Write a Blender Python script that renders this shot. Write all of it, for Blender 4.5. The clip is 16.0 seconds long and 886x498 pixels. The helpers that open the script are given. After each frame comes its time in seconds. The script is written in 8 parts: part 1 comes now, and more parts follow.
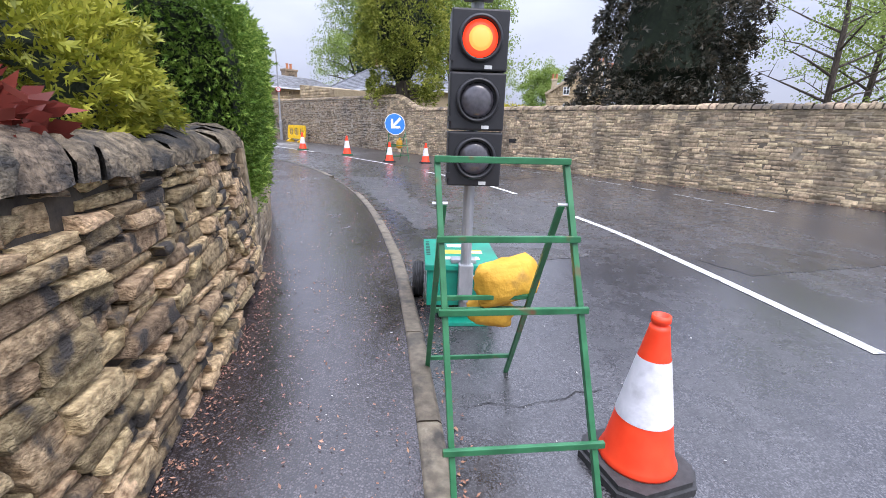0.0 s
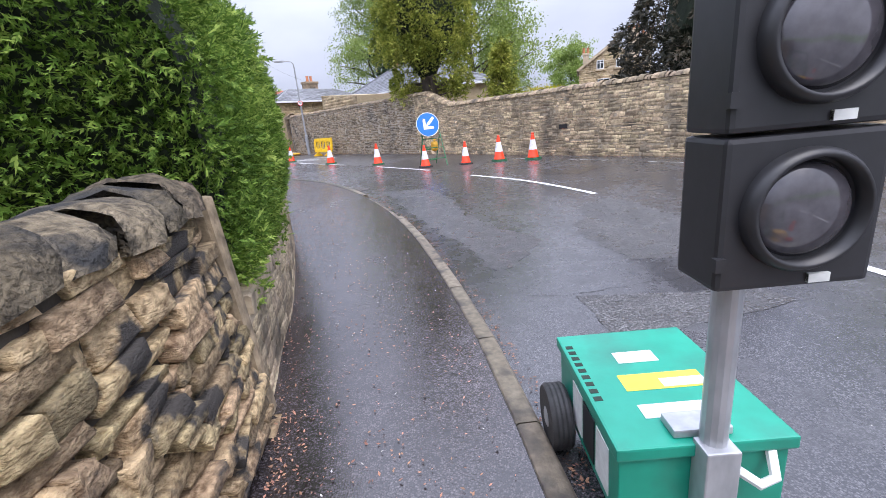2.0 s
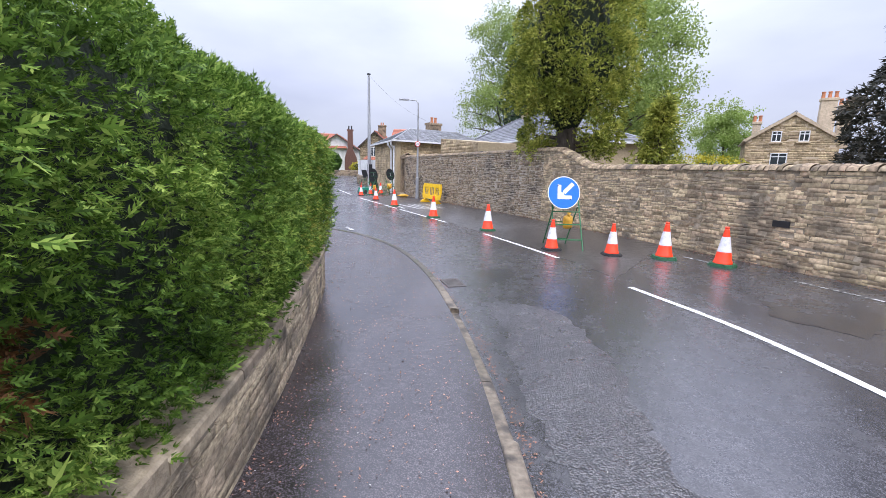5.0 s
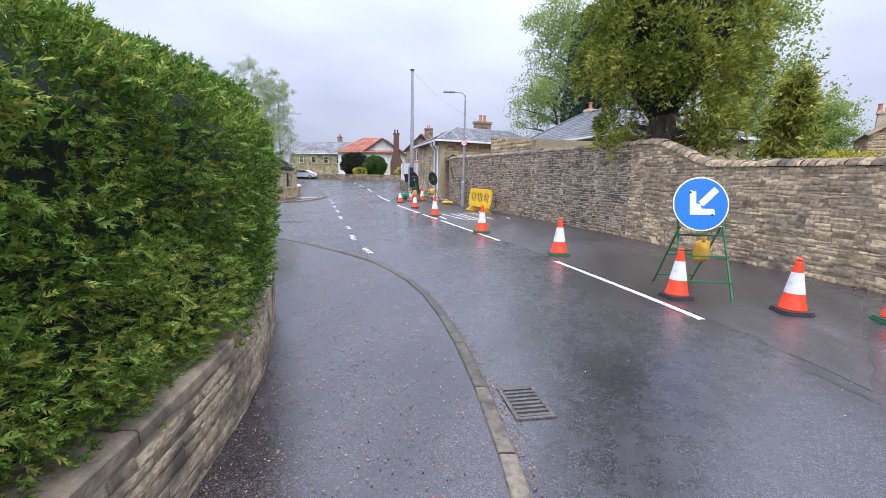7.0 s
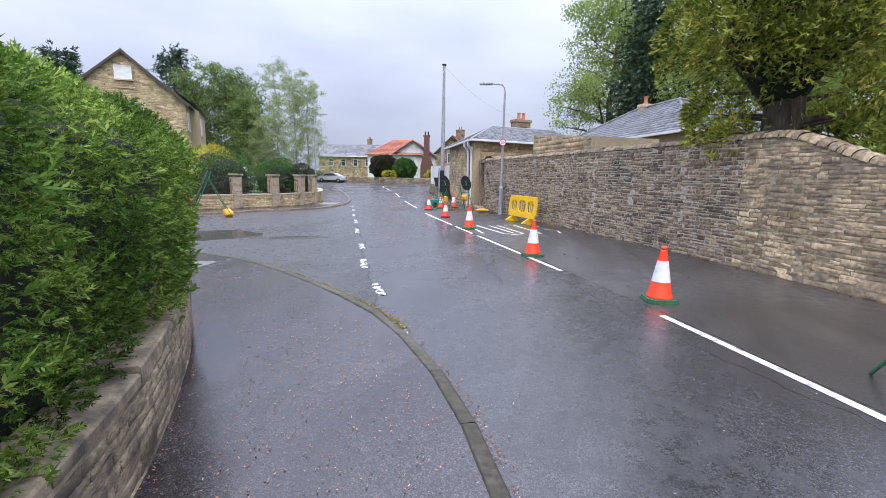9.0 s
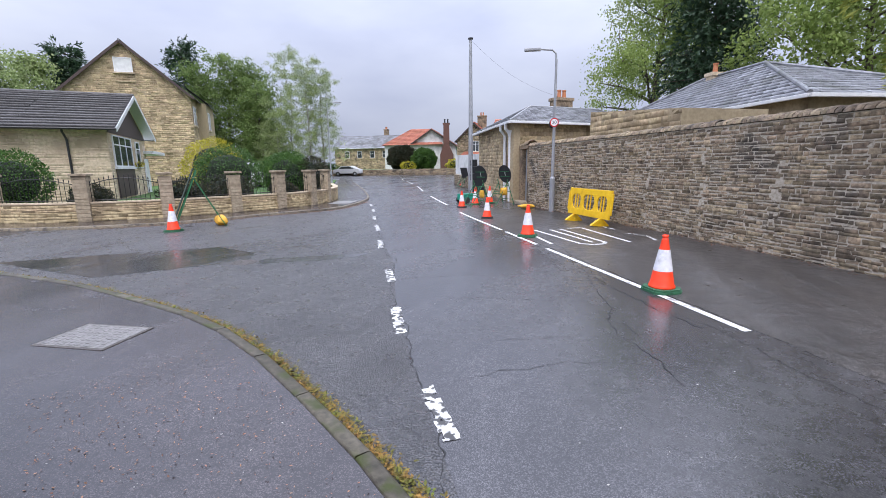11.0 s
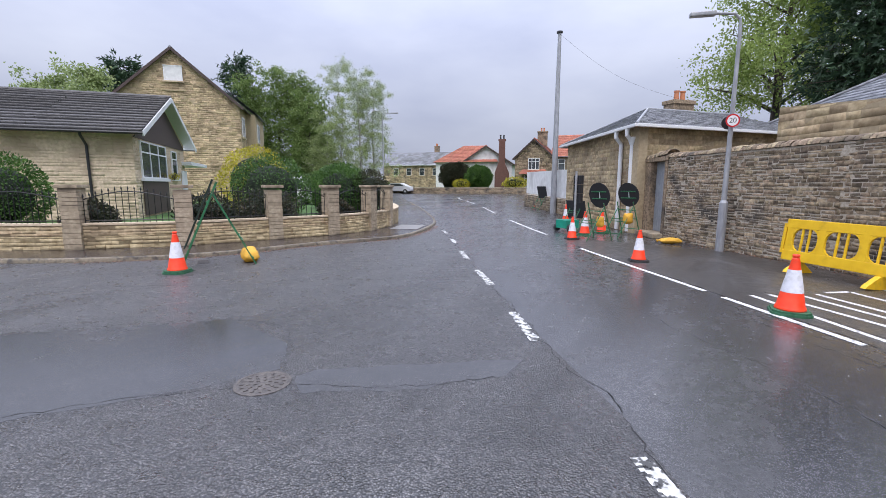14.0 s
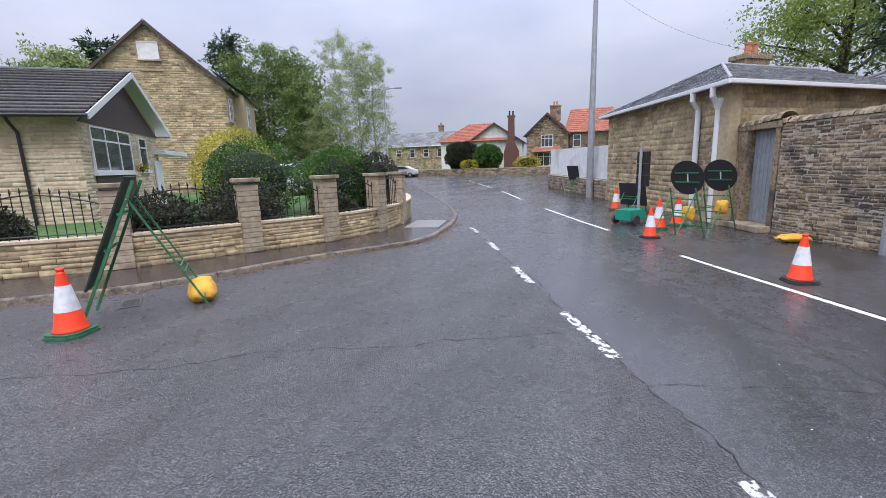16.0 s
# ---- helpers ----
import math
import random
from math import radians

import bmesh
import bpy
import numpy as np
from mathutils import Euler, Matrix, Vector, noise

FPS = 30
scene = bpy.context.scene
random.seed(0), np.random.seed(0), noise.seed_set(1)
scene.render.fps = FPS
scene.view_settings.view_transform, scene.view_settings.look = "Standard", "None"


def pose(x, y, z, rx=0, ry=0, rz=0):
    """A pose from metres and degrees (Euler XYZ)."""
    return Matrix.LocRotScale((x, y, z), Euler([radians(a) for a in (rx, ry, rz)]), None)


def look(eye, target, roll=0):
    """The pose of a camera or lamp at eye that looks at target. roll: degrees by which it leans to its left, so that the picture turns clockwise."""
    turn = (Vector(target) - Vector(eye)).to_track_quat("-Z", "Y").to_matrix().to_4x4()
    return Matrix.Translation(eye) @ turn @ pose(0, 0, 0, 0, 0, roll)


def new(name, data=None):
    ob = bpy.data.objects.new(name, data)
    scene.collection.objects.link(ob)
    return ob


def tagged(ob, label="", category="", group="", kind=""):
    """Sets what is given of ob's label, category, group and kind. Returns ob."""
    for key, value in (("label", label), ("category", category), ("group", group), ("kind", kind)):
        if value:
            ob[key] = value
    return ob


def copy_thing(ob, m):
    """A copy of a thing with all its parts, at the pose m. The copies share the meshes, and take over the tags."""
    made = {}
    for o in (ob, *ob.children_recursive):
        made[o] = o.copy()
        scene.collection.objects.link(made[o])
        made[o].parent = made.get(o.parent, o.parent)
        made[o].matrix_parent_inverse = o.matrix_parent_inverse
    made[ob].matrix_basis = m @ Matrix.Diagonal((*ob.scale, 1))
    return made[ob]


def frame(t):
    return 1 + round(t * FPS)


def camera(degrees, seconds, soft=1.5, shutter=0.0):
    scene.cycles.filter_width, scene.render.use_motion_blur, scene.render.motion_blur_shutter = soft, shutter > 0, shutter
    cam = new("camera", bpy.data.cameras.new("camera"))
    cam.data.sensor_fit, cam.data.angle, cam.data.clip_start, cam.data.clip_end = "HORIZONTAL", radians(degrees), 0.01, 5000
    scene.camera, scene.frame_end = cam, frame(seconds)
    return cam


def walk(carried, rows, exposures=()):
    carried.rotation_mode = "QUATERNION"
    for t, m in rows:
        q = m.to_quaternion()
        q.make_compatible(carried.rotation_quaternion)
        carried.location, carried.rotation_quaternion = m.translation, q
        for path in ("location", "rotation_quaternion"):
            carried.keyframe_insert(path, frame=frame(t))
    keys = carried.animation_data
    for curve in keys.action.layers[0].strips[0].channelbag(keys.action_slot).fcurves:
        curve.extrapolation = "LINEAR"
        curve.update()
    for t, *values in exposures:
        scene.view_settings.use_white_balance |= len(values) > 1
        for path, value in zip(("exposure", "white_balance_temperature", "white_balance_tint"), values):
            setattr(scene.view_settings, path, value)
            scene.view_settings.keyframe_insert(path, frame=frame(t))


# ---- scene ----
cam = camera(91.1, 16.0, 0.5)
PATH = [
    (0, (-0.219, 2.986, 1.399), (0.007, 4.894, 0.845), 1.8),
    (0.5, (-0.171, 3.287, 1.414), (0.053, 5.189, 0.838), 1.3),
    (1, (-0.223, 3.705, 1.437), (0.045, 5.6, 0.855), 0.7),
    (1.1, (-0.279, 3.882, 1.424), (0.139, 5.748, 0.838), 0.8),
    (1.5, (-0.327, 4.258, 1.427), (-0.184, 6.167, 0.849), -1.0),
    (2, (-0.493, 4.823, 1.448), (-0.436, 6.739, 0.878), -5.6),
    (2.5, (-0.503, 5.426, 1.454), (-0.229, 7.337, 0.933), -6.3),
    (3, (-0.551, 5.977, 1.552), (-0.388, 7.907, 1.056), -4.9),
    (3.5, (-0.653, 6.651, 1.621), (-0.639, 8.592, 1.138), -1.6),
    (4, (-0.606, 7.372, 1.686), (-0.791, 9.312, 1.237), -3.1),
    (4.5, (-0.704, 8.01, 1.747), (-1.049, 9.948, 1.395), -0.1),
    (4.7, (-0.762, 8.312, 1.785), (-1.122, 10.247, 1.429), 0.8),
    (6.8, (-1.602, 12.128, 1.633), (-2.203, 14.005, 1.294), 1.3),
    (7, (-1.711, 12.398, 1.683), (-2.312, 14.275, 1.342), 1.0),
    (7.5, (-1.944, 13.109, 1.698), (-2.544, 14.988, 1.365), 0.8),
    (7.7, (-2.06, 13.377, 1.699), (-2.661, 15.255, 1.361), 1.4),
    (8, (-2.268, 13.771, 1.67), (-2.873, 15.647, 1.33), 2.8),
    (8.5, (-2.518, 14.403, 1.709), (-3.17, 16.264, 1.372), 1.1),
    (9, (-2.813, 15.12, 1.734), (-3.543, 16.953, 1.403), 1.0),
    (9.2, (-2.962, 15.414, 1.736), (-3.701, 17.242, 1.4), 0.9),
    (11.3, (-5.265, 18.489, 1.783), (-6.077, 20.276, 1.401), -0.7),
    (11.5, (-5.518, 18.701, 1.743), (-6.329, 20.487, 1.354), -0.0),
    (12, (-6.099, 19.285, 1.777), (-6.886, 21.082, 1.391), -0.2),
    (12.5, (-6.695, 19.895, 1.796), (-7.49, 21.691, 1.422), -1.6),
    (13, (-7.376, 20.447, 1.769), (-8.194, 22.234, 1.399), -0.2),
    (13.5, (-7.98, 21.095, 1.761), (-8.912, 22.845, 1.501), -0.9),
    (14, (-8.644, 21.714, 1.695), (-9.616, 23.437, 1.403), 0.1),
    (14.5, (-9.243, 22.397, 1.691), (-10.221, 24.109, 1.356), 1.0),
    (15, (-9.867, 23.017, 1.765), (-10.856, 24.725, 1.438), 0.3),
    (15.5, (-10.454, 23.666, 1.801), (-11.439, 25.373, 1.462), -0.3),
    (16, (-10.987, 24.387, 1.816), (-11.968, 26.089, 1.44), -1.7),
]
walk(cam, [(t, look(eye, target, roll)) for t, eye, target, roll in PATH],
     [(0, 0.42, 6380, 13), (2, 0.42, 6380, 13), (4.5, 0.38, 6380, 13), (7, 0.28, 6250, 12), (9, 0.22, 6300, 12), (11.5, 0.05, 6380, 12), (13, -0.04, 6400, 12), (16, -0.05, 6400, 12)])

# ---- world and light: bright overcast sky after rain ----
world = bpy.data.worlds.new("overcast")
scene.world = world
world.use_nodes = True
wn, wl = world.node_tree.nodes, world.node_tree.links
wn.clear()
w_out = wn.new("ShaderNodeOutputWorld")
w_bg = wn.new("ShaderNodeBackground")
w_sky = wn.new("ShaderNodeTexSky")
w_sky.sky_type = "NISHITA"
w_sky.sun_disc = False
w_sky.sun_elevation, w_sky.sun_rotation = radians(48), radians(150)
w_sky.air_density, w_sky.dust_density = 1.0, 4.0
w_scale = wn.new("ShaderNodeVectorMath")
w_scale.operation = "SCALE"
w_scale.inputs["Scale"].default_value = 0.10
w_co = wn.new("ShaderNodeTexCoord")
w_map = wn.new("ShaderNodeMapping")
w_map.inputs["Scale"].default_value = (1.0, 1.0, 2.6)
w_noise = wn.new("ShaderNodeTexNoise")
w_noise.inputs["Scale"].default_value = 2.2
w_noise.inputs["Detail"].default_value = 5.0
w_ramp = wn.new("ShaderNodeValToRGB")
w_ramp.color_ramp.elements[0].position, w_ramp.color_ramp.elements[0].color = 0.30, (0.55, 0.60, 0.79, 1)
w_ramp.color_ramp.elements[1].position, w_ramp.color_ramp.elements[1].color = 0.72, (0.79, 0.84, 1.0, 1)
w_mix = wn.new("ShaderNodeMix")
w_mix.data_type = "RGBA"
w_mix.inputs[0].default_value = 0.88
wl.new(w_co.outputs["Generated"], w_map.inputs["Vector"])
wl.new(w_map.outputs["Vector"], w_noise.inputs["Vector"])
wl.new(w_noise.outputs[0], w_ramp.inputs[0])
wl.new(w_sky.outputs[0], w_scale.inputs[0])
wl.new(w_scale.outputs[0], w_mix.inputs[6])
wl.new(w_ramp.outputs[0], w_mix.inputs[7])
wl.new(w_mix.outputs[2], w_bg.inputs["Color"])
# an overcast dome is brighter overhead than at the horizon
w_sep = wn.new("ShaderNodeSeparateXYZ")
w_sq = wn.new("ShaderNodeMath")
w_sq.operation = "POWER"
w_sq.inputs[1].default_value = 1.6
w_clip = wn.new("ShaderNodeClamp")
w_gain = wn.new("ShaderNodeMapRange")
w_gain.clamp = False
w_gain.inputs[3].default_value, w_gain.inputs[4].default_value = 0.73, 4.1
wl.new(w_co.outputs["Generated"], w_sep.inputs[0])
wl.new(w_sep.outputs["Z"], w_clip.inputs["Value"])
wl.new(w_clip.outputs[0], w_sq.inputs[0])
wl.new(w_sq.outputs[0], w_gain.inputs[0])
wl.new(w_gain.outputs[0], w_bg.inputs["Strength"])
wl.new(w_bg.outputs[0], w_out.inputs["Surface"])

sun_data = bpy.data.lights.new("sun", "SUN")
sun_data.energy, sun_data.angle, sun_data.color = 1.8, radians(40), (1.0, 0.96, 0.9)
sun_ob = new("sun", sun_data)
sun_ob.matrix_world = look((0, 0, 50), (-12, 22, 0))


# ---- materials ----
def mat(name, c1, c2, rough=0.8, scale=8.0, bump=0.3, bump_scale=60.0, bump_dist=0.004, per="", spread=0.35,
        metal=0.0, stain=None, stain_scale=1.2, stain_pos=(0.5, 0.68), rough2=None, stretch=(1, 1, 1), spec=0.5, detail=6.0):
    """Two noise scales of colour, fine relief, and a stain colour with its own shape."""
    m = bpy.data.materials.new(name)
    m.use_nodes = True
    n, l = m.node_tree.nodes, m.node_tree.links
    b = n["Principled BSDF"]
    tc = n.new("ShaderNodeTexCoord")
    mp = n.new("ShaderNodeMapping")
    mp.inputs["Scale"].default_value = stretch
    l.new(tc.outputs["Object"], mp.inputs["Vector"])
    n1 = n.new("ShaderNodeTexNoise")
    n1.inputs["Scale"].default_value, n1.inputs["Detail"].default_value = scale, detail
    l.new(mp.outputs[0], n1.inputs["Vector"])
    r1 = n.new("ShaderNodeValToRGB")
    r1.color_ramp.elements[0].position, r1.color_ramp.elements[0].color = 0.32, (*c1, 1)
    r1.color_ramp.elements[1].position, r1.color_ramp.elements[1].color = 0.70, (*c2, 1)
    l.new(n1.outputs[0], r1.inputs[0])
    colour = r1.outputs[0]
    if per:
        if per == "object":
            src = n.new("ShaderNodeObjectInfo").outputs["Random"]
        else:
            src = n.new("ShaderNodeNewGeometry").outputs["Random Per Island"]
        vr = n.new("ShaderNodeMapRange")
        vr.inputs[3].default_value, vr.inputs[4].default_value = 1.0 - spread, 1.0 + spread
        l.new(src, vr.inputs[0])
        hsv = n.new("ShaderNodeHueSaturation")
        l.new(vr.outputs[0], hsv.inputs["Value"])
        hr = n.new("ShaderNodeMapRange")
        ml = n.new("ShaderNodeMath")
        ml.operation = "MULTIPLY"
        ml.inputs[1].default_value = 7.31
        fr = n.new("ShaderNodeMath")
        fr.operation = "FRACT"
        l.new(src, ml.inputs[0])
        l.new(ml.outputs[0], fr.inputs[0])
        l.new(fr.outputs[0], hr.inputs[0])
        hr.inputs[3].default_value, hr.inputs[4].default_value = 0.5 - 0.028 * spread, 0.5 + 0.022 * spread
        l.new(hr.outputs[0], hsv.inputs["Hue"])
        l.new(colour, hsv.inputs["Color"])
        colour = hsv.outputs[0]
    if stain:
        n2 = n.new("ShaderNodeTexNoise")
        n2.inputs["Scale"].default_value, n2.inputs["Detail"].default_value = stain_scale, 8.0
        l.new(tc.outputs["Object"], n2.inputs["Vector"])
        r2 = n.new("ShaderNodeValToRGB")
        r2.color_ramp.elements[0].position, r2.color_ramp.elements[1].position = stain_pos
        l.new(n2.outputs[0], r2.inputs[0])
        mx = n.new("ShaderNodeMix")
        mx.data_type = "RGBA"
        l.new(r2.outputs[0], mx.inputs[0])
        l.new(colour, mx.inputs[6])
        mx.inputs[7].default_value = (*stain, 1)
        colour = mx.outputs[2]
    l.new(colour, b.inputs["Base Color"])
    b.inputs["Metallic"].default_value = metal
    b.inputs["Specular IOR Level"].default_value = spec
    if rough2 is None:
        b.inputs["Roughness"].default_value = rough
    else:
        n3 = n.new("ShaderNodeTexNoise")
        n3.inputs["Scale"].default_value, n3.inputs["Detail"].default_value = 0.55, 7.0
        l.new(tc.outputs["Object"], n3.inputs["Vector"])
        m3 = n.new("ShaderNodeMapRange")
        m3.inputs[1].default_value, m3.inputs[2].default_value = 0.36, 0.64
        m3.inputs[3].default_value, m3.inputs[4].default_value = rough, rough2
        l.new(n3.outputs[0], m3.inputs[0])
        l.new(m3.outputs[0], b.inputs["Roughness"])
    if bump:
        nb = n.new("ShaderNodeTexNoise")
        nb.inputs["Scale"].default_value, nb.inputs["Detail"].default_value = bump_scale, 5.0
        l.new(mp.outputs[0], nb.inputs["Vector"])
        bp = n.new("ShaderNodeBump")
        bp.inputs["Strength"].default_value, bp.inputs["Distance"].default_value = bump, bump_dist
        l.new(nb.outputs[0], bp.inputs["Height"])
        l.new(bp.outputs[0], b.inputs["Normal"])
    return m


def asphalt(name, dark, light, wet, chip=95.0, dry_rough=0.42, wet_rough=0.16, mask=(0.44, 0.60), bump=0.45, dist=0.006, tint=(0.8, 1.25), pits=0.0):
    """Rain-wet asphalt: stone chips in bitumen, lost chips, broad wet areas that lie smoother and darker."""
    m = bpy.data.materials.new(name)
    m.use_nodes = True
    n, l = m.node_tree.nodes, m.node_tree.links
    b = n["Principled BSDF"]
    tc = n.new("ShaderNodeTexCoord")

    def nz(sc, det, rough=0.5, dis=0.0, stretch=None):
        t = n.new("ShaderNodeTexNoise")
        t.inputs["Scale"].default_value, t.inputs["Detail"].default_value = sc, det
        t.inputs["Roughness"].default_value, t.inputs["Distortion"].default_value = rough, dis
        src = tc.outputs["Object"]
        if stretch:
            mp = n.new("ShaderNodeMapping")
            mp.inputs["Rotation"].default_value = (0, 0, radians(-28))
            mp.inputs["Scale"].default_value = stretch
            l.new(src, mp.inputs["Vector"])
            src = mp.outputs[0]
        l.new(src, t.inputs["Vector"])
        return t.outputs[0]

    def ramp(src, lo, hi, a, c):
        r = n.new("ShaderNodeMapRange")
        r.inputs[1].default_value, r.inputs[2].default_value, r.inputs[3].default_value, r.inputs[4].default_value = lo, hi, a, c
        l.new(src, r.inputs[0])
        return r.outputs[0]

    def calc(op, a, c):
        t = n.new("ShaderNodeMath")
        t.operation = op
        for k, v in ((0, a), (1, c)):
            if isinstance(v, (int, float)):
                t.inputs[k].default_value = v
            else:
                l.new(v, t.inputs[k])
        return t.outputs[0]

    vor = n.new("ShaderNodeTexVoronoi")
    vor.inputs["Scale"].default_value = chip
    l.new(tc.outputs["Object"], vor.inputs["Vector"])
    tone = n.new("ShaderNodeSeparateColor")
    l.new(vor.outputs["Color"], tone.inputs[0])
    # pale chips stand in darker bitumen
    shade = calc("MULTIPLY", ramp(tone.outputs[0], 0.0, 1.0, 0.15, 1.0), ramp(vor.outputs["Distance"], 0.25, 0.75, 1.0, 0.12))
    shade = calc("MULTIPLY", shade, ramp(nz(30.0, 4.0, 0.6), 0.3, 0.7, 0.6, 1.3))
    cr = n.new("ShaderNodeMix")
    cr.data_type = "RGBA"
    l.new(shade, cr.inputs[0])
    cr.inputs[6].default_value, cr.inputs[7].default_value = (*dark, 1), (*light, 1)
    hsv = n.new("ShaderNodeHueSaturation")
    l.new(cr.outputs[2], hsv.inputs["Color"])
    broad = calc("MULTIPLY", ramp(nz(1.6, 7.0, 0.65, 0.5, (1.0, 0.3, 1.0)), 0.3, 0.7, *tint), ramp(nz(7.0, 6.0, 0.7), 0.3, 0.7, 0.82, 1.18))
    lost = ramp(nz(13.0, 3.0, 0.5, 0.3), 0.66, 0.72, 1.0, 1.0 - pits)
    l.new(calc("MULTIPLY", broad, lost), hsv.inputs["Value"])
    mask_v = ramp(nz(0.42, 9.0, 0.66, 0.9, (1.0, 0.40, 1.0)), *mask, 0.0, 1.0)
    mx = n.new("ShaderNodeMix")
    mx.data_type, mx.blend_type = "RGBA", "MULTIPLY"
    l.new(mask_v, mx.inputs[0])
    l.new(hsv.outputs[0], mx.inputs[6])
    mx.inputs[7].default_value = (*wet, 1)
    l.new(mx.outputs[2], b.inputs["Base Color"])
    b.inputs["Specular IOR Level"].default_value = 0.95
    mr = n.new("ShaderNodeMix")
    l.new(mask_v, mr.inputs[0])
    l.new(ramp(nz(5.0, 6.0, 0.65), 0.3, 0.7, dry_rough - 0.13, dry_rough + 0.13), mr.inputs[2])
    mr.inputs[3].default_value = wet_rough
    l.new(mr.outputs[0], b.inputs["Roughness"])
    bp = n.new("ShaderNodeBump")
    bp.inputs["Distance"].default_value = dist
    l.new(ramp(mask_v, 0.0, 1.0, bump, bump * 0.4), bp.inputs["Strength"])
    height = calc("MULTIPLY", ramp(vor.outputs["Distance"], 0.1, 0.8, 1.0, 0.0), ramp(tone.outputs[1], 0.0, 1.0, 0.55, 1.0))
    l.new(calc("ADD", calc("MULTIPLY", height, lost), calc("MULTIPLY", nz(18.0, 6.0, 0.6), 0.9)), bp.inputs["Height"])
    l.new(bp.outputs[0], b.inputs["Normal"])
    return m


def leaf_mat(name, c1, c2, c3, through_light=0.25, rough=0.5, spec=0.3):
    """Leaves: a colour for each leaf between three greens, some light passing through."""
    m = bpy.data.materials.new(name)
    m.use_nodes = True
    n, l = m.node_tree.nodes, m.node_tree.links
    b = n["Principled BSDF"]
    g = n.new("ShaderNodeNewGeometry")
    r = n.new("ShaderNodeValToRGB")
    r.color_ramp.elements[0].position, r.color_ramp.elements[0].color = 0.1, (*c1, 1)
    r.color_ramp.elements[1].position, r.color_ramp.elements[1].color = 0.95, (*c3, 1)
    e = r.color_ramp.elements.new(0.55)
    e.color = (*c2, 1)
    tc = n.new("ShaderNodeTexCoord")
    nz = n.new("ShaderNodeTexNoise")
    nz.inputs["Scale"].default_value, nz.inputs["Detail"].default_value = 1.3, 4.0
    l.new(tc.outputs["Object"], nz.inputs["Vector"])
    mr = n.new("ShaderNodeMapRange")
    mr.inputs[1].default_value, mr.inputs[2].default_value = 0.3, 0.7
    l.new(nz.outputs[0], mr.inputs[0])
    mx = n.new("ShaderNodeMix")
    mx.inputs[0].default_value = 0.5
    l.new(g.outputs["Random Per Island"], mx.inputs[2])
    l.new(mr.outputs[0], mx.inputs[3])
    l.new(mx.outputs[0], r.inputs[0])
    l.new(r.outputs[0], b.inputs["Base Color"])
    b.inputs["Roughness"].default_value = rough
    b.inputs["Specular IOR Level"].default_value = spec
    tr = n.new("ShaderNodeBsdfTranslucent")
    l.new(r.outputs[0], tr.inputs["Color"])
    ms = n.new("ShaderNodeMixShader")
    ms.inputs[0].default_value = through_light
    l.new(b.outputs[0], ms.inputs[1])
    l.new(tr.outputs[0], ms.inputs[2])
    l.new(ms.outputs[0], n["Material Output"].inputs["Surface"])
    return m


def plain(name, c, rough=0.5, metal=0.0, spec=0.5, wear=0.12, scale=25.0, bump=0.05):
    return mat(name, [v * (1 - wear) for v in c], [min(1, v * (1 + wear)) for v in c], rough, scale, bump, 90, 0.002, metal=metal, spec=spec)


def glow(name, c, strength):
    m = bpy.data.materials.new(name)
    m.use_nodes = True
    b = m.node_tree.nodes["Principled BSDF"]
    b.inputs["Base Color"].default_value = (*c, 1)
    b.inputs["Emission Color"].default_value = (*c, 1)
    b.inputs["Emission Strength"].default_value = strength
    return m


M_ROAD = asphalt("wet_asphalt", (0.018, 0.018, 0.020), (0.135, 0.132, 0.138), (0.82, 0.82, 0.84), 125.0, 0.29, 0.22, (0.42, 0.60), 0.15, 0.004, (0.70, 1.28), 0.3)
M_PATCH = asphalt("asphalt_patch", (0.014, 0.014, 0.015), (0.100, 0.097, 0.100), (0.8, 0.8, 0.81), 150.0, 0.26, 0.16, bump=0.16, dist=0.003)
M_ROUGH_ROAD = asphalt("coarse_worn_asphalt", (0.008, 0.008, 0.009), (0.165, 0.160, 0.162), (0.72, 0.72, 0.73), 64.0, 0.33, 0.22, (0.50, 0.66), 0.8, 0.011, (0.58, 1.3), 0.8)
M_FAR_LANE = asphalt("brownish_worn_asphalt", (0.015, 0.014, 0.014), (0.160, 0.148, 0.141), (0.75, 0.74, 0.75), 90.0, 0.38, 0.30, (0.44, 0.60), 0.34, 0.006, (0.6, 1.3), 0.6)
# near-black for road cracks; also painted shade in drain pits and the vent hole
M_CRACK_AND_SHADE = plain("crack", (0.012, 0.012, 0.012), 0.6)
M_PATH = asphalt("wet_footpath_asphalt", (0.017, 0.014, 0.015), (0.120, 0.106, 0.110), (0.72, 0.7, 0.71), 110.0, 0.22, 0.13, (0.42, 0.60), 0.20, 0.005, (0.66, 1.3), 0.6)
M_KERB = mat("kerb_stone", (0.17, 0.14, 0.10), (0.34, 0.285, 0.205), 0.6, 22, 0.8, 90, 0.006, per="object", spread=0.22, stain=(0.08, 0.07, 0.06), stain_scale=7, stain_pos=(0.5, 0.66))
M_KERB_MOSSY = mat("mossy_wet_kerb_stone", (0.065, 0.058, 0.042), (0.17, 0.15, 0.11), 0.5, 18, 0.8, 70, 0.008, per="object", spread=0.25, stain=(0.07, 0.085, 0.02), stain_scale=6, stain_pos=(0.52, 0.66))
M_LINE = mat("road_paint", (0.55, 0.55, 0.54), (0.78, 0.78, 0.77), 0.45, 20, 0.4, 120, 0.003, stain=(0.25, 0.25, 0.25), stain_scale=9, stain_pos=(0.56, 0.66))
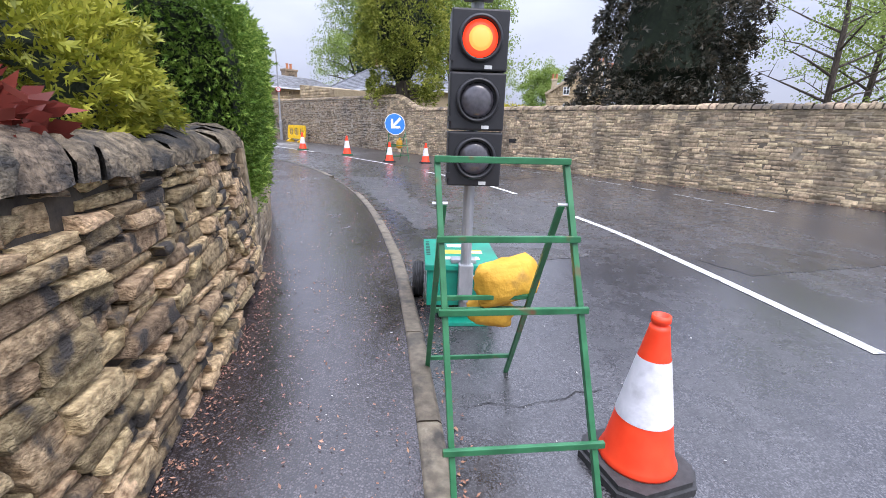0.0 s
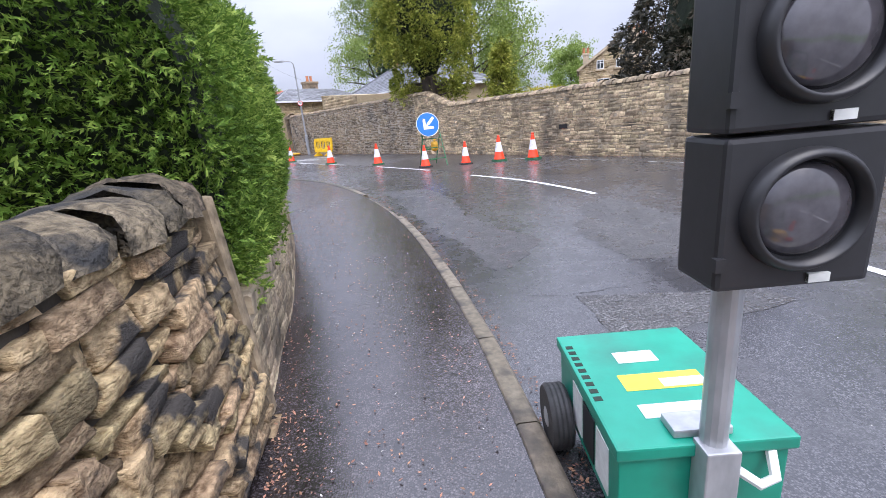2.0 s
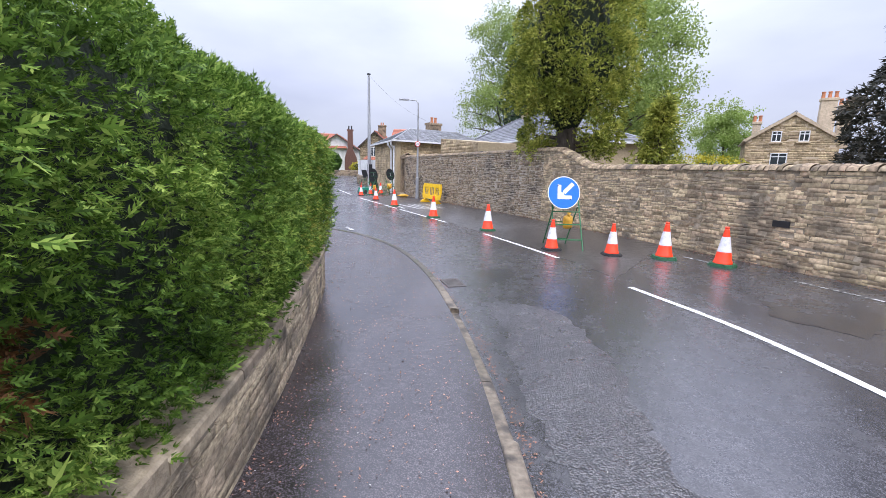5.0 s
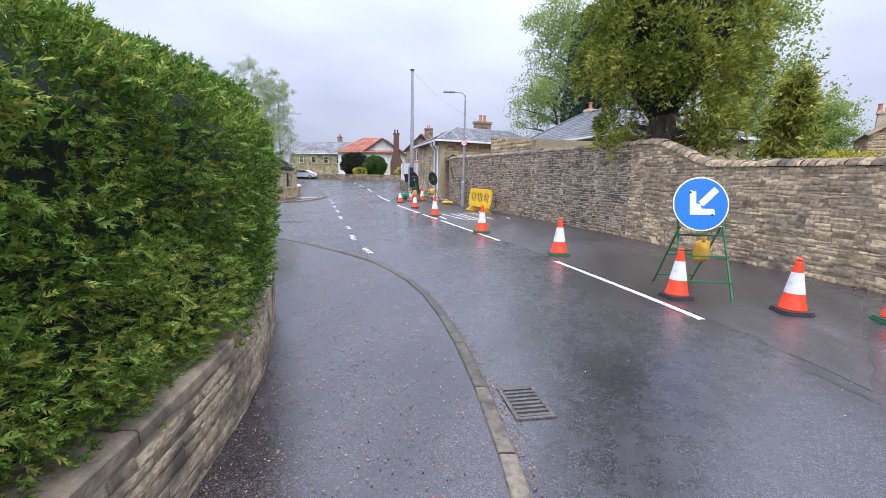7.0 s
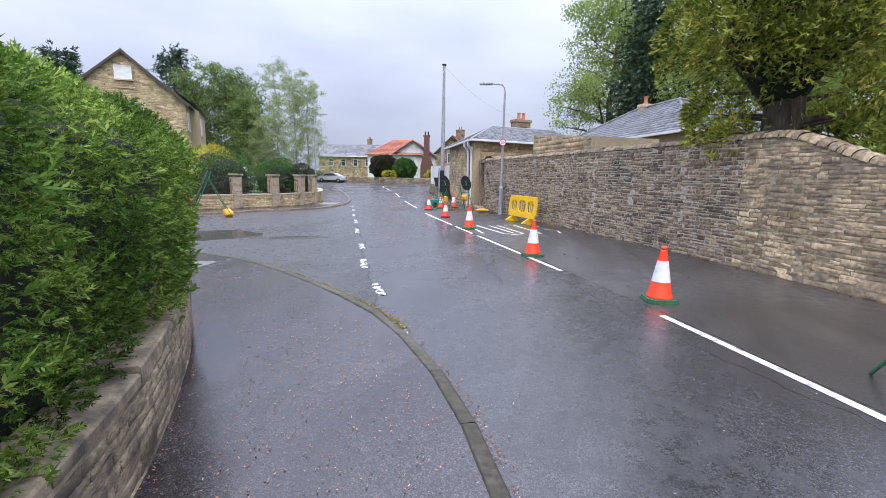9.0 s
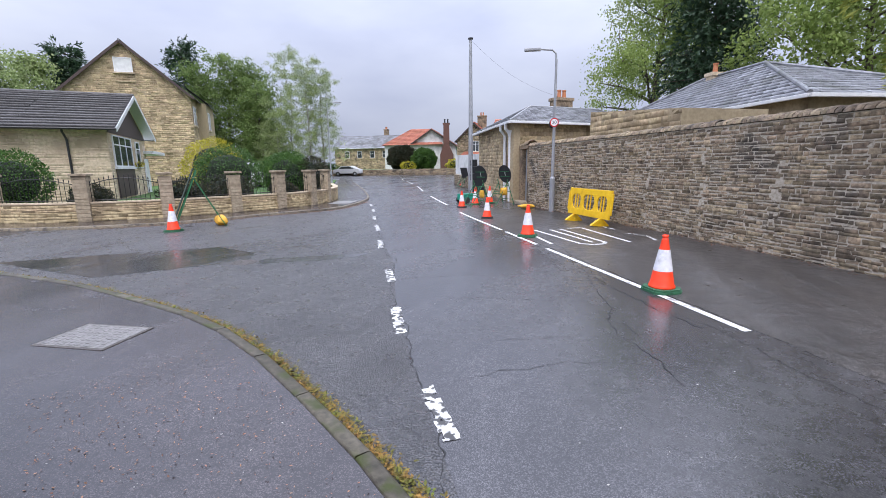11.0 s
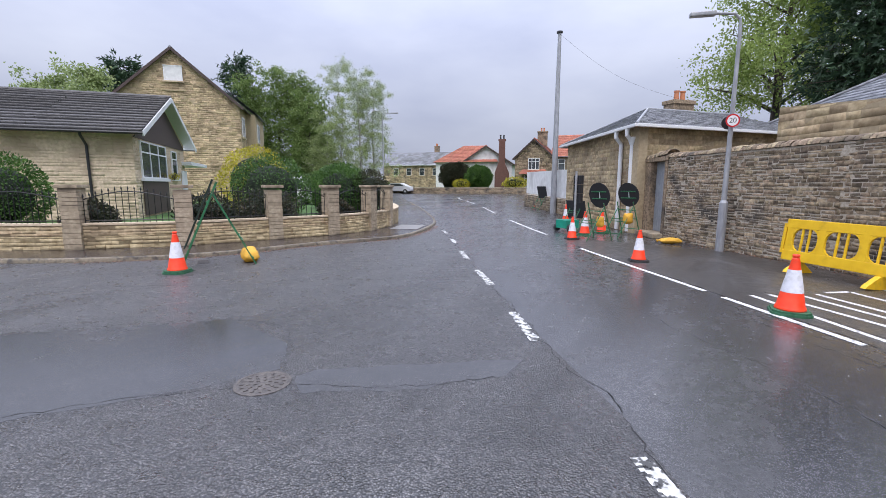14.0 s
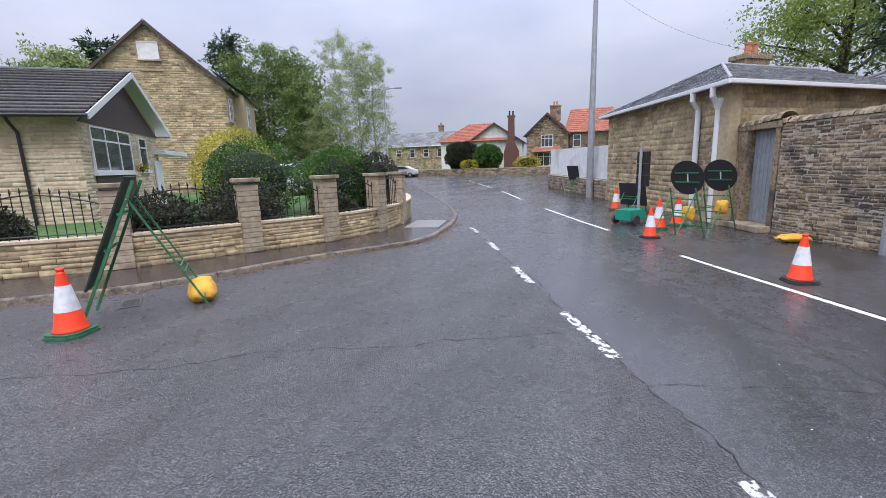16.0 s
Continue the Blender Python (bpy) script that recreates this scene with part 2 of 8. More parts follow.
M_LINE_OLD = mat("worn_road_paint", (0.40, 0.40, 0.39), (0.70, 0.70, 0.68), 0.5, 20, 0.4, 120, 0.003, stain=(0.06, 0.06, 0.06), stain_scale=14, stain_pos=(0.50, 0.56))
M_RUBBLE = mat("rubble_gritstone", (0.16, 0.105, 0.05), (0.60, 0.455, 0.26), 0.85, 30, 1.0, 85, 0.020, per="object", spread=0.5, stain=(0.055, 0.048, 0.042), stain_scale=6.0, stain_pos=(0.54, 0.62), stretch=(1, 1, 1.8))
M_RUBBLE_J = mat("rubble_gritstone_joined", (0.16, 0.105, 0.05), (0.60, 0.455, 0.26), 0.85, 30, 1.0, 85, 0.020, per="island", spread=0.5, stain=(0.055, 0.048, 0.042), stain_scale=6.0, stain_pos=(0.54, 0.62), stretch=(1, 1, 1.8))
M_COPE_DARK = mat("blackened_coping_stone", (0.045, 0.036, 0.026), (0.25, 0.20, 0.135), 0.85, 26, 1.0, 60, 0.025, per="object", spread=0.4, stain=(0.032, 0.032, 0.032), stain_scale=4.0, stain_pos=(0.48, 0.60), spec=0.3)
M_WALL = mat("weathered_sandstone", (0.29, 0.22, 0.13), (0.62, 0.485, 0.30), 0.85, 16, 0.8, 40, 0.01, per="object", spread=0.36, stain=(0.12, 0.098, 0.07), stain_scale=1.5, stain_pos=(0.46, 0.70))
M_WALL_J = mat("weathered_sandstone_joined", (0.29, 0.22, 0.13), (0.62, 0.485, 0.30), 0.85, 16, 0.8, 40, 0.01, per="island", spread=0.36, stain=(0.12, 0.098, 0.07), stain_scale=1.5, stain_pos=(0.46, 0.70))
M_WALL_D = mat("sooty_sandstone", (0.125, 0.094, 0.060), (0.37, 0.285, 0.182), 0.85, 14, 0.8, 40, 0.01, per="object", spread=0.42, stain=(0.06, 0.051, 0.042), stain_scale=1.3, stain_pos=(0.50, 0.68))
M_WALL_DJ = mat("sooty_sandstone_joined", (0.125, 0.094, 0.060), (0.37, 0.285, 0.182), 0.85, 14, 0.8, 40, 0.01, per="island", spread=0.42, stain=(0.06, 0.051, 0.042), stain_scale=1.3, stain_pos=(0.50, 0.68))
M_LOW_WALL = mat("rough_tan_sandstone", (0.17, 0.132, 0.085), (0.46, 0.37, 0.25), 0.85, 22, 1.0, 60, 0.016, per="object", spread=0.3, stain=(0.10, 0.083, 0.06), stain_scale=3.0, stain_pos=(0.48, 0.66), stretch=(1, 1, 2.2))
M_MORTAR = mat("lime_mortar", (0.32, 0.275, 0.21), (0.54, 0.48, 0.39), 0.95, 20, 0.6, 70, 0.006)
M_MORTAR_OLD = mat("weathered_mortar", (0.17, 0.135, 0.09), (0.43, 0.36, 0.26), 0.95, 9, 0.8, 60, 0.008, stain=(0.09, 0.075, 0.055), stain_scale=1.4, stain_pos=(0.5, 0.7))
M_JOINT = mat("dark_joint", (0.035, 0.03, 0.025), (0.09, 0.075, 0.055), 0.95, 20, 0.6, 70, 0.006)
M_BUFF = mat("buff_coursed_stone", (0.33, 0.245, 0.135), (0.56, 0.445, 0.275), 0.85, 9, 0.7, 40, 0.008, per="island", spread=0.28, stain=(0.22, 0.165, 0.10), stain_scale=0.9, stain_pos=(0.48, 0.7))
M_BUFF_WALL = mat("buff_backing", (0.34, 0.27, 0.17), (0.46, 0.37, 0.24), 0.9, 10, 0.4, 50, 0.006)
M_PILLAR = mat("weathered_pillar_stone", (0.26, 0.205, 0.14), (0.44, 0.36, 0.26), 0.85, 12, 0.6, 40, 0.008, per="object", spread=0.2, stain=(0.16, 0.125, 0.085), stain_scale=3.0)
M_PALE = mat("pale_buff_stone", (0.50, 0.40, 0.28), (0.68, 0.555, 0.40), 0.85, 9, 0.5, 40, 0.006, per="island", spread=0.10, stain=(0.42, 0.33, 0.23), stain_scale=0.9)
M_SLATE = mat("wet_slate", (0.14, 0.145, 0.16), (0.30, 0.31, 0.335), 0.38, 5, 0.4, 60, 0.004, per="island", spread=0.28, stain=(0.12, 0.125, 0.12), stain_scale=0.8)
M_TILE_DARK = mat("dark_concrete_tile", (0.026, 0.025, 0.027), (0.07, 0.067, 0.068), 0.42, 9, 0.5, 70, 0.004, per="island", spread=0.25)
M_TILE_RED = mat("red_clay_tile", (0.32, 0.10, 0.06), (0.50, 0.19, 0.12), 0.7, 6, 0.4, 50, 0.006, per="island", spread=0.2)
M_WHITE = plain("white_upvc", (0.75, 0.76, 0.77), 0.35, wear=0.05)
M_RENDER = mat("white_render", (0.66, 0.66, 0.65), (0.80, 0.80, 0.79), 0.9, 3, 0.3, 60, 0.004, stain=(0.5, 0.49, 0.47), stain_scale=0.6)
M_BROWN = plain("dark_brown_boarding", (0.065, 0.042, 0.038), 0.6)
M_GREY_DOOR = mat("grey_painted_planks", (0.21, 0.23, 0.25), (0.34, 0.36, 0.38), 0.65, 12, 0.4, 60, 0.004, stretch=(4, 4, 0.5))
M_GLASS = plain("window_glass", (0.05, 0.06, 0.065), 0.06, spec=0.9, wear=0.3, scale=2, bump=0)
M_BLACK_IRON = plain("black_iron", (0.02, 0.02, 0.021), 0.4, 0.3)
M_BLACK = plain("black_plastic", (0.022, 0.022, 0.025), 0.42)
M_RUBBER = mat("black_rubber", (0.025, 0.025, 0.026), (0.05, 0.05, 0.052), 0.6, 30, 0.4, 80, 0.004)
M_GREEN_RUBBER = plain("green_rubber", (0.03, 0.12, 0.06), 0.6, wear=0.3)
M_ORANGE = mat("cone_orange", (0.92, 0.048, 0.012), (1.0, 0.075, 0.022), 0.42, 10, 0.1, 80, 0.002, stain=(0.5, 0.07, 0.03), stain_scale=5, stain_pos=(0.6, 0.8))
M_SLEEVE = mat("reflective_sleeve", (0.68, 0.68, 0.72), (0.80, 0.80, 0.84), 0.4, 18, 0.5, 25, 0.006, stain=(0.5, 0.5, 0.52), stain_scale=7)
M_GREEN_FRAME = mat("green_painted_steel", (0.02, 0.125, 0.05), (0.04, 0.20, 0.085), 0.4, 12, 0.4, 60, 0.003, stain=(0.16, 0.075, 0.04), stain_scale=9, stain_pos=(0.60, 0.70))
M_DARK_GREEN = mat("dark_green_steel", (0.008, 0.020, 0.013), (0.018, 0.038, 0.025), 0.75, 12, 0.3, 60, 0.003)
M_TEAL = mat("teal_painted_steel", (0.006, 0.25, 0.165), (0.012, 0.31, 0.21), 0.35, 5, 0.12, 60, 0.003, stain=(0.02, 0.20, 0.14), stain_scale=3)
M_GALV = mat("galvanised_steel", (0.36, 0.37, 0.39), (0.56, 0.57, 0.59), 0.45, 14, 0.15, 70, 0.002, metal=0.55, stretch=(1, 1, 0.4))
M_POLE = mat("grey_lamp_post", (0.28, 0.29, 0.31), (0.42, 0.43, 0.45), 0.5, 9, 0.15, 70, 0.002, metal=0.3, stretch=(1, 1, 0.3))
M_SACK = mat("yellow_sack", (0.58, 0.30, 0.025), (0.80, 0.45, 0.05), 0.7, 6, 0.7, 30, 0.012, stain=(0.35, 0.19, 0.05), stain_scale=6, stain_pos=(0.60, 0.72))
M_YELLOW = mat("yellow_plastic", (0.80, 0.47, 0.01), (0.92, 0.58, 0.02), 0.4, 6, 0.1, 60, 0.003, stain=(0.55, 0.33, 0.03), stain_scale=4, stain_pos=(0.6, 0.75))
M_BLUE = plain("sign_blue", (0.01, 0.16, 0.70), 0.35, wear=0.06)
M_SIGN_WHITE = plain("sign_white", (0.80, 0.80, 0.82), 0.35, wear=0.04)
M_SIGN_RED = plain("sign_red", (0.60, 0.02, 0.025), 0.4)
M_STICKER = plain("sticker", (0.70, 0.72, 0.70), 0.5)
M_STICKER_Y = plain("sticker_yellow", (0.75, 0.62, 0.06), 0.5)
M_LENS = plain("dark_lens", (0.075, 0.07, 0.08), 0.05, spec=1.0, wear=0.3, bump=0)
M_LIT = glow("lit_red_lens", (1.0, 0.045, 0.015), 1.25)
M_LIT_CORE = glow("lit_lens_core", (1.0, 0.21, 0.045), 1.9)
M_BARK = mat("bark", (0.045, 0.035, 0.028), (0.13, 0.105, 0.085), 0.9, 6, 1.0, 25, 0.02, stretch=(2, 2, 0.5))
M_COPING = mat("tan_coping_stone", (0.19, 0.15, 0.10), (0.40, 0.325, 0.225), 0.75, 14, 0.8, 60, 0.010, per="object", spread=0.28, stain=(0.08, 0.068, 0.05), stain_scale=4, stain_pos=(0.48, 0.68))
M_BARK_PALE = mat("pale_bark", (0.16, 0.15, 0.13), (0.34, 0.32, 0.29), 0.9, 6, 0.6, 25, 0.01, stretch=(2, 2, 0.6))
M_GRASS = mat("lawn", (0.035, 0.085, 0.015), (0.08, 0.17, 0.035), 0.8, 5, 0.8, 60, 0.02)
M_EARTH = mat("earth", (0.045, 0.035, 0.024), (0.10, 0.08, 0.055), 0.95, 6, 0.8, 30, 0.02)
# near-black colour standing in for shade deep inside hedge, crowns and bushes
M_FOLIAGE_SHADE = mat("hedge_shade", (0.006, 0.012, 0.005), (0.014, 0.024, 0.01), 0.95, 6, 0.6, 20, 0.03)
M_POT = plain("terracotta", (0.50, 0.20, 0.10), 0.8)
M_LITTER = mat("fallen_petals", (0.16, 0.075, 0.045), (0.34, 0.18, 0.11), 0.8, 3, 0.0, per="island", spread=0.5)
M_MOSS = mat("moss", (0.10, 0.13, 0.02), (0.28, 0.15, 0.04), 0.9, 14, 1.0, 60, 0.02, per="island", spread=0.4)
M_IRON_COVER = mat("cast_iron", (0.07, 0.065, 0.062), (0.16, 0.14, 0.125), 0.5, 30, 0.8, 60, 0.006, metal=0.3)
M_COVER = mat("worn_cover_plate", (0.15, 0.145, 0.14), (0.27, 0.26, 0.25), 0.5, 20, 0.6, 60, 0.005)
M_CONC = mat("pale_concrete", (0.30, 0.29, 0.27), (0.46, 0.45, 0.42), 0.7, 8, 0.5, 60, 0.005)
L_CYPRESS = leaf_mat("cypress_green", (0.012, 0.034, 0.007), (0.125, 0.225, 0.034), (0.48, 0.60, 0.14), 0.34, 0.6, 0.15)
L_BROWN = leaf_mat("dead_cypress", (0.05, 0.025, 0.01), (0.14, 0.065, 0.025), (0.26, 0.13, 0.05))
L_GOLD = leaf_mat("golden_cypress", (0.10, 0.13, 0.016), (0.30, 0.31, 0.035), (0.55, 0.52, 0.09), 0.3)
L_YEWTIP = leaf_mat("yellow_tipped_cypress", (0.035, 0.065, 0.012), (0.27, 0.31, 0.052), (0.68, 0.65, 0.16), 0.35, 0.6, 0.15)
L_RED = leaf_mat("photinia_red", (0.09, 0.018, 0.014), (0.20, 0.04, 0.03), (0.34, 0.10, 0.075), rough=0.3)
L_FRESH = leaf_mat("fresh_spring_leaf", (0.14, 0.21, 0.045), (0.29, 0.38, 0.10), (0.47, 0.55, 0.21), 0.5)
L_DARK = leaf_mat("copper_conifer", (0.014, 0.017, 0.012), (0.046, 0.046, 0.032), (0.135, 0.105, 0.07), 0.15)
L_PINE = leaf_mat("pine_green", (0.018, 0.038, 0.020), (0.042, 0.08, 0.042), (0.08, 0.135, 0.07), 0.15)
L_BIRCH = leaf_mat("birch_leaf", (0.15, 0.20, 0.07), (0.30, 0.37, 0.15), (0.50, 0.55, 0.30), 0.45)
L_SHRUB = leaf_mat("shrub_green", (0.025, 0.06, 0.012), (0.06, 0.13, 0.025), (0.13, 0.23, 0.05))
L_LARCH = leaf_mat("larch_green", (0.07, 0.115, 0.03), (0.17, 0.245, 0.07), (0.31, 0.39, 0.15), 0.42)
L_SHRUB_DARK = leaf_mat("dark_shrub", (0.015, 0.022, 0.012), (0.04, 0.045, 0.022), (0.10, 0.07, 0.05))
L_YELLOW = leaf_mat("yellow_shrub", (0.20, 0.19, 0.02), (0.45, 0.40, 0.03), (0.66, 0.58, 0.08))


# ---- builders ----
def rise(y):
    """The road climbs gently beyond the junction."""
    return 0.014 * max(0.0, min(y, 110.0) - 38.0)


def finish(name, bm, material, parent=None, label="", smooth=False):
    me = bpy.data.meshes.new(name)
    bmesh.ops.recalc_face_normals(bm, faces=bm.faces)
    bm.to_mesh(me)
    bm.free()
    if smooth:
        me.polygons.foreach_set("use_smooth", [True] * len(me.polygons))
    for m in material if isinstance(material, (list, tuple)) else [material]:
        me.materials.append(m)
    ob = new(name, me)
    if parent is not None:
        ob.parent = parent
    if label:
        ob["label"] = label
    return ob


def part(name, bm, material, parent, label="", smooth=False):
    return finish(name, bm, material, parent, label, smooth)


def thing(name, m, label, category, group="", kind=""):
    ob = new(name)
    ob.matrix_world = m
    ob.empty_display_size = 0.2
    return tagged(ob, label, category, group, kind)


def raw(name, verts, quads, material, parent=None, smooth=False):
    """A mesh straight from arrays of corners and four-cornered faces."""
    verts, quads = np.asarray(verts, np.float32), np.asarray(quads, np.int32)
    me = bpy.data.meshes.new(name)
    me.vertices.add(len(verts))
    me.vertices.foreach_set("co", verts.ravel())
    me.loops.add(quads.size)
    me.loops.foreach_set("vertex_index", quads.ravel())
    me.polygons.add(len(quads))
    me.polygons.foreach_set("loop_start", np.arange(0, quads.size, 4, dtype=np.int32))
    me.polygons.foreach_set("loop_total", np.full(len(quads), 4, np.int32))
    if smooth:
        me.polygons.foreach_set("use_smooth", np.ones(len(quads), bool))
    me.update(calc_edges=True)
    me.materials.append(material)
    ob = new(name, me)
    if parent is not None:
        ob.parent = parent
    return ob


def box(bm, x0, x1, y0, y1, z0, z1, bevel=0.0, m=None):
    vs = [bm.verts.new(Vector(c)) for c in ((x0, y0, z0), (x1, y0, z0), (x1, y1, z0), (x0, y1, z0), (x0, y0, z1), (x1, y0, z1), (x1, y1, z1), (x0, y1, z1))]
    fs = [bm.faces.new([vs[i] for i in f]) for f in ((3, 2, 1, 0), (4, 5, 6, 7), (0, 1, 5, 4), (1, 2, 6, 5), (2, 3, 7, 6), (3, 0, 4, 7))]
    if bevel:
        r = bmesh.ops.bevel(bm, geom=list({e for f in fs for e in f.edges}), offset=bevel, segments=2, profile=0.6, affect="EDGES")
        vs = list({v for f in r["faces"] for v in f.verts} | {v for v in vs if v.is_valid})
    if m is not None:
        bmesh.ops.transform(bm, matrix=m, verts=vs)
    return vs


def boxed(*a, **k):
    bm = bmesh.new()
    box(bm, *a, **k)
    return bm


def beam(bm, a, b, w, h, bevel=0.0):
    """A bar of rectangular section from a to b."""
    a, b = Vector(a), Vector(b)
    d = b - a
    up = Vector((0, 0, 1)) if abs(d.normalized().z) < 0.9 else Vector((0, 1, 0))
    x = d.normalized()
    y = up.cross(x).normalized()
    z = x.cross(y)
    m = Matrix.Translation((a + b) / 2) @ Matrix((x, y, z)).transposed().to_4x4()
    box(bm, -d.length / 2, d.length / 2, -w / 2, w / 2, -h / 2, h / 2, bevel, m)


def tube(bm, pts, radii, n=8, caps=True):
    pts = [Vector(p) for p in pts]
    radii = [float(r) for r in radii] if isinstance(radii, (list, tuple)) else [float(radii)] * len(pts)
    rings = []
    side = None
    for i, p in enumerate(pts):
        d = (pts[min(i + 1, len(pts) - 1)] - pts[max(i - 1, 0)]).normalized()
        if side is None:
            side = d.orthogonal().normalized()
        side = (side - d * side.dot(d)).normalized()
        other = d.cross(side)
        rings.append([bm.verts.new(p + radii[i] * (math.cos(a) * side + math.sin(a) * other)) for a in (2 * math.pi * k / n for k in range(n))])
    for r, s in zip(rings, rings[1:]):
        for k in range(n):
            bm.faces.new((r[k], r[(k + 1) % n], s[(k + 1) % n], s[k]))
    if caps:
        bm.faces.new(list(reversed(rings[0])))
        bm.faces.new(rings[-1])


def lathe(bm, profile, n=24, m=None, cap=True):
    rings = [[bm.verts.new((r * math.cos(2 * math.pi * k / n), r * math.sin(2 * math.pi * k / n), z)) for k in range(n)] for r, z in profile]
    for r, s in zip(rings, rings[1:]):
        for k in range(n):
            bm.faces.new((r[k], r[(k + 1) % n], s[(k + 1) % n], s[k]))
    if cap:
        bm.faces.new(list(reversed(rings[0])))
        bm.faces.new(rings[-1])
    if m is not None:
        bmesh.ops.transform(bm, matrix=m, verts=[v for r in rings for v in r])


def prism(bm, pts, z0, z1, m=None):
    lo = [bm.verts.new((x, y, z0)) for x, y in pts]
    hi = [bm.verts.new((x, y, z1)) for x, y in pts]
    bm.faces.new(list(reversed(lo)))
    bm.faces.new(hi)
    for i in range(len(pts)):
        j = (i + 1) % len(pts)
        bm.faces.new((lo[i], lo[j], hi[j], hi[i]))
    if m is not None:
        bmesh.ops.transform(bm, matrix=m, verts=lo + hi)


class Line:
    """A smooth line in plan, walked by its length."""

    def __init__(self, pts, step=0.1):
        p = np.array(pts, float)
        q = []
        for i in range(len(p) - 1):
            a, b, c, d = p[max(i - 1, 0)], p[i], p[i + 1], p[min(i + 2, len(p) - 1)]
            for t in np.arange(0, 1, 0.05):
                q.append(0.5 * (2 * b + (c - a) * t + (2 * a - 5 * b + 4 * c - d) * t * t + (3 * b - a - 3 * c + d) * t ** 3))
        q.append(p[-1])
        self.q = np.array(q)
        self.s = np.r_[0, np.cumsum(np.linalg.norm(np.diff(self.q, axis=0), axis=1))]
        self.length = float(self.s[-1])

    def at(self, s, off=0.0):
        """The point at length s, off metres to the right of the way."""
        x, y = np.interp(s, self.s, self.q[:, 0]), np.interp(s, self.s, self.q[:, 1])
        if off:
            e = 0.05
            x0, y0 = np.interp(s - e, self.s, self.q[:, 0]), np.interp(s - e, self.s, self.q[:, 1])
            x1, y1 = np.interp(s + e, self.s, self.q[:, 0]), np.interp(s + e, self.s, self.q[:, 1])
            d = math.hypot(x1 - x0, y1 - y0) or 1.0
            x, y = x + off * (y1 - y0) / d, y - off * (x1 - x0) / d
        return float(x), float(y)

    def near(self, y):
        """The length at which the line passes that y."""
        return float(self.s[np.argmin(abs(self.q[:, 1] - y))])


def band(name, line, s0, s1, off0, off1, z0, z1, material, step=0.4, parent=None, zf=None):
    """A raised strip along a line."""
    bm = bmesh.new()
    n = max(2, int((s1 - s0) / step))
    rows = []
    for i in range(n + 1):
        s = s0 + (s1 - s0) * i / n
        (xa, ya), (xb, yb) = line.at(s, off0), line.at(s, off1)
        ga, gb = rise(ya), rise(yb)
        t = z1 if zf is None else zf(s)
        rows.append([bm.verts.new(v) for v in ((xa, ya, z0 + ga), (xa, ya, t + ga), (xb, yb, t + gb), (xb, yb, z0 + gb))])
    for a, b in zip(rows, rows[1:]):
        for k in range(4):
            bm.faces.new((a[k], a[(k + 1) % 4], b[(k + 1) % 4], b[k]))
    bm.faces.new(rows[0])
    bm.faces.new(list(reversed(rows[-1])))
    return finish(name, bm, material, parent)


def stone_shape(rng, a, b, z0, z1, line, side, proud, inset, batter, zbase, depth=0.12, rag=0.0):
    """Corners and faces of one dressed stone on a wall's face: a sunk back rim, a raised face."""
    out = []
    pr = proud * rng.uniform(0.2, 1.5)
    skew = [(rng.uniform(-rag, rag) * 1.6, rng.uniform(-rag, rag)) for _ in range(4)]
    for lift, shrink in ((-depth, 0.0), (0.0, 0.0), (pr, inset)):
        for (s, z), (ks, kz) in zip(((a, z0), (b, z0), (b, z1), (a, z1)), skew):
            cs = shrink * (1 if s == a else -1) * rng.uniform(0.6, 1.4)
            cz = shrink * (1 if z == z0 else -1) * rng.uniform(0.5, 1.2)
            x, y = line.at(s + cs + ks, side * (lift + rng.uniform(-0.004, 0.004) - batter * (z - zbase)))
            out.append((x, y, z + cz + kz + rise(y)))
    quads = [(8, 9, 10, 11)] + [(4 + k, 4 + (k + 1) % 4, 8 + (k + 1) % 4, 8 + k) for k in range(4)] + [(k, (k + 1) % 4, 4 + (k + 1) % 4, 4 + k) for k in range(4)]
    return out, quads


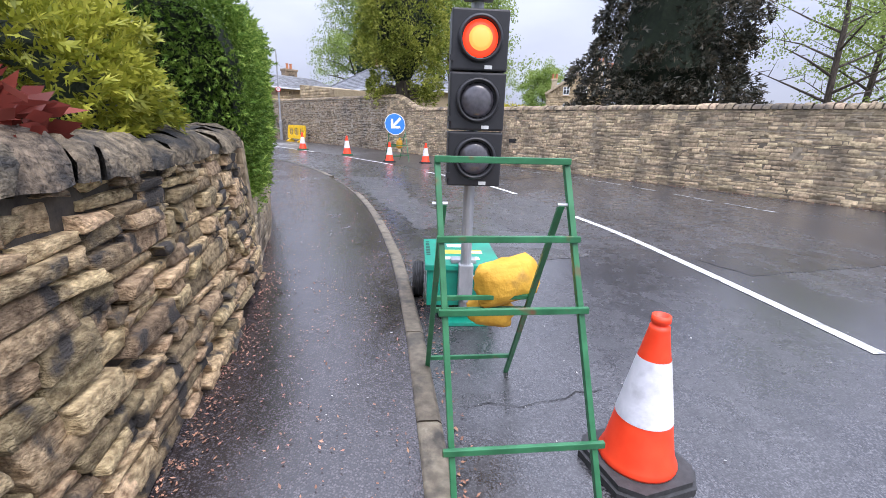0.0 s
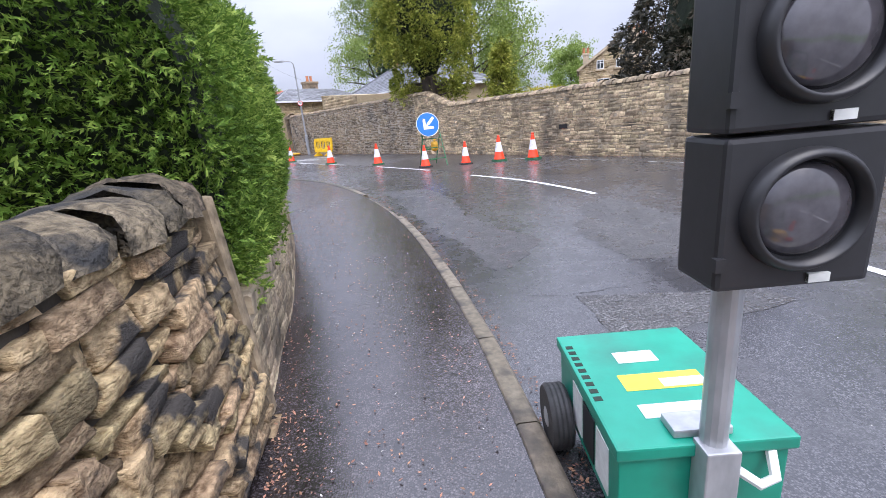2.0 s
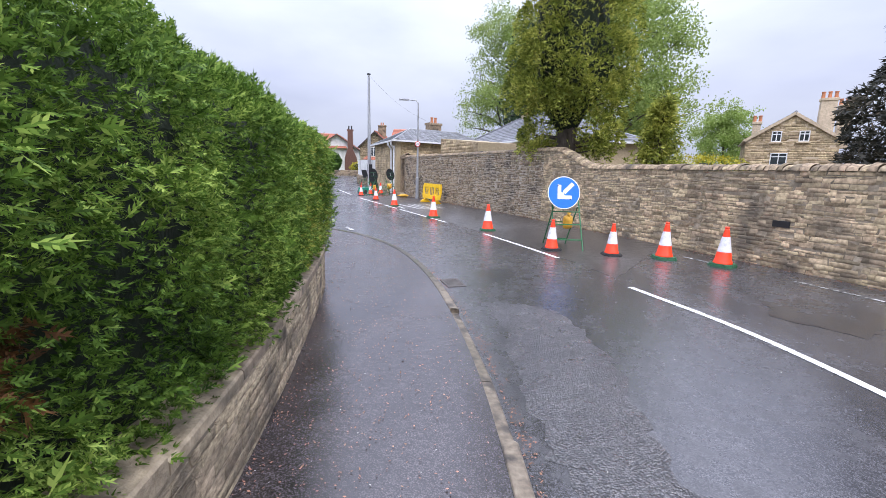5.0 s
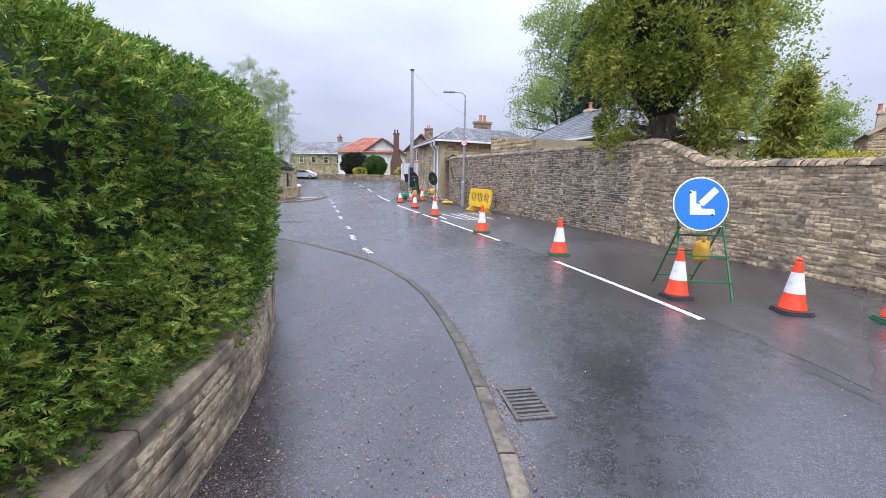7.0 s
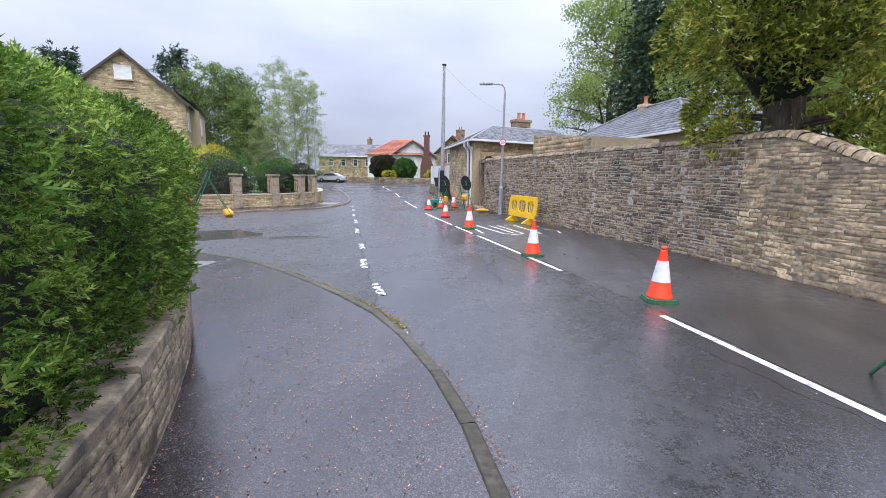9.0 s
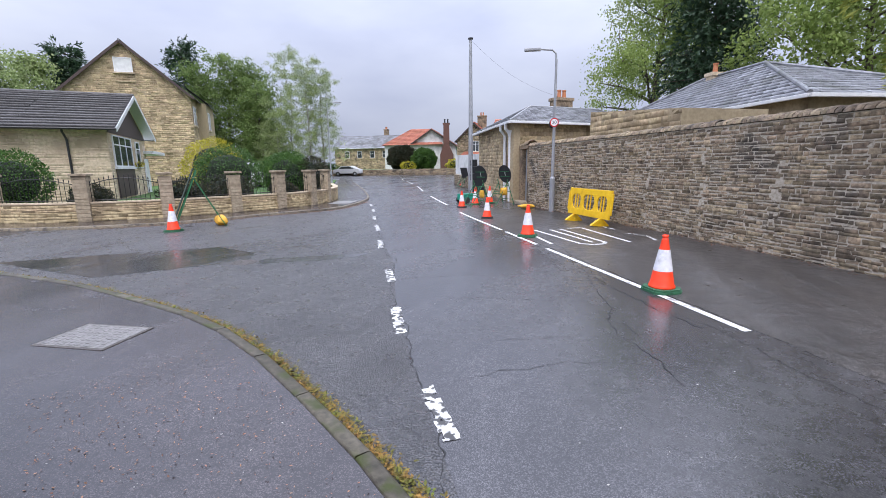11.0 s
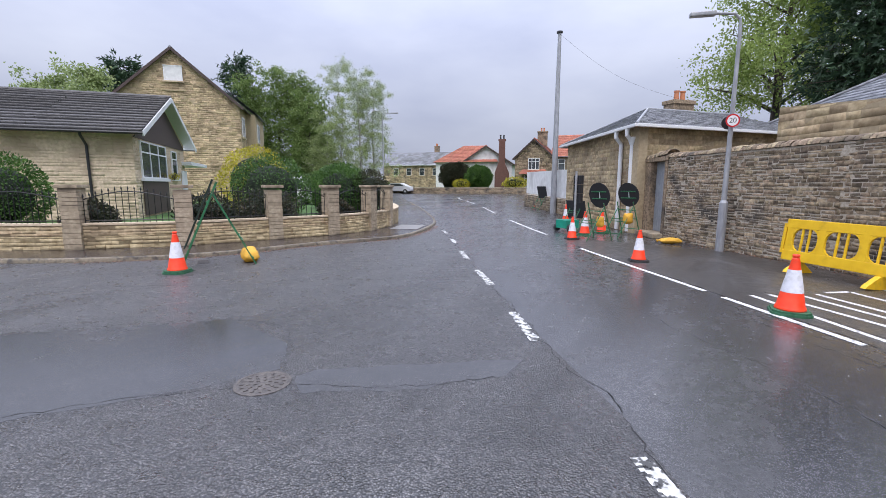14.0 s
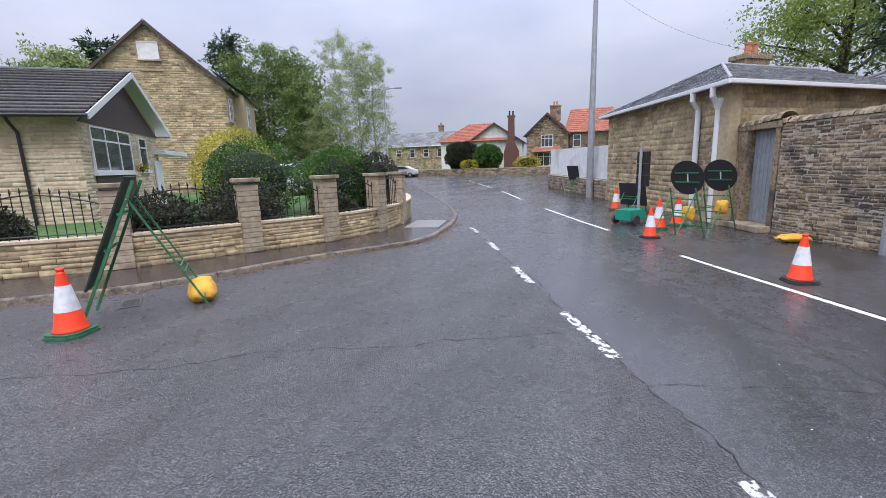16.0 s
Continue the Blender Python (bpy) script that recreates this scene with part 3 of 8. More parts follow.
def coursed(name, parent, line, s0, s1, top, side, material, joined, seed, course=(0.10, 0.16), length=(0.2, 0.5), gap=0.012, proud=0.02, inset=0.018,
            batter=0.0, zbase=0.0, singles=(1e9, -1e9), limit=300, skip=None, bay=None, rag=0.0):
    """Stones in courses on one face of a wall. Those between the two lengths in singles stand as parts of their own, the rest as one mesh."""
    rng = random.Random(seed)
    verts, quads, made = [], [], 0
    highest = max(top(s0 + (s1 - s0) * k / 60) for k in range(61))
    bays, e = [], s0
    while e < s1 - 0.01:
        w = rng.uniform(*bay) if bay else s1 - s0
        bays.append((e, min(e + w, s1)))
        e += w
    for e0, e1 in bays:
        z = zbase
        while z < highest - 0.03:
            c = rng.uniform(*course)
            lo = e0 if e0 == s0 else e0 + rng.uniform(-0.14, 0.14)
            hi = e1 if e1 == s1 else e1 + rng.uniform(-0.14, 0.14)
            s = lo - (0 if bay and e0 != s0 else rng.uniform(0, length[0]))
            while s < hi:
                w = rng.uniform(*length)
                a, b = max(s, lo) + gap / 2, min(s + w, hi) - gap / 2
                s += w
                mid = (a + b) / 2
                z1 = min(z + c, top(mid)) - gap
                if b - a < 0.04 or z1 - z < 0.03 or (skip and skip(mid, z)):
                    continue
                j_ = 0.011 if bay else 0.002
                v, q = stone_shape(rng, a, b, z + rng.uniform(-j_, j_), z1 + rng.uniform(-0.006 - j_, 0.004 + j_), line, side, proud, inset, batter, zbase, rag=rag)
                if singles[0] < mid < singles[1] and made < limit:
                    raw("stone", v, q, material, parent)
                    made += 1
                else:
                    k = len(verts)
                    verts += v
                    quads += [tuple(i + k for i in f) for f in q]
            z += c
    if verts:
        ob = raw(name, verts, quads, joined, parent)
        ob["kind"] = "stuff"


def cards(P, D, U, L, W):
    """Diamond leaves: foot P, way D, side U, lengths L, widths W."""
    L, W = L[:, None], W[:, None]
    v = np.stack([P, P + D * L * 0.45 + U * W * 0.5, P + D * L, P + D * L * 0.45 - U * W * 0.5], 1)
    return v.reshape(-1, 3), np.arange(len(P) * 4).reshape(-1, 4)


def unit(a):
    return a / np.maximum(np.linalg.norm(a, axis=-1, keepdims=True), 1e-6)


def sprays(rng, P, N, size, leaflets=5, spread=0.9, droop=0.0, slim=1.0, twig=1.0):
    """Feathery shoots at P growing about N: short leaflets set in pairs along a stem, and a tip."""
    k = len(P)
    D = unit(N + rng.normal(0, 0.5, (k, 3)) + np.array([0, 0, -droop]))
    U = unit(np.cross(D, rng.normal(0, 1, (k, 3))))
    pts, ways, sides, lens, wids = [], [], [], [], []
    sz = size * rng.uniform(0.6, 1.35, k)
    pairs = max(1, (leaflets - 1) // 2)
    flat_n = np.cross(D, U)
    for j in range(pairs):
        for sgn in (-1, 1):
            f = 0.12 + 0.62 * (j + 0.5 * (sgn > 0)) / pairs
            w = unit(D * 0.75 + U * (sgn * 0.69 * spread) + rng.normal(0, 0.12, (k, 3)))
            pts.append(P + D * (sz * f)[:, None])
            ways.append(w)
            sides.append(unit(np.cross(w, flat_n)))
            lens.append(sz * (0.62 - 0.28 * f) * twig)
            wids.append(sz * 0.17 * slim)
    pts.append(P)
    ways.append(D)
    sides.append(U)
    lens.append(sz * 1.05)
    wids.append(sz * 0.16 * slim)
    return cards(np.concatenate(pts), np.concatenate(ways), np.concatenate(sides), np.concatenate(lens), np.concatenate(wids))


# ---- ground, road, footpaths ----
def sheet(name, x0, x1, ys, material, z, kind="structure"):
    bm = bmesh.new()
    rows = [[bm.verts.new((x, y, z + rise(y))) for x in np.linspace(x0, x1, 9)] for y in ys]
    for a, b in zip(rows, rows[1:]):
        for k in range(8):
            bm.faces.new((a[k], a[k + 1], b[k + 1], b[k]))
    return tagged(finish(name, bm, material), kind=kind)


tagged(sheet("ground", -900, 900, (-600, -60, 0, 38, 74, 110, 400, 1500), M_GRASS, -0.03), "rough grass and gardens out to the horizon", "ground")
tagged(sheet("road", -75, 18, (-25, 0, 20, 38, 50, 62, 74, 86, 98, 110, 118), M_ROAD, 0.0), "wet grey asphalt road with worn patches", "road")

KERB = Line([(-0.10, -12), (-0.08, 0), (-0.11, 4.4), (-0.19, 6.5), (-0.35, 8.1), (-0.72, 10.3), (-1.32, 12.6), (-2.4, 15.4), (-3.73, 17.75), (-5.2, 19.3), (-6.8, 20.25),
             (-8.9, 21.15), (-11.0, 21.5), (-14, 21.6), (-22, 20.9), (-45, 18)])
STONE_WALL = Line([(-1.25, -8), (-1.1, 0), (-1.06, 3.0), (-1.10, 4.4), (-1.2, 5.8), (-1.36, 6.75)])
HEDGE_WALL = Line([(-1.42, 6.85), (-1.56, 7.56), (-1.72, 8.4), (-2.27, 10.45), (-2.85, 12.2), (-3.7, 14.4), (-4.45, 15.65), (-5.6, 17.05), (-7.5, 18.65), (-9.6, 19.3), (-13, 19.6), (-24, 18.8), (-40, 17)])
RIGHT_WALL = Line([(17, -1.5), (9.4, 10.4), (6.3, 15.0), (3.6, 19.2), (0.95, 23.3), (-1.6, 27.1), (-4.8, 31.4), (-8.3, 35.9), (-9.3, 37.15)])

# footpath between the kerb and the walls
bm = bmesh.new()
pts = [(-1.5, -12), *[KERB.at(s) for s in np.arange(0.3, KERB.length, 0.4)], (-45, 16.5)]
inner = [HEDGE_WALL.at(s, -0.12) for s in np.arange(HEDGE_WALL.length - 0.2, 0, -0.5)] + [STONE_WALL.at(s, -0.15) for s in np.arange(STONE_WALL.length, 0, -0.5)]
n_out = 160
ks = np.linspace(0, KERB.length, n_out)
inner_line = Line([STONE_WALL.at(s, -0.15) for s in np.arange(0, STONE_WALL.length, 1.0)] + [HEDGE_WALL.at(s, -0.12) for s in np.arange(0.5, HEDGE_WALL.length, 1.0)])
ki = np.linspace(0, inner_line.length, n_out)
rows = []
for a, b in zip(ks, ki):
    (xa, ya), (xb, yb) = KERB.at(a), inner_line.at(b)
    rows.append([bm.verts.new((xa, ya, -0.02)), bm.verts.new((xa, ya, 0.08)), bm.verts.new((xa * 0.5 + xb * 0.5, ya * 0.5 + yb * 0.5, 0.086)), bm.verts.new((xb, yb, 0.092))])
for a, b in zip(rows, rows[1:]):
    for k in range(3):
        bm.faces.new((a[k], a[k + 1], b[k + 1], b[k]))
tagged(finish("pavement", bm, M_PATH), "wet dark asphalt footpath strewn with fallen petals", "pavement", kind="structure")

# painted lines
CENTRE = Line([(3.05, -8), (3.05, 3), (2.95, 7.8), (2.73, 9.7), (2.38, 12.0), (1.72, 14.2), (0.76, 16.05), (-0.25, 18.15), (-2.17, 21.2), (-3.72, 23.45), (-6.6, 27.4), (-8.2, 29.6), (-11.1, 33.65), (-12.85, 36.45),
               (-16, 41.2), (-18.2, 44.7), (-21.2, 49.6), (-23.3, 52.8), (-26.5, 57.5), (-29.5, 62), (-31, 67), (-28, 70.5), (-22, 72)])


def painted(line, s0, s1, width, material, name="road_line", off=0.0, ragged=0.0, seed=0):
    """A painted stripe; where it is worn, small flakes of it are gone, most at its edges."""
    bm = bmesh.new()
    n, cols = max(2, int((s1 - s0) / (0.025 if ragged else 0.3))), 6 if ragged else 1
    rng = random.Random(seed)
    rows = []
    for i in range(n + 1):
        s = s0 + (s1 - s0) * i / n
        row = []
        for c in range(cols + 1):
            j_ = 0.006 if ragged else 0.0
            x, y = line.at(s + rng.uniform(-j_, j_), off - width / 2 + width * c / cols + rng.uniform(-j_, j_))
            row.append(bm.verts.new((x, y, 0.005 + rise(y))))
        rows.append(row)
    for i, (a, b) in enumerate(zip(rows, rows[1:])):
        for c in range(cols):
            if ragged:
                edge = 0.22 * (c in (0, cols - 1)) + 0.2 * (i < 2 or i > n - 3)
                q = a[c].co
                if noise.noise(Vector((q.x * 11, q.y * 11, seed))) + 0.6 * noise.noise(Vector((q.x * 34, q.y * 34, seed))) > 0.46 - edge:
                    continue
            bm.faces.new((a[c], a[c + 1], b[c + 1], b[c]))
    return tagged(finish(name, bm, material), "painted white line on the road", "road marking", "road markings", "structure")


def on_line(line, y):
    return line.near(y)


for ya, yb in ((-6.5, -2.5), (-0.5, 3.6), (5.3, 9.72), (12.0, 16.05), (18.15, 21.25), (23.4, 27.45), (27.75, 29.5), (29.75, 33.65), (36.45, 41.2), (44.7, 49.6), (52.8, 57.5), (59, 63)):
    painted(CENTRE, on_line(CENTRE, ya), on_line(CENTRE, yb), 0.10, M_LINE)
GIVE_WAY = Line([(-3.4, 17.0), (-4.75, 19.0), (-5.9, 20.5), (-7.13, 22.0), (-8.33, 23.83), (-10.0, 26.2), (-11.5, 28.45), (-13.05, 30.65), (-14.5, 32.85), (-16.0, 35.0), (-16.75, 36.0)])
for n_, (ya, yb) in enumerate(((18.9, 19.45), (20.5, 21.1), (22.0, 22.75), (23.8, 24.45), (26.2, 27.15), (28.4, 29.5), (30.65, 31.65), (32.9, 33.8), (35.0, 35.8))):
    painted(GIVE_WAY, on_line(GIVE_WAY, ya), on_line(GIVE_WAY, yb), 0.13, M_LINE_OLD, ragged=0.05, seed=n_)
EDGE = Line([(6.9, 10), (6.46, 11.35), (5.6, 14.0), (4.19, 16.6), (2.2, 19.7), (0.2, 22.6)])
for ya, yb in ((10.2, 11.2), (11.35, 12.3), (12.7, 13.4), (13.7, 15.3), (16.2, 17.4), (18.4, 19.3)):
    painted(EDGE, on_line(EDGE, ya), on_line(EDGE, yb), 0.06, M_LINE_OLD, ragged=0.02, seed=int(ya * 10))


# ---- right hand stone wall ----
def right_top(s):
    y = RIGHT_WALL.at(s)[1]
    k = min(1.0, max(0.0, (y - 23.2) / 1.9))
    return 1.93 + (k * k * (3 - 2 * k)) * 0.62


r_wall = thing("wall_right", Matrix(), "tall weathered sandstone boundary wall with rounded coping", "wall", kind="structure")
band("wall_core", RIGHT_WALL, 0, RIGHT_WALL.near(25.6), 0.001, 0.42, -0.1, 1.9, M_MORTAR_OLD, parent=r_wall, zf=lambda s: right_top(s) - 0.01)
band("wall_core", RIGHT_WALL, RIGHT_WALL.near(25.6), RIGHT_WALL.length, 0.001, 0.42, -0.1, 1.9, M_MORTAR, parent=r_wall, zf=lambda s: right_top(s) - 0.01)


def cope(parent, line, s0, s1, top, width, inner_off, height, lengths, material, joined, seed, singles=None, limit=150):
    """Half-round coping stones set on edge along a wall's top."""
    rng = random.Random(seed)
    verts, quads, made, s = [], [], 0, s0
    while s < s1:
        w = rng.uniform(*lengths)
        a, b, h = s + 0.008, min(s + w, s1) - 0.004, height * rng.uniform(0.82, 1.12)
        mid, base = (a + b) / 2, top((a + b) / 2)
        slope = (top(min(b + 0.05, s1)) - top(max(a - 0.05, s0))) / (b - a + 0.1)
        v, q, n = [], [], 8
        lean = rng.uniform(-0.02, 0.02)
        for e, shrink in ((a, 0.9), (a + 0.02, 1.0), (b - 0.02, 1.0), (b, 0.9)):
            for k in range(n):
                t = math.pi * k / (n - 1)
                o = inner_off + width / 2 - math.cos(t) * width / 2 * shrink
                x, y = line.at(e + lean * math.sin(t), o)
                v.append((x, y, base + slope * (e - mid) + math.sin(t) * h * shrink + rng.uniform(-0.005, 0.005) + rise(y)))
        for r in range(3):
            for k in range(n - 1):
                q.append((r * n + k, r * n + k + 1, (r + 1) * n + k + 1, (r + 1) * n + k))
        for o in (0, 3 * n):
            q += [(o, o + 1, o + 6, o + 7), (o + 1, o + 2, o + 5, o + 6), (o + 2, o + 3, o + 4, o + 5)]
        if singles and singles[0] < mid < singles[1] and made < limit:
            raw("coping_stone", v, q, material, parent)
            made += 1
        else:
            k0 = len(verts)
            verts += v
            quads += [tuple(i + k0 for i in f) for f in q]
        s += w
    if verts:
        raw("coping_row", verts, quads, joined, parent)["kind"] = "stuff"


# ---- building fronts ----
def slope_roof(name, parent, corners, material, rows, cols, thick=0.02, seed=0):
    """A roof plane of lapped slates between eave a-b and ridge d-c (corners a, b, c, d), as one mesh."""
    rng = random.Random(seed)
    a, b, c, d = (Vector(p) for p in corners)
    nrm = (b - a).cross(d - a).normalized()
    if nrm.z < 0:
        nrm = -nrm
    verts, quads = [], []
    for r in range(rows):
        t0, t1 = r / rows, min(1.0, (r + 1.12) / rows)
        la, lb, ua, ub = a.lerp(d, t0), b.lerp(c, t0), a.lerp(d, t1), b.lerp(c, t1)
        wide = max(0.3, (lb - la).length)
        n = max(1, int(cols * wide / max(0.1, (b - a).length)))
        o = 0.5 / n if r % 2 else 0.0
        edges = [0.0] + [min(1.0, k / n + o) for k in range(0 if o else 1, n)] + [1.0]
        for e0, e1 in zip(edges, edges[1:]):
            if e1 - e0 < 1e-4:
                continue
            g = 0.012 / wide
            lift = thick * rng.uniform(0.9, 1.5)
            p = [la.lerp(lb, e0 + g) + nrm * lift * 1.6, la.lerp(lb, e1 - g) + nrm * lift * 1.6, ua.lerp(ub, e1 - g) + nrm * 0.004, ua.lerp(ub, e0 + g) + nrm * 0.004,
                 la.lerp(lb, e0 + g), la.lerp(lb, e1 - g)]
            k = len(verts)
            verts += [tuple(v) for v in p]
            quads += [(k, k + 1, k + 2, k + 3), (k + 4, k + 5, k + 1, k)]
    base = len(verts)
    verts += [tuple(v - nrm * 0.004) for v in (a, b, c, d)]
    quads.append((base, base + 1, base + 2, base + 3))
    return raw(name, verts, quads, material, parent)


def chimney(parent, x, y, z0, z1, w, d, material, pots=2, rz=0):
    bm = bmesh.new()
    m = pose(x, y, 0, 0, 0, rz)
    box(bm, -w / 2, w / 2, -d / 2, d / 2, z0, z1 - 0.18, 0.01, m)
    box(bm, -w / 2 - 0.06, w / 2 + 0.06, -d / 2 - 0.06, d / 2 + 0.06, z1 - 0.18, z1, 0.015, m)
    ch = part("chimney", bm, material, parent)
    for k in range(pots):
        bm = bmesh.new()
        lathe(bm, [(0.13, z1), (0.12, z1 + 0.05), (0.10, z1 + 0.38), (0.125, z1 + 0.40), (0.125, z1 + 0.46), (0.08, z1 + 0.46)], 12, pose(0, 0, 0, 0, 0, rz) @ Matrix.Translation((0, 0, 0)))
        off = Matrix.Translation((x, y, 0)) @ pose((k - (pots - 1) / 2) * 0.36, 0, 0) if not rz else pose(x, y, 0, 0, 0, rz) @ Matrix.Translation(((k - (pots - 1) / 2) * 0.36, 0, 0))
        bmesh.ops.transform(bm, matrix=off, verts=bm.verts)
        part("chimney_pot", bm, M_POT, ch)
    return ch


def window(parent, m, w, h, bars=(0.33, 0.66), rail=0.72, sill=M_PALE, pane=None):
    """A window in a wall whose outside is -y of m; m's origin is the middle of its foot."""
    t = 0.06
    bm = bmesh.new()
    ring = []
    for y in (-0.03, 0.05):
        for i in (0.0, t):
            ring.append([bm.verts.new((sx * (w / 2 - i), y, z)) for sx, z in ((-1, i), (1, i), (1, h - i), (-1, h - i))])
    for a, b in ((0, 1), (1, 3), (3, 2), (2, 0)):
        for k in range(4):
            bm.faces.new((ring[a][k], ring[a][(k + 1) % 4], ring[b][(k + 1) % 4], ring[b][k]))
    bmesh.ops.transform(bm, matrix=m, verts=bm.verts)
    wi = part("window", bm, M_WHITE, parent)
    for k in bars:
        x = -w / 2 + w * k
        part("glazing_bar", boxed(x - t / 2, x + t / 2, -0.025, 0.045, t, h - t, m=m), M_WHITE, wi)
    if rail:
        part("glazing_rail", boxed(-w / 2 + t, w / 2 - t, -0.022, 0.042, h * rail - t / 2, h * rail + t / 2, m=m), M_WHITE, wi)
    part("pane", boxed(-w / 2 + t, w / 2 - t, 0.0, 0.02, t, h - t, m=m), pane or M_GLASS, wi)
    part("sill", boxed(-w / 2 - 0.1, w / 2 + 0.1, -0.10, 0.05, -0.12, -0.004, m=m), sill, wi)
    return wi


def facade(parent, a, b, z0, z1, thick=0.3, material=None, name="wall"):
    """A plain wall from a to b in plan, its outside on the right of the way."""
    a, b = Vector((*a, 0)), Vector((*b, 0))
    d = (b - a).normalized()
    m = Matrix.Translation(a) @ Matrix((d, Vector((-d.y, d.x, 0)), Vector((0, 0, 1)))).transposed().to_4x4()
    return part(name, boxed(0, (b - a).length, 0.0, thick, z0, z1, m=m), material or M_MORTAR, parent), m


def skin(parent, a, b, z0, z1, seed, material=None, course=(0.13, 0.2), length=(0.22, 0.6), proud=0.005, skip=None, top=None):
    ln = Line([a, b])
    coursed("coursed_stone", parent, ln, 0.0, ln.length, top or (lambda s: z1), 1, material or M_BUFF, material or M_BUFF, seed, course, length, proud=proud, zbase=z0, inset=0.003, skip=skip, gap=0.009)


# low stone building at the wall's end
def low_building():
    b = thing("stone_lodge", Matrix(), "low sandstone lodge with hipped slate roof and white gutters", "house")
    c0 = Vector((-10.3, 38.35))
    u, n = Vector((-0.515, 0.857)), Vector((0.66, 0.751))
    L, D, eave, top = 7.9, 8.5, 3.72, 4.82
    c1, c2, c3 = c0 + u * L, c0 + u * L + n * D, c0 + n * D
    for p, q, s in ((c1, c0, 1), (c0, c3, 2), (c3, c2, 3), (c2, c1, 4)):
        facade(b, p, q, 0, eave, 0.3, M_BUFF_WALL)
        if s < 3:
            # outside lies on the other hand of the way for a wall seen from the road
            skin(b, p, q, 0.02, eave - 0.05, 40 + s, M_BUFF)
    o = 0.35
    e0, e1, e2, e3 = c0 - u * o - n * o, c1 + u * o - n * o, c2 + u * o + n * o, c3 - u * o + n * o
    r0, r1 = c0 + u * 2.75 + n * 1.95, c0 + u * 2.75 + n * (D - 1.8)
    ve = [Vector((*e, eave)) for e in (e0, e1, e2, e3)]
    vr = [Vector((*r, top)) for r in (r0, r1)]
    slope_roof("roof", b, (ve[0], ve[1], vr[0] + Vector((-0.005, 0.01, 0)), vr[0]), M_SLATE, 13, 24, seed=1)
    slope_roof("roof", b, (ve[3], ve[0], vr[0], vr[1]), M_SLATE, 13, 26, seed=2)
    slope_roof("roof", b, (ve[2], ve[3], vr[1], vr[1] + Vector((-0.005, 0.01, 0))), M_SLATE, 13, 24, seed=3)
    slope_roof("roof", b, (ve[1], ve[2], vr[1], vr[0]), M_SLATE, 13, 26, seed=4)
    bm = bmesh.new()
    for p, q in zip(ve, ve[1:] + ve[:1]):
        beam(bm, p - Vector((0, 0, 0.04)), q - Vector((0, 0, 0.04)), 0.12, 0.11, 0.02)
    part("gutter", bm, M_WHITE, b)
    bm = bmesh.new()
    for p, q in ((ve[0], vr[0]), (ve[1], vr[0]), (vr[0], vr[1])):
        tube(bm, [p + Vector((0, 0, 0.02)), q + Vector((0, 0, 0.03))], 0.045, 8)
    part("ridge", bm, M_POLE, b)
    for s in (0.35, 1.25):
        p = c0 + u * s - n * 0.09
        g = c0 + u * s - n * 0.34
        bm = bmesh.new()
        tube(bm, [(*g, eave - 0.05), (*g, eave - 0.3), (*p, eave - 0.55), (*p, 0.05)], 0.075, 10)
        if s < 1:
            lathe(bm, [(0.09, 0), (0.16, 0.2), (0.16, 0.26)], 10, pose(p.x, p.y, eave - 0.62))
        part("downpipe", bm, M_WHITE, b, "white plastic downpipe")
    chimney(b, -9.42, 45.75, 3.9, 5.62, 1.2, 0.62, M_WALL_DJ, 2, 47)
    return b


low_building()


# door in the wall beside the lodge
def wall_door():
    b = thing("door_1", Matrix(), "grey weathered plank door in stone surround", "door", kind="structure")
    a, c = Vector((-9.33, 37.18)), Vector((-10.1, 38.6))
    d = (c - a).normalized()
    n = Vector((d.y, -d.x))
    w = (c - a).length
    m = Matrix.Translation((*a, 0)) @ Matrix((Vector((*d, 0)), Vector((*n, 0)), Vector((0, 0, 1)))).transposed().to_4x4()
    part("jamb", boxed(0, 0.16, 0.0, 0.4, 0, 2.46, 0.01, m), M_WALL_DJ, b)
    part("jamb", boxed(1.12, w, 0.0, 0.4, 0, 2.46, 0.01, m), M_WALL_DJ, b)
    part("lintel", boxed(-0.05, w, -0.03, 0.4, 2.464, 2.61, 0.015, m), M_WALL_DJ, b, "dark stone lintel")
    part("step", boxed(0.0, 1.35, -0.32, 0.4, 0, 0.16, 0.03, m), M_PILLAR, b, "mossy stone step")
    for k in range(7):
        part("plank", boxed(0.165 + k * 0.136, 0.165 + k * 0.136 + 0.13, 0.2, 0.25, 0.17, 2.45, 0.006, m), M_GREY_DOOR, b)
    part("top_wall", boxed(0, w, 0.02, 0.4, 2.614, 2.66, 0.01, m), M_MORTAR_OLD, b)
    top_line = Line([a.lerp(c, f_) for f_ in (0, 0.25, 0.5, 0.75, 1)])
    cope(b, top_line, 0.0, w, lambda s: 2.66 - 0.07 * s, 0.46, -0.05, 0.17, (0.09, 0.16), M_WALL_D, M_WALL_DJ, 12)


wall_door()


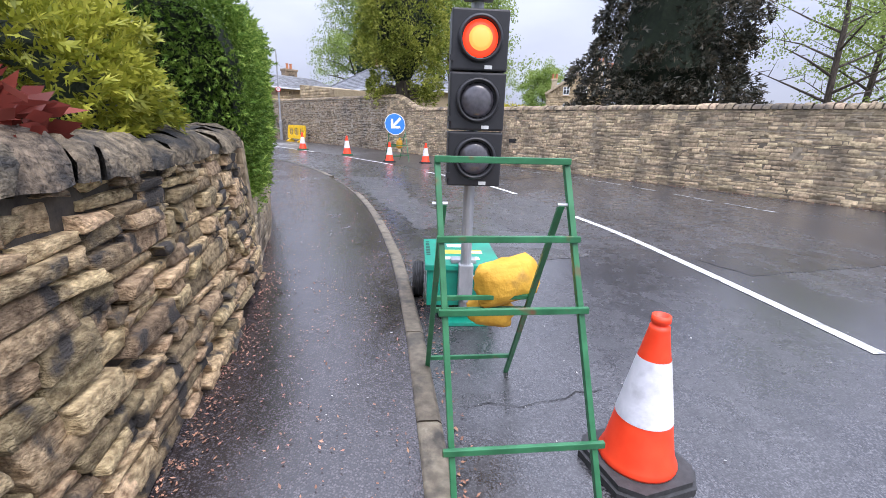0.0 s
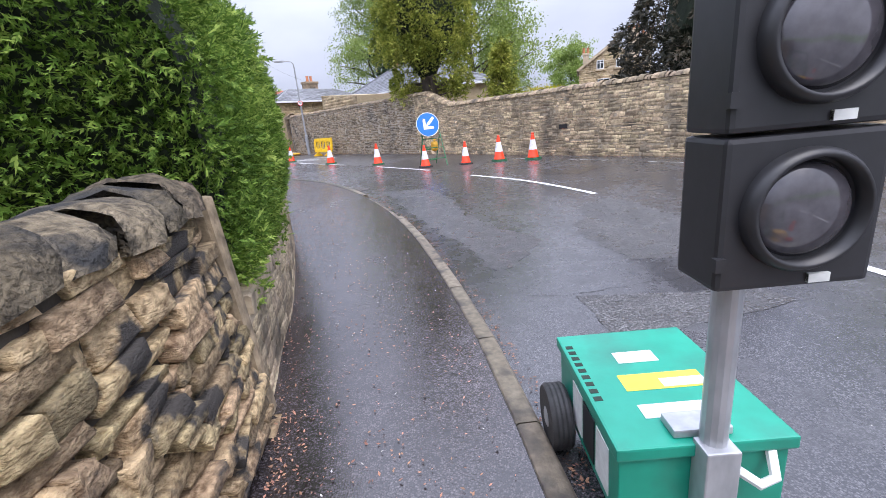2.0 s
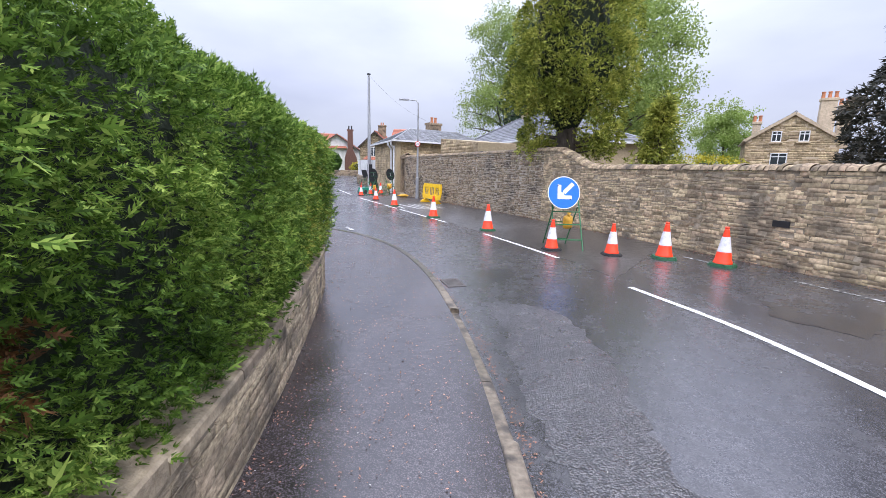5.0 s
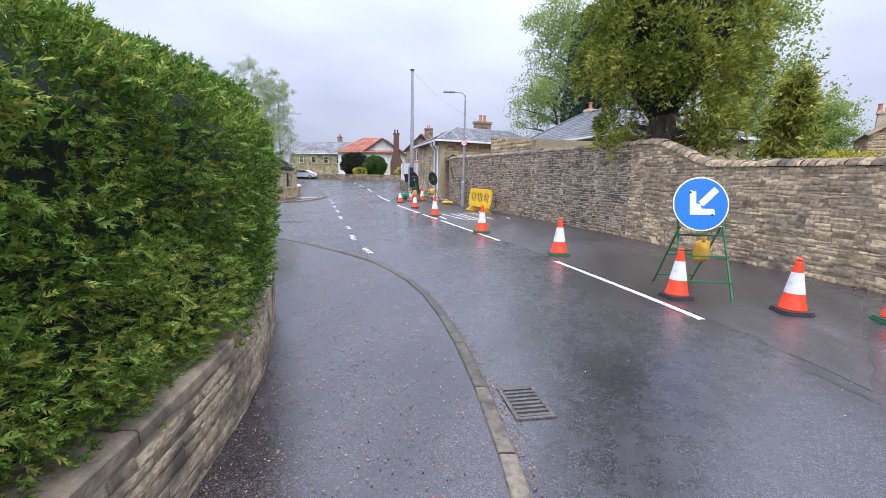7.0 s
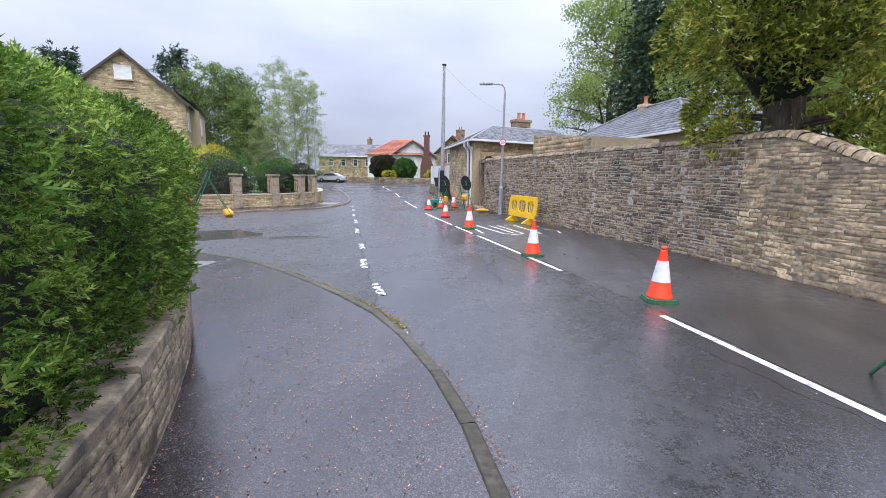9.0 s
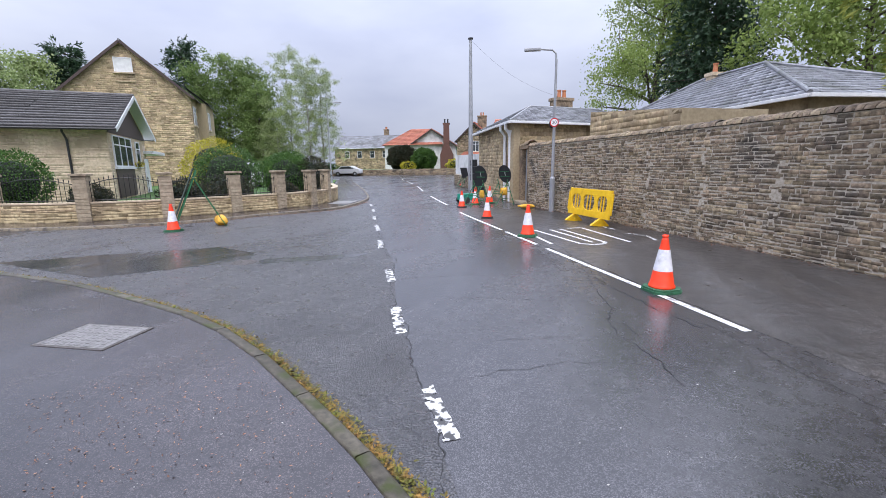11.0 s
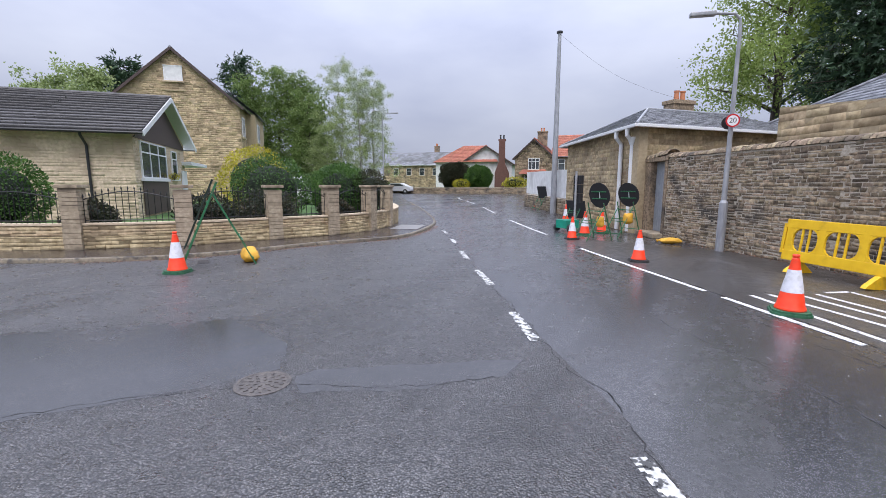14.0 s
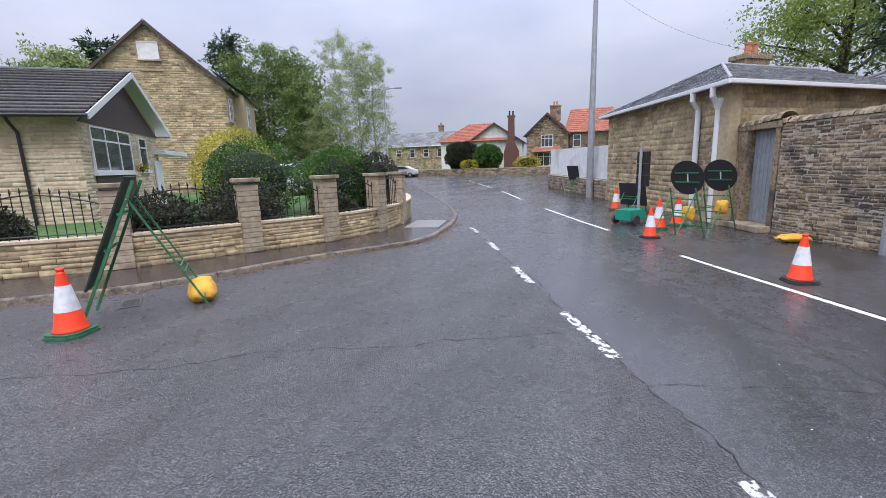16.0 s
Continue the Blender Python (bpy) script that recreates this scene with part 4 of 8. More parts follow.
# larger slate-roofed building behind the wall
def back_building():
    b = thing("slate_roofed_house", Matrix(), "single-storey stone house with large hipped slate roof", "house")
    u, n = Vector((-0.5, 0.866)), Vector((0.866, 0.5))
    c0 = Vector((-0.3, 35.4))
    L, D, eave, top = 13.0, 7.4, 3.75, 6.02
    c1, c2, c3 = c0 + u * L, c0 + u * L + n * D, c0 + n * D
    for p, q in ((c1, c0), (c0, c3), (c3, c2), (c2, c1)):
        facade(b, p, q, 0, eave, 0.3, M_BUFF_WALL)
    o = 0.35
    ve = [Vector((*e, eave)) for e in (c0 - u * o - n * o, c1 + u * o - n * o, c2 + u * o + n * o, c3 - u * o + n * o)]
    vr = [Vector((*(c0 + u * 6.13 + n * D / 2), top)), Vector((*(c1 - u * 3.0 + n * D / 2), top))]
    slope_roof("roof", b, (ve[0], ve[1], vr[1], vr[0]), M_SLATE, 14, 30, seed=11)
    slope_roof("roof", b, (ve[3], ve[0], vr[0], vr[0] + Vector((0.01, 0.01, 0))), M_SLATE, 14, 24, seed=12)
    slope_roof("roof", b, (ve[2], ve[3], vr[0], vr[1]), M_SLATE, 14, 30, seed=13)
    slope_roof("roof", b, (ve[1], ve[2], vr[1] + Vector((0.01, 0.01, 0)), vr[1]), M_SLATE, 14, 24, seed=14)
    bm = bmesh.new()
    for p, q in zip(ve, ve[1:] + ve[:1]):
        beam(bm, p - Vector((0, 0, 0.05)), q - Vector((0, 0, 0.05)), 0.12, 0.12, 0.02)
    part("gutter", bm, M_WHITE, b)
    bm = bmesh.new()
    for p, q in ((ve[0], vr[0]), (ve[3], vr[0]), (vr[0], vr[1]), (ve[1], vr[1])):
        tube(bm, [p + Vector((0, 0, 0.05)), q + Vector((0, 0, 0.06))], 0.07, 8)
    part("ridge", bm, M_SLATE, b)
    chimney(b, -1.70, 45.23, 5.62, 6.24, 0.6, 0.5, M_PALE, 1, 30)
    # flat-topped sandstone extension
    e = thing("stone_outbuilding", Matrix(), "small buff stone outbuilding with sloping parapet", "building")
    a, c = Vector((-3.9, 32.6)), Vector((-6.75, 36.4))
    nn = Vector((0.8, 0.6))
    bm = bmesh.new()
    prism_pts = [a, c, c + nn * 3.0, a + nn * 3.0]
    lo = [bm.verts.new((p.x, p.y, 0)) for p in prism_pts]
    hi = [bm.verts.new((p.x, p.y, z)) for p, z in zip(prism_pts, (3.3, 3.72, 3.72, 3.3))]
    bm.faces.new(lo)
    bm.faces.new(hi)
    for i in range(4):
        bm.faces.new((lo[i], lo[(i + 1) % 4], hi[(i + 1) % 4], hi[i]))
    part("wall", bm, M_BUFF_WALL, e)
    skin(e, c, a, 2.3, 3.7, 61, M_BUFF, top=lambda s: 3.70 - 0.42 * s / 4.75)


back_building()


# ---- trees and hedges ----
def limbs(rng, height, r0, spread, first, count, tips, bm):
    trunk = [Vector((rng.uniform(-0.04, 0.04) * height * k, rng.uniform(-0.03, 0.03) * height * k, height * k)) for k in np.linspace(0, 1, 7)]
    trunk[0] = Vector((0, 0, -0.1))
    tube(bm, trunk, [r0 * (1 - 0.88 * k) for k in np.linspace(0, 1, 7)], 9)
    for i in range(count):
        t = first + (0.95 - first) * i / max(1, count - 1)
        k = min(5, int(t * 6))
        a = trunk[k].lerp(trunk[k + 1], t * 6 - k)
        ang = i * 2.4 + rng.uniform(-0.4, 0.4)
        ln = spread * (1.05 - 0.6 * t) * rng.uniform(0.7, 1.1)
        p1 = a + Vector((math.cos(ang) * ln * 0.5, math.sin(ang) * ln * 0.5, ln * 0.25))
        p2 = a + Vector((math.cos(ang) * ln, math.sin(ang) * ln, ln * rng.uniform(0.3, 0.7)))
        r = r0 * (1 - 0.85 * t) * 0.5
        tube(bm, [a, p1, p2], [r, r * 0.6, r * 0.2], 6)
        tips += [p1, p2]
        for j in range(3):
            f = p1.lerp(p2, 0.3 + 0.3 * j)
            g = f + Vector((rng.uniform(-1, 1), rng.uniform(-1, 1), rng.uniform(0.1, 0.8))) * ln * 0.3
            tube(bm, [f, g], [r * 0.35, r * 0.1], 5)
            tips.append(g)


def broadleaf(name, x, y, z, height, spread, material, seed, label, leaves=26000, leaf=0.16, clump=0.9, bark=None, first=0.3, r0=0.25, group="", limbs_n=16):
    rng = random.Random(seed)
    nr = np.random.default_rng(seed)
    t = thing(name, pose(x, y, z), label, "tree", group)
    bm = bmesh.new()
    tips = []
    limbs(rng, height * 0.92, r0, spread, first, limbs_n, tips, bm)
    part("trunk", bm, bark or M_BARK, t)
    tips = np.array([tuple(p) for p in tips])
    c = tips[nr.integers(0, len(tips), leaves // 60)] + nr.normal(0, clump * 0.55, (leaves // 60, 3))
    k = nr.integers(0, len(c), leaves)
    P = c[k] + nr.normal(0, clump * 0.33, (leaves, 3)) * np.array([1, 1, 0.7])
    D = unit(nr.normal(0, 1, (leaves, 3)) + np.array([0, 0, -0.5]))
    U = unit(np.cross(D, nr.normal(0, 1, (leaves, 3))))
    L = leaf * nr.uniform(0.6, 1.3, leaves)
    raw("crown", *cards(P, D, U, L, L * 0.6), material, t)
    return t


def conifer(name, x, y, z, height, radius, material, seed, label, n=5000, size=0.35, base=0.1, taper=0.85, trunk_r=0.25, droop=0.4, lumps=0.5, category="tree", core=0.0):
    """A dense evergreen: boughs of flat sprays; core adds an inner mass painted dark for shade."""
    nr = np.random.default_rng(seed)
    t = thing(name, pose(x, y, z), label, category)
    bm = bmesh.new()
    rng = random.Random(seed)
    tube(bm, [(0, 0, -0.1), (0.05, 0, height * 0.5), (0, 0.03, height * 0.97)], [trunk_r, trunk_r * 0.7, 0.03], 9)
    boughs = 240
    hb = base + (1 - base) * nr.random(boughs) ** 1.15
    ab = nr.uniform(0, 2 * math.pi, boughs)
    rb = radius * (1 - taper * ((hb - base) / (1 - base)) ** 1.4) * nr.uniform(1 - lumps, 1.1, boughs)
    tipsb = np.stack([np.cos(ab) * rb, np.sin(ab) * rb, hb * height - 0.12 * rb], 1)
    for i in range(0, boughs, 2):
        tube(bm, [(0, 0, hb[i] * height), tuple(tipsb[i])], [trunk_r * 0.22, 0.01], 5)
    part("trunk", bm, M_BARK, t)
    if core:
        # solid that closes the inside of a dense crown, its shade painted near-black
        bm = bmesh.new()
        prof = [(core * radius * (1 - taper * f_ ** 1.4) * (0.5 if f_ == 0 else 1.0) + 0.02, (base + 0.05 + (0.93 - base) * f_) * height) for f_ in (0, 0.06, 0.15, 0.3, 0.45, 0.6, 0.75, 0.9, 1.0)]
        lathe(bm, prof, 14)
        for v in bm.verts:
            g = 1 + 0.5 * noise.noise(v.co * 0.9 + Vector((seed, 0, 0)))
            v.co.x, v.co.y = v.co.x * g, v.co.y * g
        part("crown_shade", bm, M_FOLIAGE_SHADE, t)
    k = nr.integers(0, boughs, n)
    f = nr.random(n) ** 0.45
    P = np.stack([np.zeros(n), np.zeros(n), hb[k] * height], 1) * (1 - f)[:, None] + tipsb[k] * f[:, None] + nr.normal(0, 1, (n, 3)) * (radius * 0.11 * (0.4 + f))[:, None]
    N = unit(np.stack([np.cos(ab[k]), np.sin(ab[k]), np.full(n, 0.15)], 1) + nr.normal(0, 0.5, (n, 3)))
    if core:
        # most shoots cover the lumpy outside of the crown
        m_ = int(n * 0.8)
        hs, an = nr.random(m_) ** 1.1, nr.uniform(0, 2 * math.pi, m_)
        rr = radius * 0.92 * (1 - taper * hs ** 1.4) * np.minimum(1, 0.5 + hs * 9)
        S = np.stack([np.cos(an) * rr, np.sin(an) * rr, (base + (0.97 - base) * hs) * height], 1)
        w_ = np.array([1 + 0.42 * noise.noise(Vector(p) * 0.85 + Vector((seed, 0, 0))) + 0.22 * noise.noise(Vector(p) * 2.1) for p in S]) * nr.uniform(0.86, 1.04, m_)
        S[:, 0] *= w_
        S[:, 1] *= w_
        P[:m_] = S
        N[:m_] = unit(np.stack([np.cos(an), np.sin(an), np.full(m_, 0.35)], 1) + nr.normal(0, 0.35, (m_, 3)))
    raw("crown", *sprays(nr, P, N, size * 1.15, 3, 0.9, droop), material, t)
    return t


def plumed(name, x, y, z, height, radius, material, seed, label, plumes, each, size, plume=(0.55, 0.45), base=0.1, taper=0.5, trunk_r=0.4, droop=0.2, bare=0.0, category="tree"):
    """An evergreen whose crown is many rounded plumes of shoots; the hollows show a core painted dark for shade."""
    nr = np.random.default_rng(seed)
    t = thing(name, pose(x, y, z), label, category)
    bm = bmesh.new()
    tube(bm, [(0, 0, -0.1), (0.06, 0, height * 0.5), (0, 0.04, height * 0.97)], [trunk_r, trunk_r * 0.7, 0.03], 10)
    hs, an = nr.random(plumes) ** 1.25, nr.uniform(0, 2 * math.pi, plumes)
    wob = np.array([1 + 0.30 * noise.noise(Vector((math.cos(a_) * 1.4, math.sin(a_) * 1.4, h_ * 5 + seed))) for a_, h_ in zip(an, hs)])
    rr = radius * (1 - taper * hs ** 1.5) * np.minimum(1, 0.55 + hs * 7) * wob * nr.uniform(0.72, 1.0, plumes)
    S = np.stack([np.cos(an) * rr, np.sin(an) * rr, (base + (0.98 - base) * hs) * height], 1)
    if bare:
        # a hollow where the lowest boughs are gone
        S[:, 2] += np.where((hs < 0.12) & (np.cos(an - bare) > 0.72), height * 0.08, 0)
    out = np.stack([np.cos(an), np.sin(an), np.full(plumes, 0.25)], 1)
    for c in S[::3]:
        tube(bm, [(0, 0, c[2] * 0.93), tuple(c)], [trunk_r * 0.16, 0.012], 5)
    part("trunk", bm, M_BARK, t)
    # solid core in shade colour, so the hollows between plumes read dark
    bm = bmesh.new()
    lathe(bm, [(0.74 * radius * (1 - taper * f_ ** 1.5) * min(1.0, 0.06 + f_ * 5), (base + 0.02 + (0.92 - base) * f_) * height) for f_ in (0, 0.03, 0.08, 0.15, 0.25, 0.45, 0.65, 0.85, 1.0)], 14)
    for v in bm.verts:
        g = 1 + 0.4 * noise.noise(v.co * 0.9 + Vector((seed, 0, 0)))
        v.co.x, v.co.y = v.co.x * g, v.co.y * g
    part("crown_shade", bm, M_FOLIAGE_SHADE, t)
    n = plumes * each
    k = np.repeat(np.arange(plumes), each)
    d = unit(nr.normal(0, 1, (n, 3)) + out[k] * 1.3 + np.array([0, 0, 0.5]))
    pr = plume[0] * nr.uniform(0.6, 1.35, plumes)[k]
    P = S[k] + d * (pr * nr.uniform(0.84, 1.05, n))[:, None] * np.array([1, 1, plume[1] / plume[0]])
    P[:, 2] -= droop * pr * (np.linalg.norm(d[:, :2], axis=1)) ** 2
    raw("crown", *sprays(nr, P, unit(d + out[k] * 0.4), size, 3, 0.8, droop, 1.1), material, t)
    return t


def shrub(name, x, y, z, rx, ry, rz, material, seed, label, n=2600, size=0.09, lump=0.12, category="shrub", sprayed=False, flat_base=True):
    """A rounded bush of single leaves over stems and a core painted dark for shade."""
    nr = np.random.default_rng(seed)
    t = thing(name, pose(x, y, z), label, category)
    for k in range(14):
        bm = bmesh.new()
        a, e = nr.uniform(0, 6.28), nr.uniform(0.3, 1.4)
        tube(bm, [(0, 0, -0.02), (rx * 0.4 * math.cos(a), ry * 0.4 * math.sin(a), rz * 0.9 * math.sin(e)), (rx * 0.8 * math.cos(a) * math.cos(e), ry * 0.8 * math.sin(a) * math.cos(e), rz * (0.8 + 0.8 * math.sin(e)))], [0.03, 0.02, 0.006], 5)
        part("stem", bm, M_BARK, t)
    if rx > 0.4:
        # solid inside the bush, near-black in place of inner shade
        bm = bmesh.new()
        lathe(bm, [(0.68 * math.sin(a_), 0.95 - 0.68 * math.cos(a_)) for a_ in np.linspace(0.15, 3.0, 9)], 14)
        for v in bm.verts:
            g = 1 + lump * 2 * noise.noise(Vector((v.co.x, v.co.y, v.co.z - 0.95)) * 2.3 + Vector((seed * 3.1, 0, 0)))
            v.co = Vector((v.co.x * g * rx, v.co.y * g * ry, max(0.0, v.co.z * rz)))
        part("core", bm, M_FOLIAGE_SHADE, t)
    d = unit(nr.normal(0, 1, (n, 3)))
    w = np.array([noise.noise(Vector(v * 2.3) + Vector((seed * 3.1, 0, 0))) for v in d])
    f = (0.72 + 0.3 * nr.random(n) ** 0.5) * (1 + lump * 2 * w)
    P = d * f[:, None] * np.array([rx, ry, rz]) + np.array([0, 0, rz * 0.95])
    P[:, 2] = np.maximum(P[:, 2], 0.02)
    if sprayed:
        v, q = sprays(nr, P, d, size, 5, 0.9, 0.0)
    else:
        D = unit(d + nr.normal(0, 0.8, (n, 3)))
        U = unit(np.cross(D, nr.normal(0, 1, (n, 3))))
        L = size * nr.uniform(0.6, 1.3, n)
        v, q = cards(P, D, U, L, L * 0.55)
    raw("foliage", v, q, material, t)
    return t


def clipped_hedge():
    """The long clipped cypress hedge behind the low wall."""
    nr = np.random.default_rng(5)
    t = thing("hedge", Matrix(), "tall dense clipped green cypress hedge with a few brown patches", "hedge")
    s1 = HEDGE_WALL.near(18.4) + 2.2
    
    def tall(s):
        return 2.44 - 0.17 * min(1.0, max(0.0, (s - 3.5) / 5.0))

    def at(s, h, lift):
        """A point of the hedge's face: h runs up the face and over the rounded top."""
        bulge = 0.10 * math.sin(s * 1.7) + 0.07 * math.sin(s * 3.9 + 1.0) + 0.05 * math.sin(s * 7.3)
        lobe = noise.noise(Vector((s * 1.1, h * 1.4, 3.0))) * 0.10
        topz = tall(s) + 0.05 * math.sin(s * 0.9)
        if h < topz - 0.4:
            o, z = -0.19 + 0.17 * min(1, h / 1.2), h
        else:
            a = min(1.0, (h - topz + 0.4) / 0.8) * math.pi / 2
            o, z = -0.02 - 0.55 * (1 - math.cos(a)), topz - 0.4 + 0.4 * math.sin(a)
            if h > topz + 0.4:
                o -= (h - topz - 0.4)
        return o + (bulge + lobe) * min(1, h) * 0.6 + lift, z

    # inner mass, painted near-black for the shade behind the foliage
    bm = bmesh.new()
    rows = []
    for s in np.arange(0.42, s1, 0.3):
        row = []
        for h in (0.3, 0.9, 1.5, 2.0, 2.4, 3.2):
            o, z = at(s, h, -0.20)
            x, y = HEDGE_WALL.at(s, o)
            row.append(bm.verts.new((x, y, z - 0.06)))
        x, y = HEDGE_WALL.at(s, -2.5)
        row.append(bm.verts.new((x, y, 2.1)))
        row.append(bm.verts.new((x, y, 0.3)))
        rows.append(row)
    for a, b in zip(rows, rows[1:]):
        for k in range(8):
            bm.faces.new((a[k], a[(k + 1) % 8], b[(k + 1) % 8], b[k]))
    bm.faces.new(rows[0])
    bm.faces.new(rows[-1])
    part("core", bm, M_FOLIAGE_SHADE, t)

    def cover(n, s_lo, s_hi, size, h_lo, h_hi, lift, material, name, sub=7, droop=0.25):
        P, N = np.zeros((n, 3)), np.zeros((n, 3))
        for i in range(n):
            for _ in range(4):
                s, h = nr.uniform(s_lo, s_hi), nr.uniform(h_lo, h_hi)
                tuft = noise.noise(Vector((s * 7.0, h * 5.0, 9.0))) + 0.5 * noise.noise(Vector((s * 2.0, h * 2.0, 4.0)))
                if tuft > -0.16 or nr.random() < 0.25:
                    break
            o, z = at(s, h, nr.uniform(-0.13, lift) + 0.09 * tuft)
            x, y = HEDGE_WALL.at(s, o)
            xa, ya = HEDGE_WALL.at(s, o + 1.0)
            P[i] = (x, y, z)
            up = 0.2 if h < tall(s) - 0.4 else 0.9
            N[i] = (xa - x, ya - y, up)
        part_v, part_q = sprays(nr, P, unit(N), size, sub, 0.9, droop, 0.72, 0.68)
        raw(name, part_v, part_q, material, t)

    cover(58000, 0.1, 8.0, 0.057, 0.58, 3.4, 0.05, L_CYPRESS, "foliage")
    cover(29000, 8.0, s1, 0.058, 0.58, 3.4, 0.05, L_CYPRESS, "far_foliage")
    cover(4500, 0.3, s1, 0.10, 3.3, 4.6, 0.05, L_CYPRESS, "top_foliage", 5)
    cover(4000, 0.1, s1, 0.09, 0.60, 2.6, 0.08, L_CYPRESS, "shoot_growth", 7, -0.4)
    cover(1300, HEDGE_WALL.near(12.5), HEDGE_WALL.near(14.4), 0.07, 0.7, 2.3, 0.05, L_YEWTIP, "yellowing_foliage")
    b0 = HEDGE_WALL.near(9.4)
    cover(160, b0, b0 + 0.35, 0.08, 1.12, 1.38, 0.04, L_BROWN, "dead_patch")
    # end face of the hedge
    n = 12500
    P = np.zeros((n, 3))
    N = np.zeros((n, 3))
    for i in range(n):
        o = nr.uniform(-2.6, 0.08)
        x, y = HEDGE_WALL.at(0.32 + nr.uniform(-0.16, 0.10) + 0.5 * max(0, o + 0.25) ** 2, o - 0.1)
        z = nr.uniform(0.62, 2.42 - 0.3 * max(0, o + 0.6) ** 2)
        P[i], N[i] = (x, y, z), (0.2, -1, 0.1)
    raw("end_foliage", *sprays(nr, P, N, 0.075, 5, 0.85, 0.2, 0.9, 0.75), L_CYPRESS, t)


clipped_hedge()

# shrubs over the rubble wall
shrub("golden_conifer", -1.92, 5.35, 0.9, 0.52, 0.62, 0.55, L_GOLD, 21, "golden-green conifer bush spilling over the stone wall", 6500, 0.085, 0.15, "shrub", True)
shrub("golden_conifer", -2.35, 4.2, 0.9, 0.8, 1.0, 0.85, L_YEWTIP, 22, "yellow-green conifer bush behind the stone wall", 6500, 0.095, 0.15, "shrub", True)
shrub("red_leaved_shrub", -1.55, 4.5, 1.14, 0.2, 0.24, 0.19, L_RED, 23, "red-leaved photinia shrub leaning over the wall", 260, 0.12, 0.2, "shrub")
shrub("green_shrub", -2.3, 2.6, 0.8, 0.8, 1.0, 0.9, L_SHRUB, 24, "green leafy shrub behind the stone wall", 2600, 0.12, 0.15, "shrub")

# trees behind the right wall
plumed("cypress_tree", 0.25, 26.6, 0.1, 14.5, 1.8, L_YEWTIP, 31, "large dense cypress with yellow-green tips and dark hollows", 350, 105, 0.19, (0.58, 0.46), 0.172, 0.35, 0.42, 0.2, 4.35)
plumed("copper_conifer", 12.4, 23.9, 0.1, 12.0, 3.7, L_DARK, 32, "dark coppery conifer with layered drooping boughs", 420, 60, 0.30, (0.85, 0.30), 0.09, 0.85, 0.35, 0.5)
conifer("small_conifer", 4.1, 28.6, 0.1, 4.9, 1.25, L_YEWTIP, 33, "small olive-green conifer behind the wall", 4500, 0.23, 0.1)
conifer("dark_conifer", 24.5, 15.5, 0.1, 8.5, 4.0, L_PINE, 34, "dark blue-green conifer behind the wall", 8500, 0.40, 0.1, 0.8)
broadleaf("spring_tree", -4.2, 58, 0.4, 18, 5.6, L_FRESH, 41, "tall spring tree in fresh light-green leaf", 42000, 0.19, 1.1, first=0.25, r0=0.4, limbs_n=26)
broadleaf("spring_tree", 9.5, 54, 0.4, 9.5, 3.2, L_FRESH, 42, "spring tree in fresh light-green leaf behind the wall", 20000, 0.18, 1.0)
broadleaf("spring_tree", 23.5, 74, 0.4, 9.3, 4.0, L_FRESH, 43, "rounded spring tree in fresh leaf far behind the wall", 22000, 0.24, 1.1, first=0.2)
broadleaf("bare_tree", 19.5, 22.0, 0.1, 13, 4.2, L_FRESH, 44, "thinly leaved tall tree with bare branches", 7000, 0.13, 0.9, first=0.2, limbs_n=26, r0=0.18)
broadleaf("bare_tree", 25.0, 25.0, 0.1, 12, 4.6, L_FRESH, 45, "tall tree with sparse fresh leaves and bare branches", 14000, 0.16, 1.0, first=0.2, limbs_n=24, r0=0.2)
shrub("laurel_bush", 7.6, 33.5, 0.1, 2.2, 1.4, 1.45, L_YELLOW, 46, "pale yellow-green bush showing over the wall", 4200, 0.13)
broadleaf("spring_tree", 5.2, 47.5, 0.4, 16, 6.8, L_FRESH, 47, "spreading spring tree over the slate roof", 40000, 0.22, 1.25, first=0.22, limbs_n=30)
conifer("araucaria", -1.0, 53.5, 0.4, 15, 3.8, L_PINE, 48, "dark spiky evergreen tree behind the slate roof", 9000, 0.46, 0.2, 0.6)
# trees behind the houses on the left
for i_, (tx, ty, th, tr, lf) in enumerate(((-69.3, 66, 20.0, 3.8, L_PINE), (-68, 50, 15.6, 3.0, L_PINE))):
    conifer("conifer", tx, ty, 0.3, th, tr, lf, 50 + i_, "tall dark conifer behind the houses", 4500, 0.72, 0.06, 0.6, 0.3, 0.3, 0.5)
for i_, (tx, ty, th, sp) in enumerate(((-49, 66, 18.2, 2.7), (-44.1, 64, 16.0, 2.6), (-44.5, 67, 15.4, 2.8), (-47.5, 62, 9.5, 2.8))):
    broadleaf("birch_tree", tx, ty, 0.3, th, sp, L_BIRCH, 60 + i_, "slender birch in thin pale spring leaf", 15000, 0.14, 0.75, M_BARK_PALE, 0.12, 0.14, "birches", 30)
for i_, (tx, ty, th, sp) in enumerate(((-56, 62, 17.2, 2.8), (-54.2, 65, 16.6, 3.0), (-58.2, 60, 15.6, 2.6), (-51.5, 63, 13.0, 3.0))):
    broadleaf("larch_tree", tx, ty, 0.3, th, sp, L_LARCH, 80 + i_, "broad soft green larch behind the houses", 15000, 0.26, 1.1, first=0.1, r0=0.2, limbs_n=34)
for i_, (tx, ty, th, sp) in enumerate(((-79.4, 46, 16.3, 3.6), (-78.9, 49, 16.0, 3.6), (-66.2, 46, 14.4, 3.0))):
    broadleaf("blossom_tree", tx, ty, 0.3, th, sp, L_BIRCH, 70 + i_, "pale spring tree behind the houses", 8000, 0.32, 1.2)


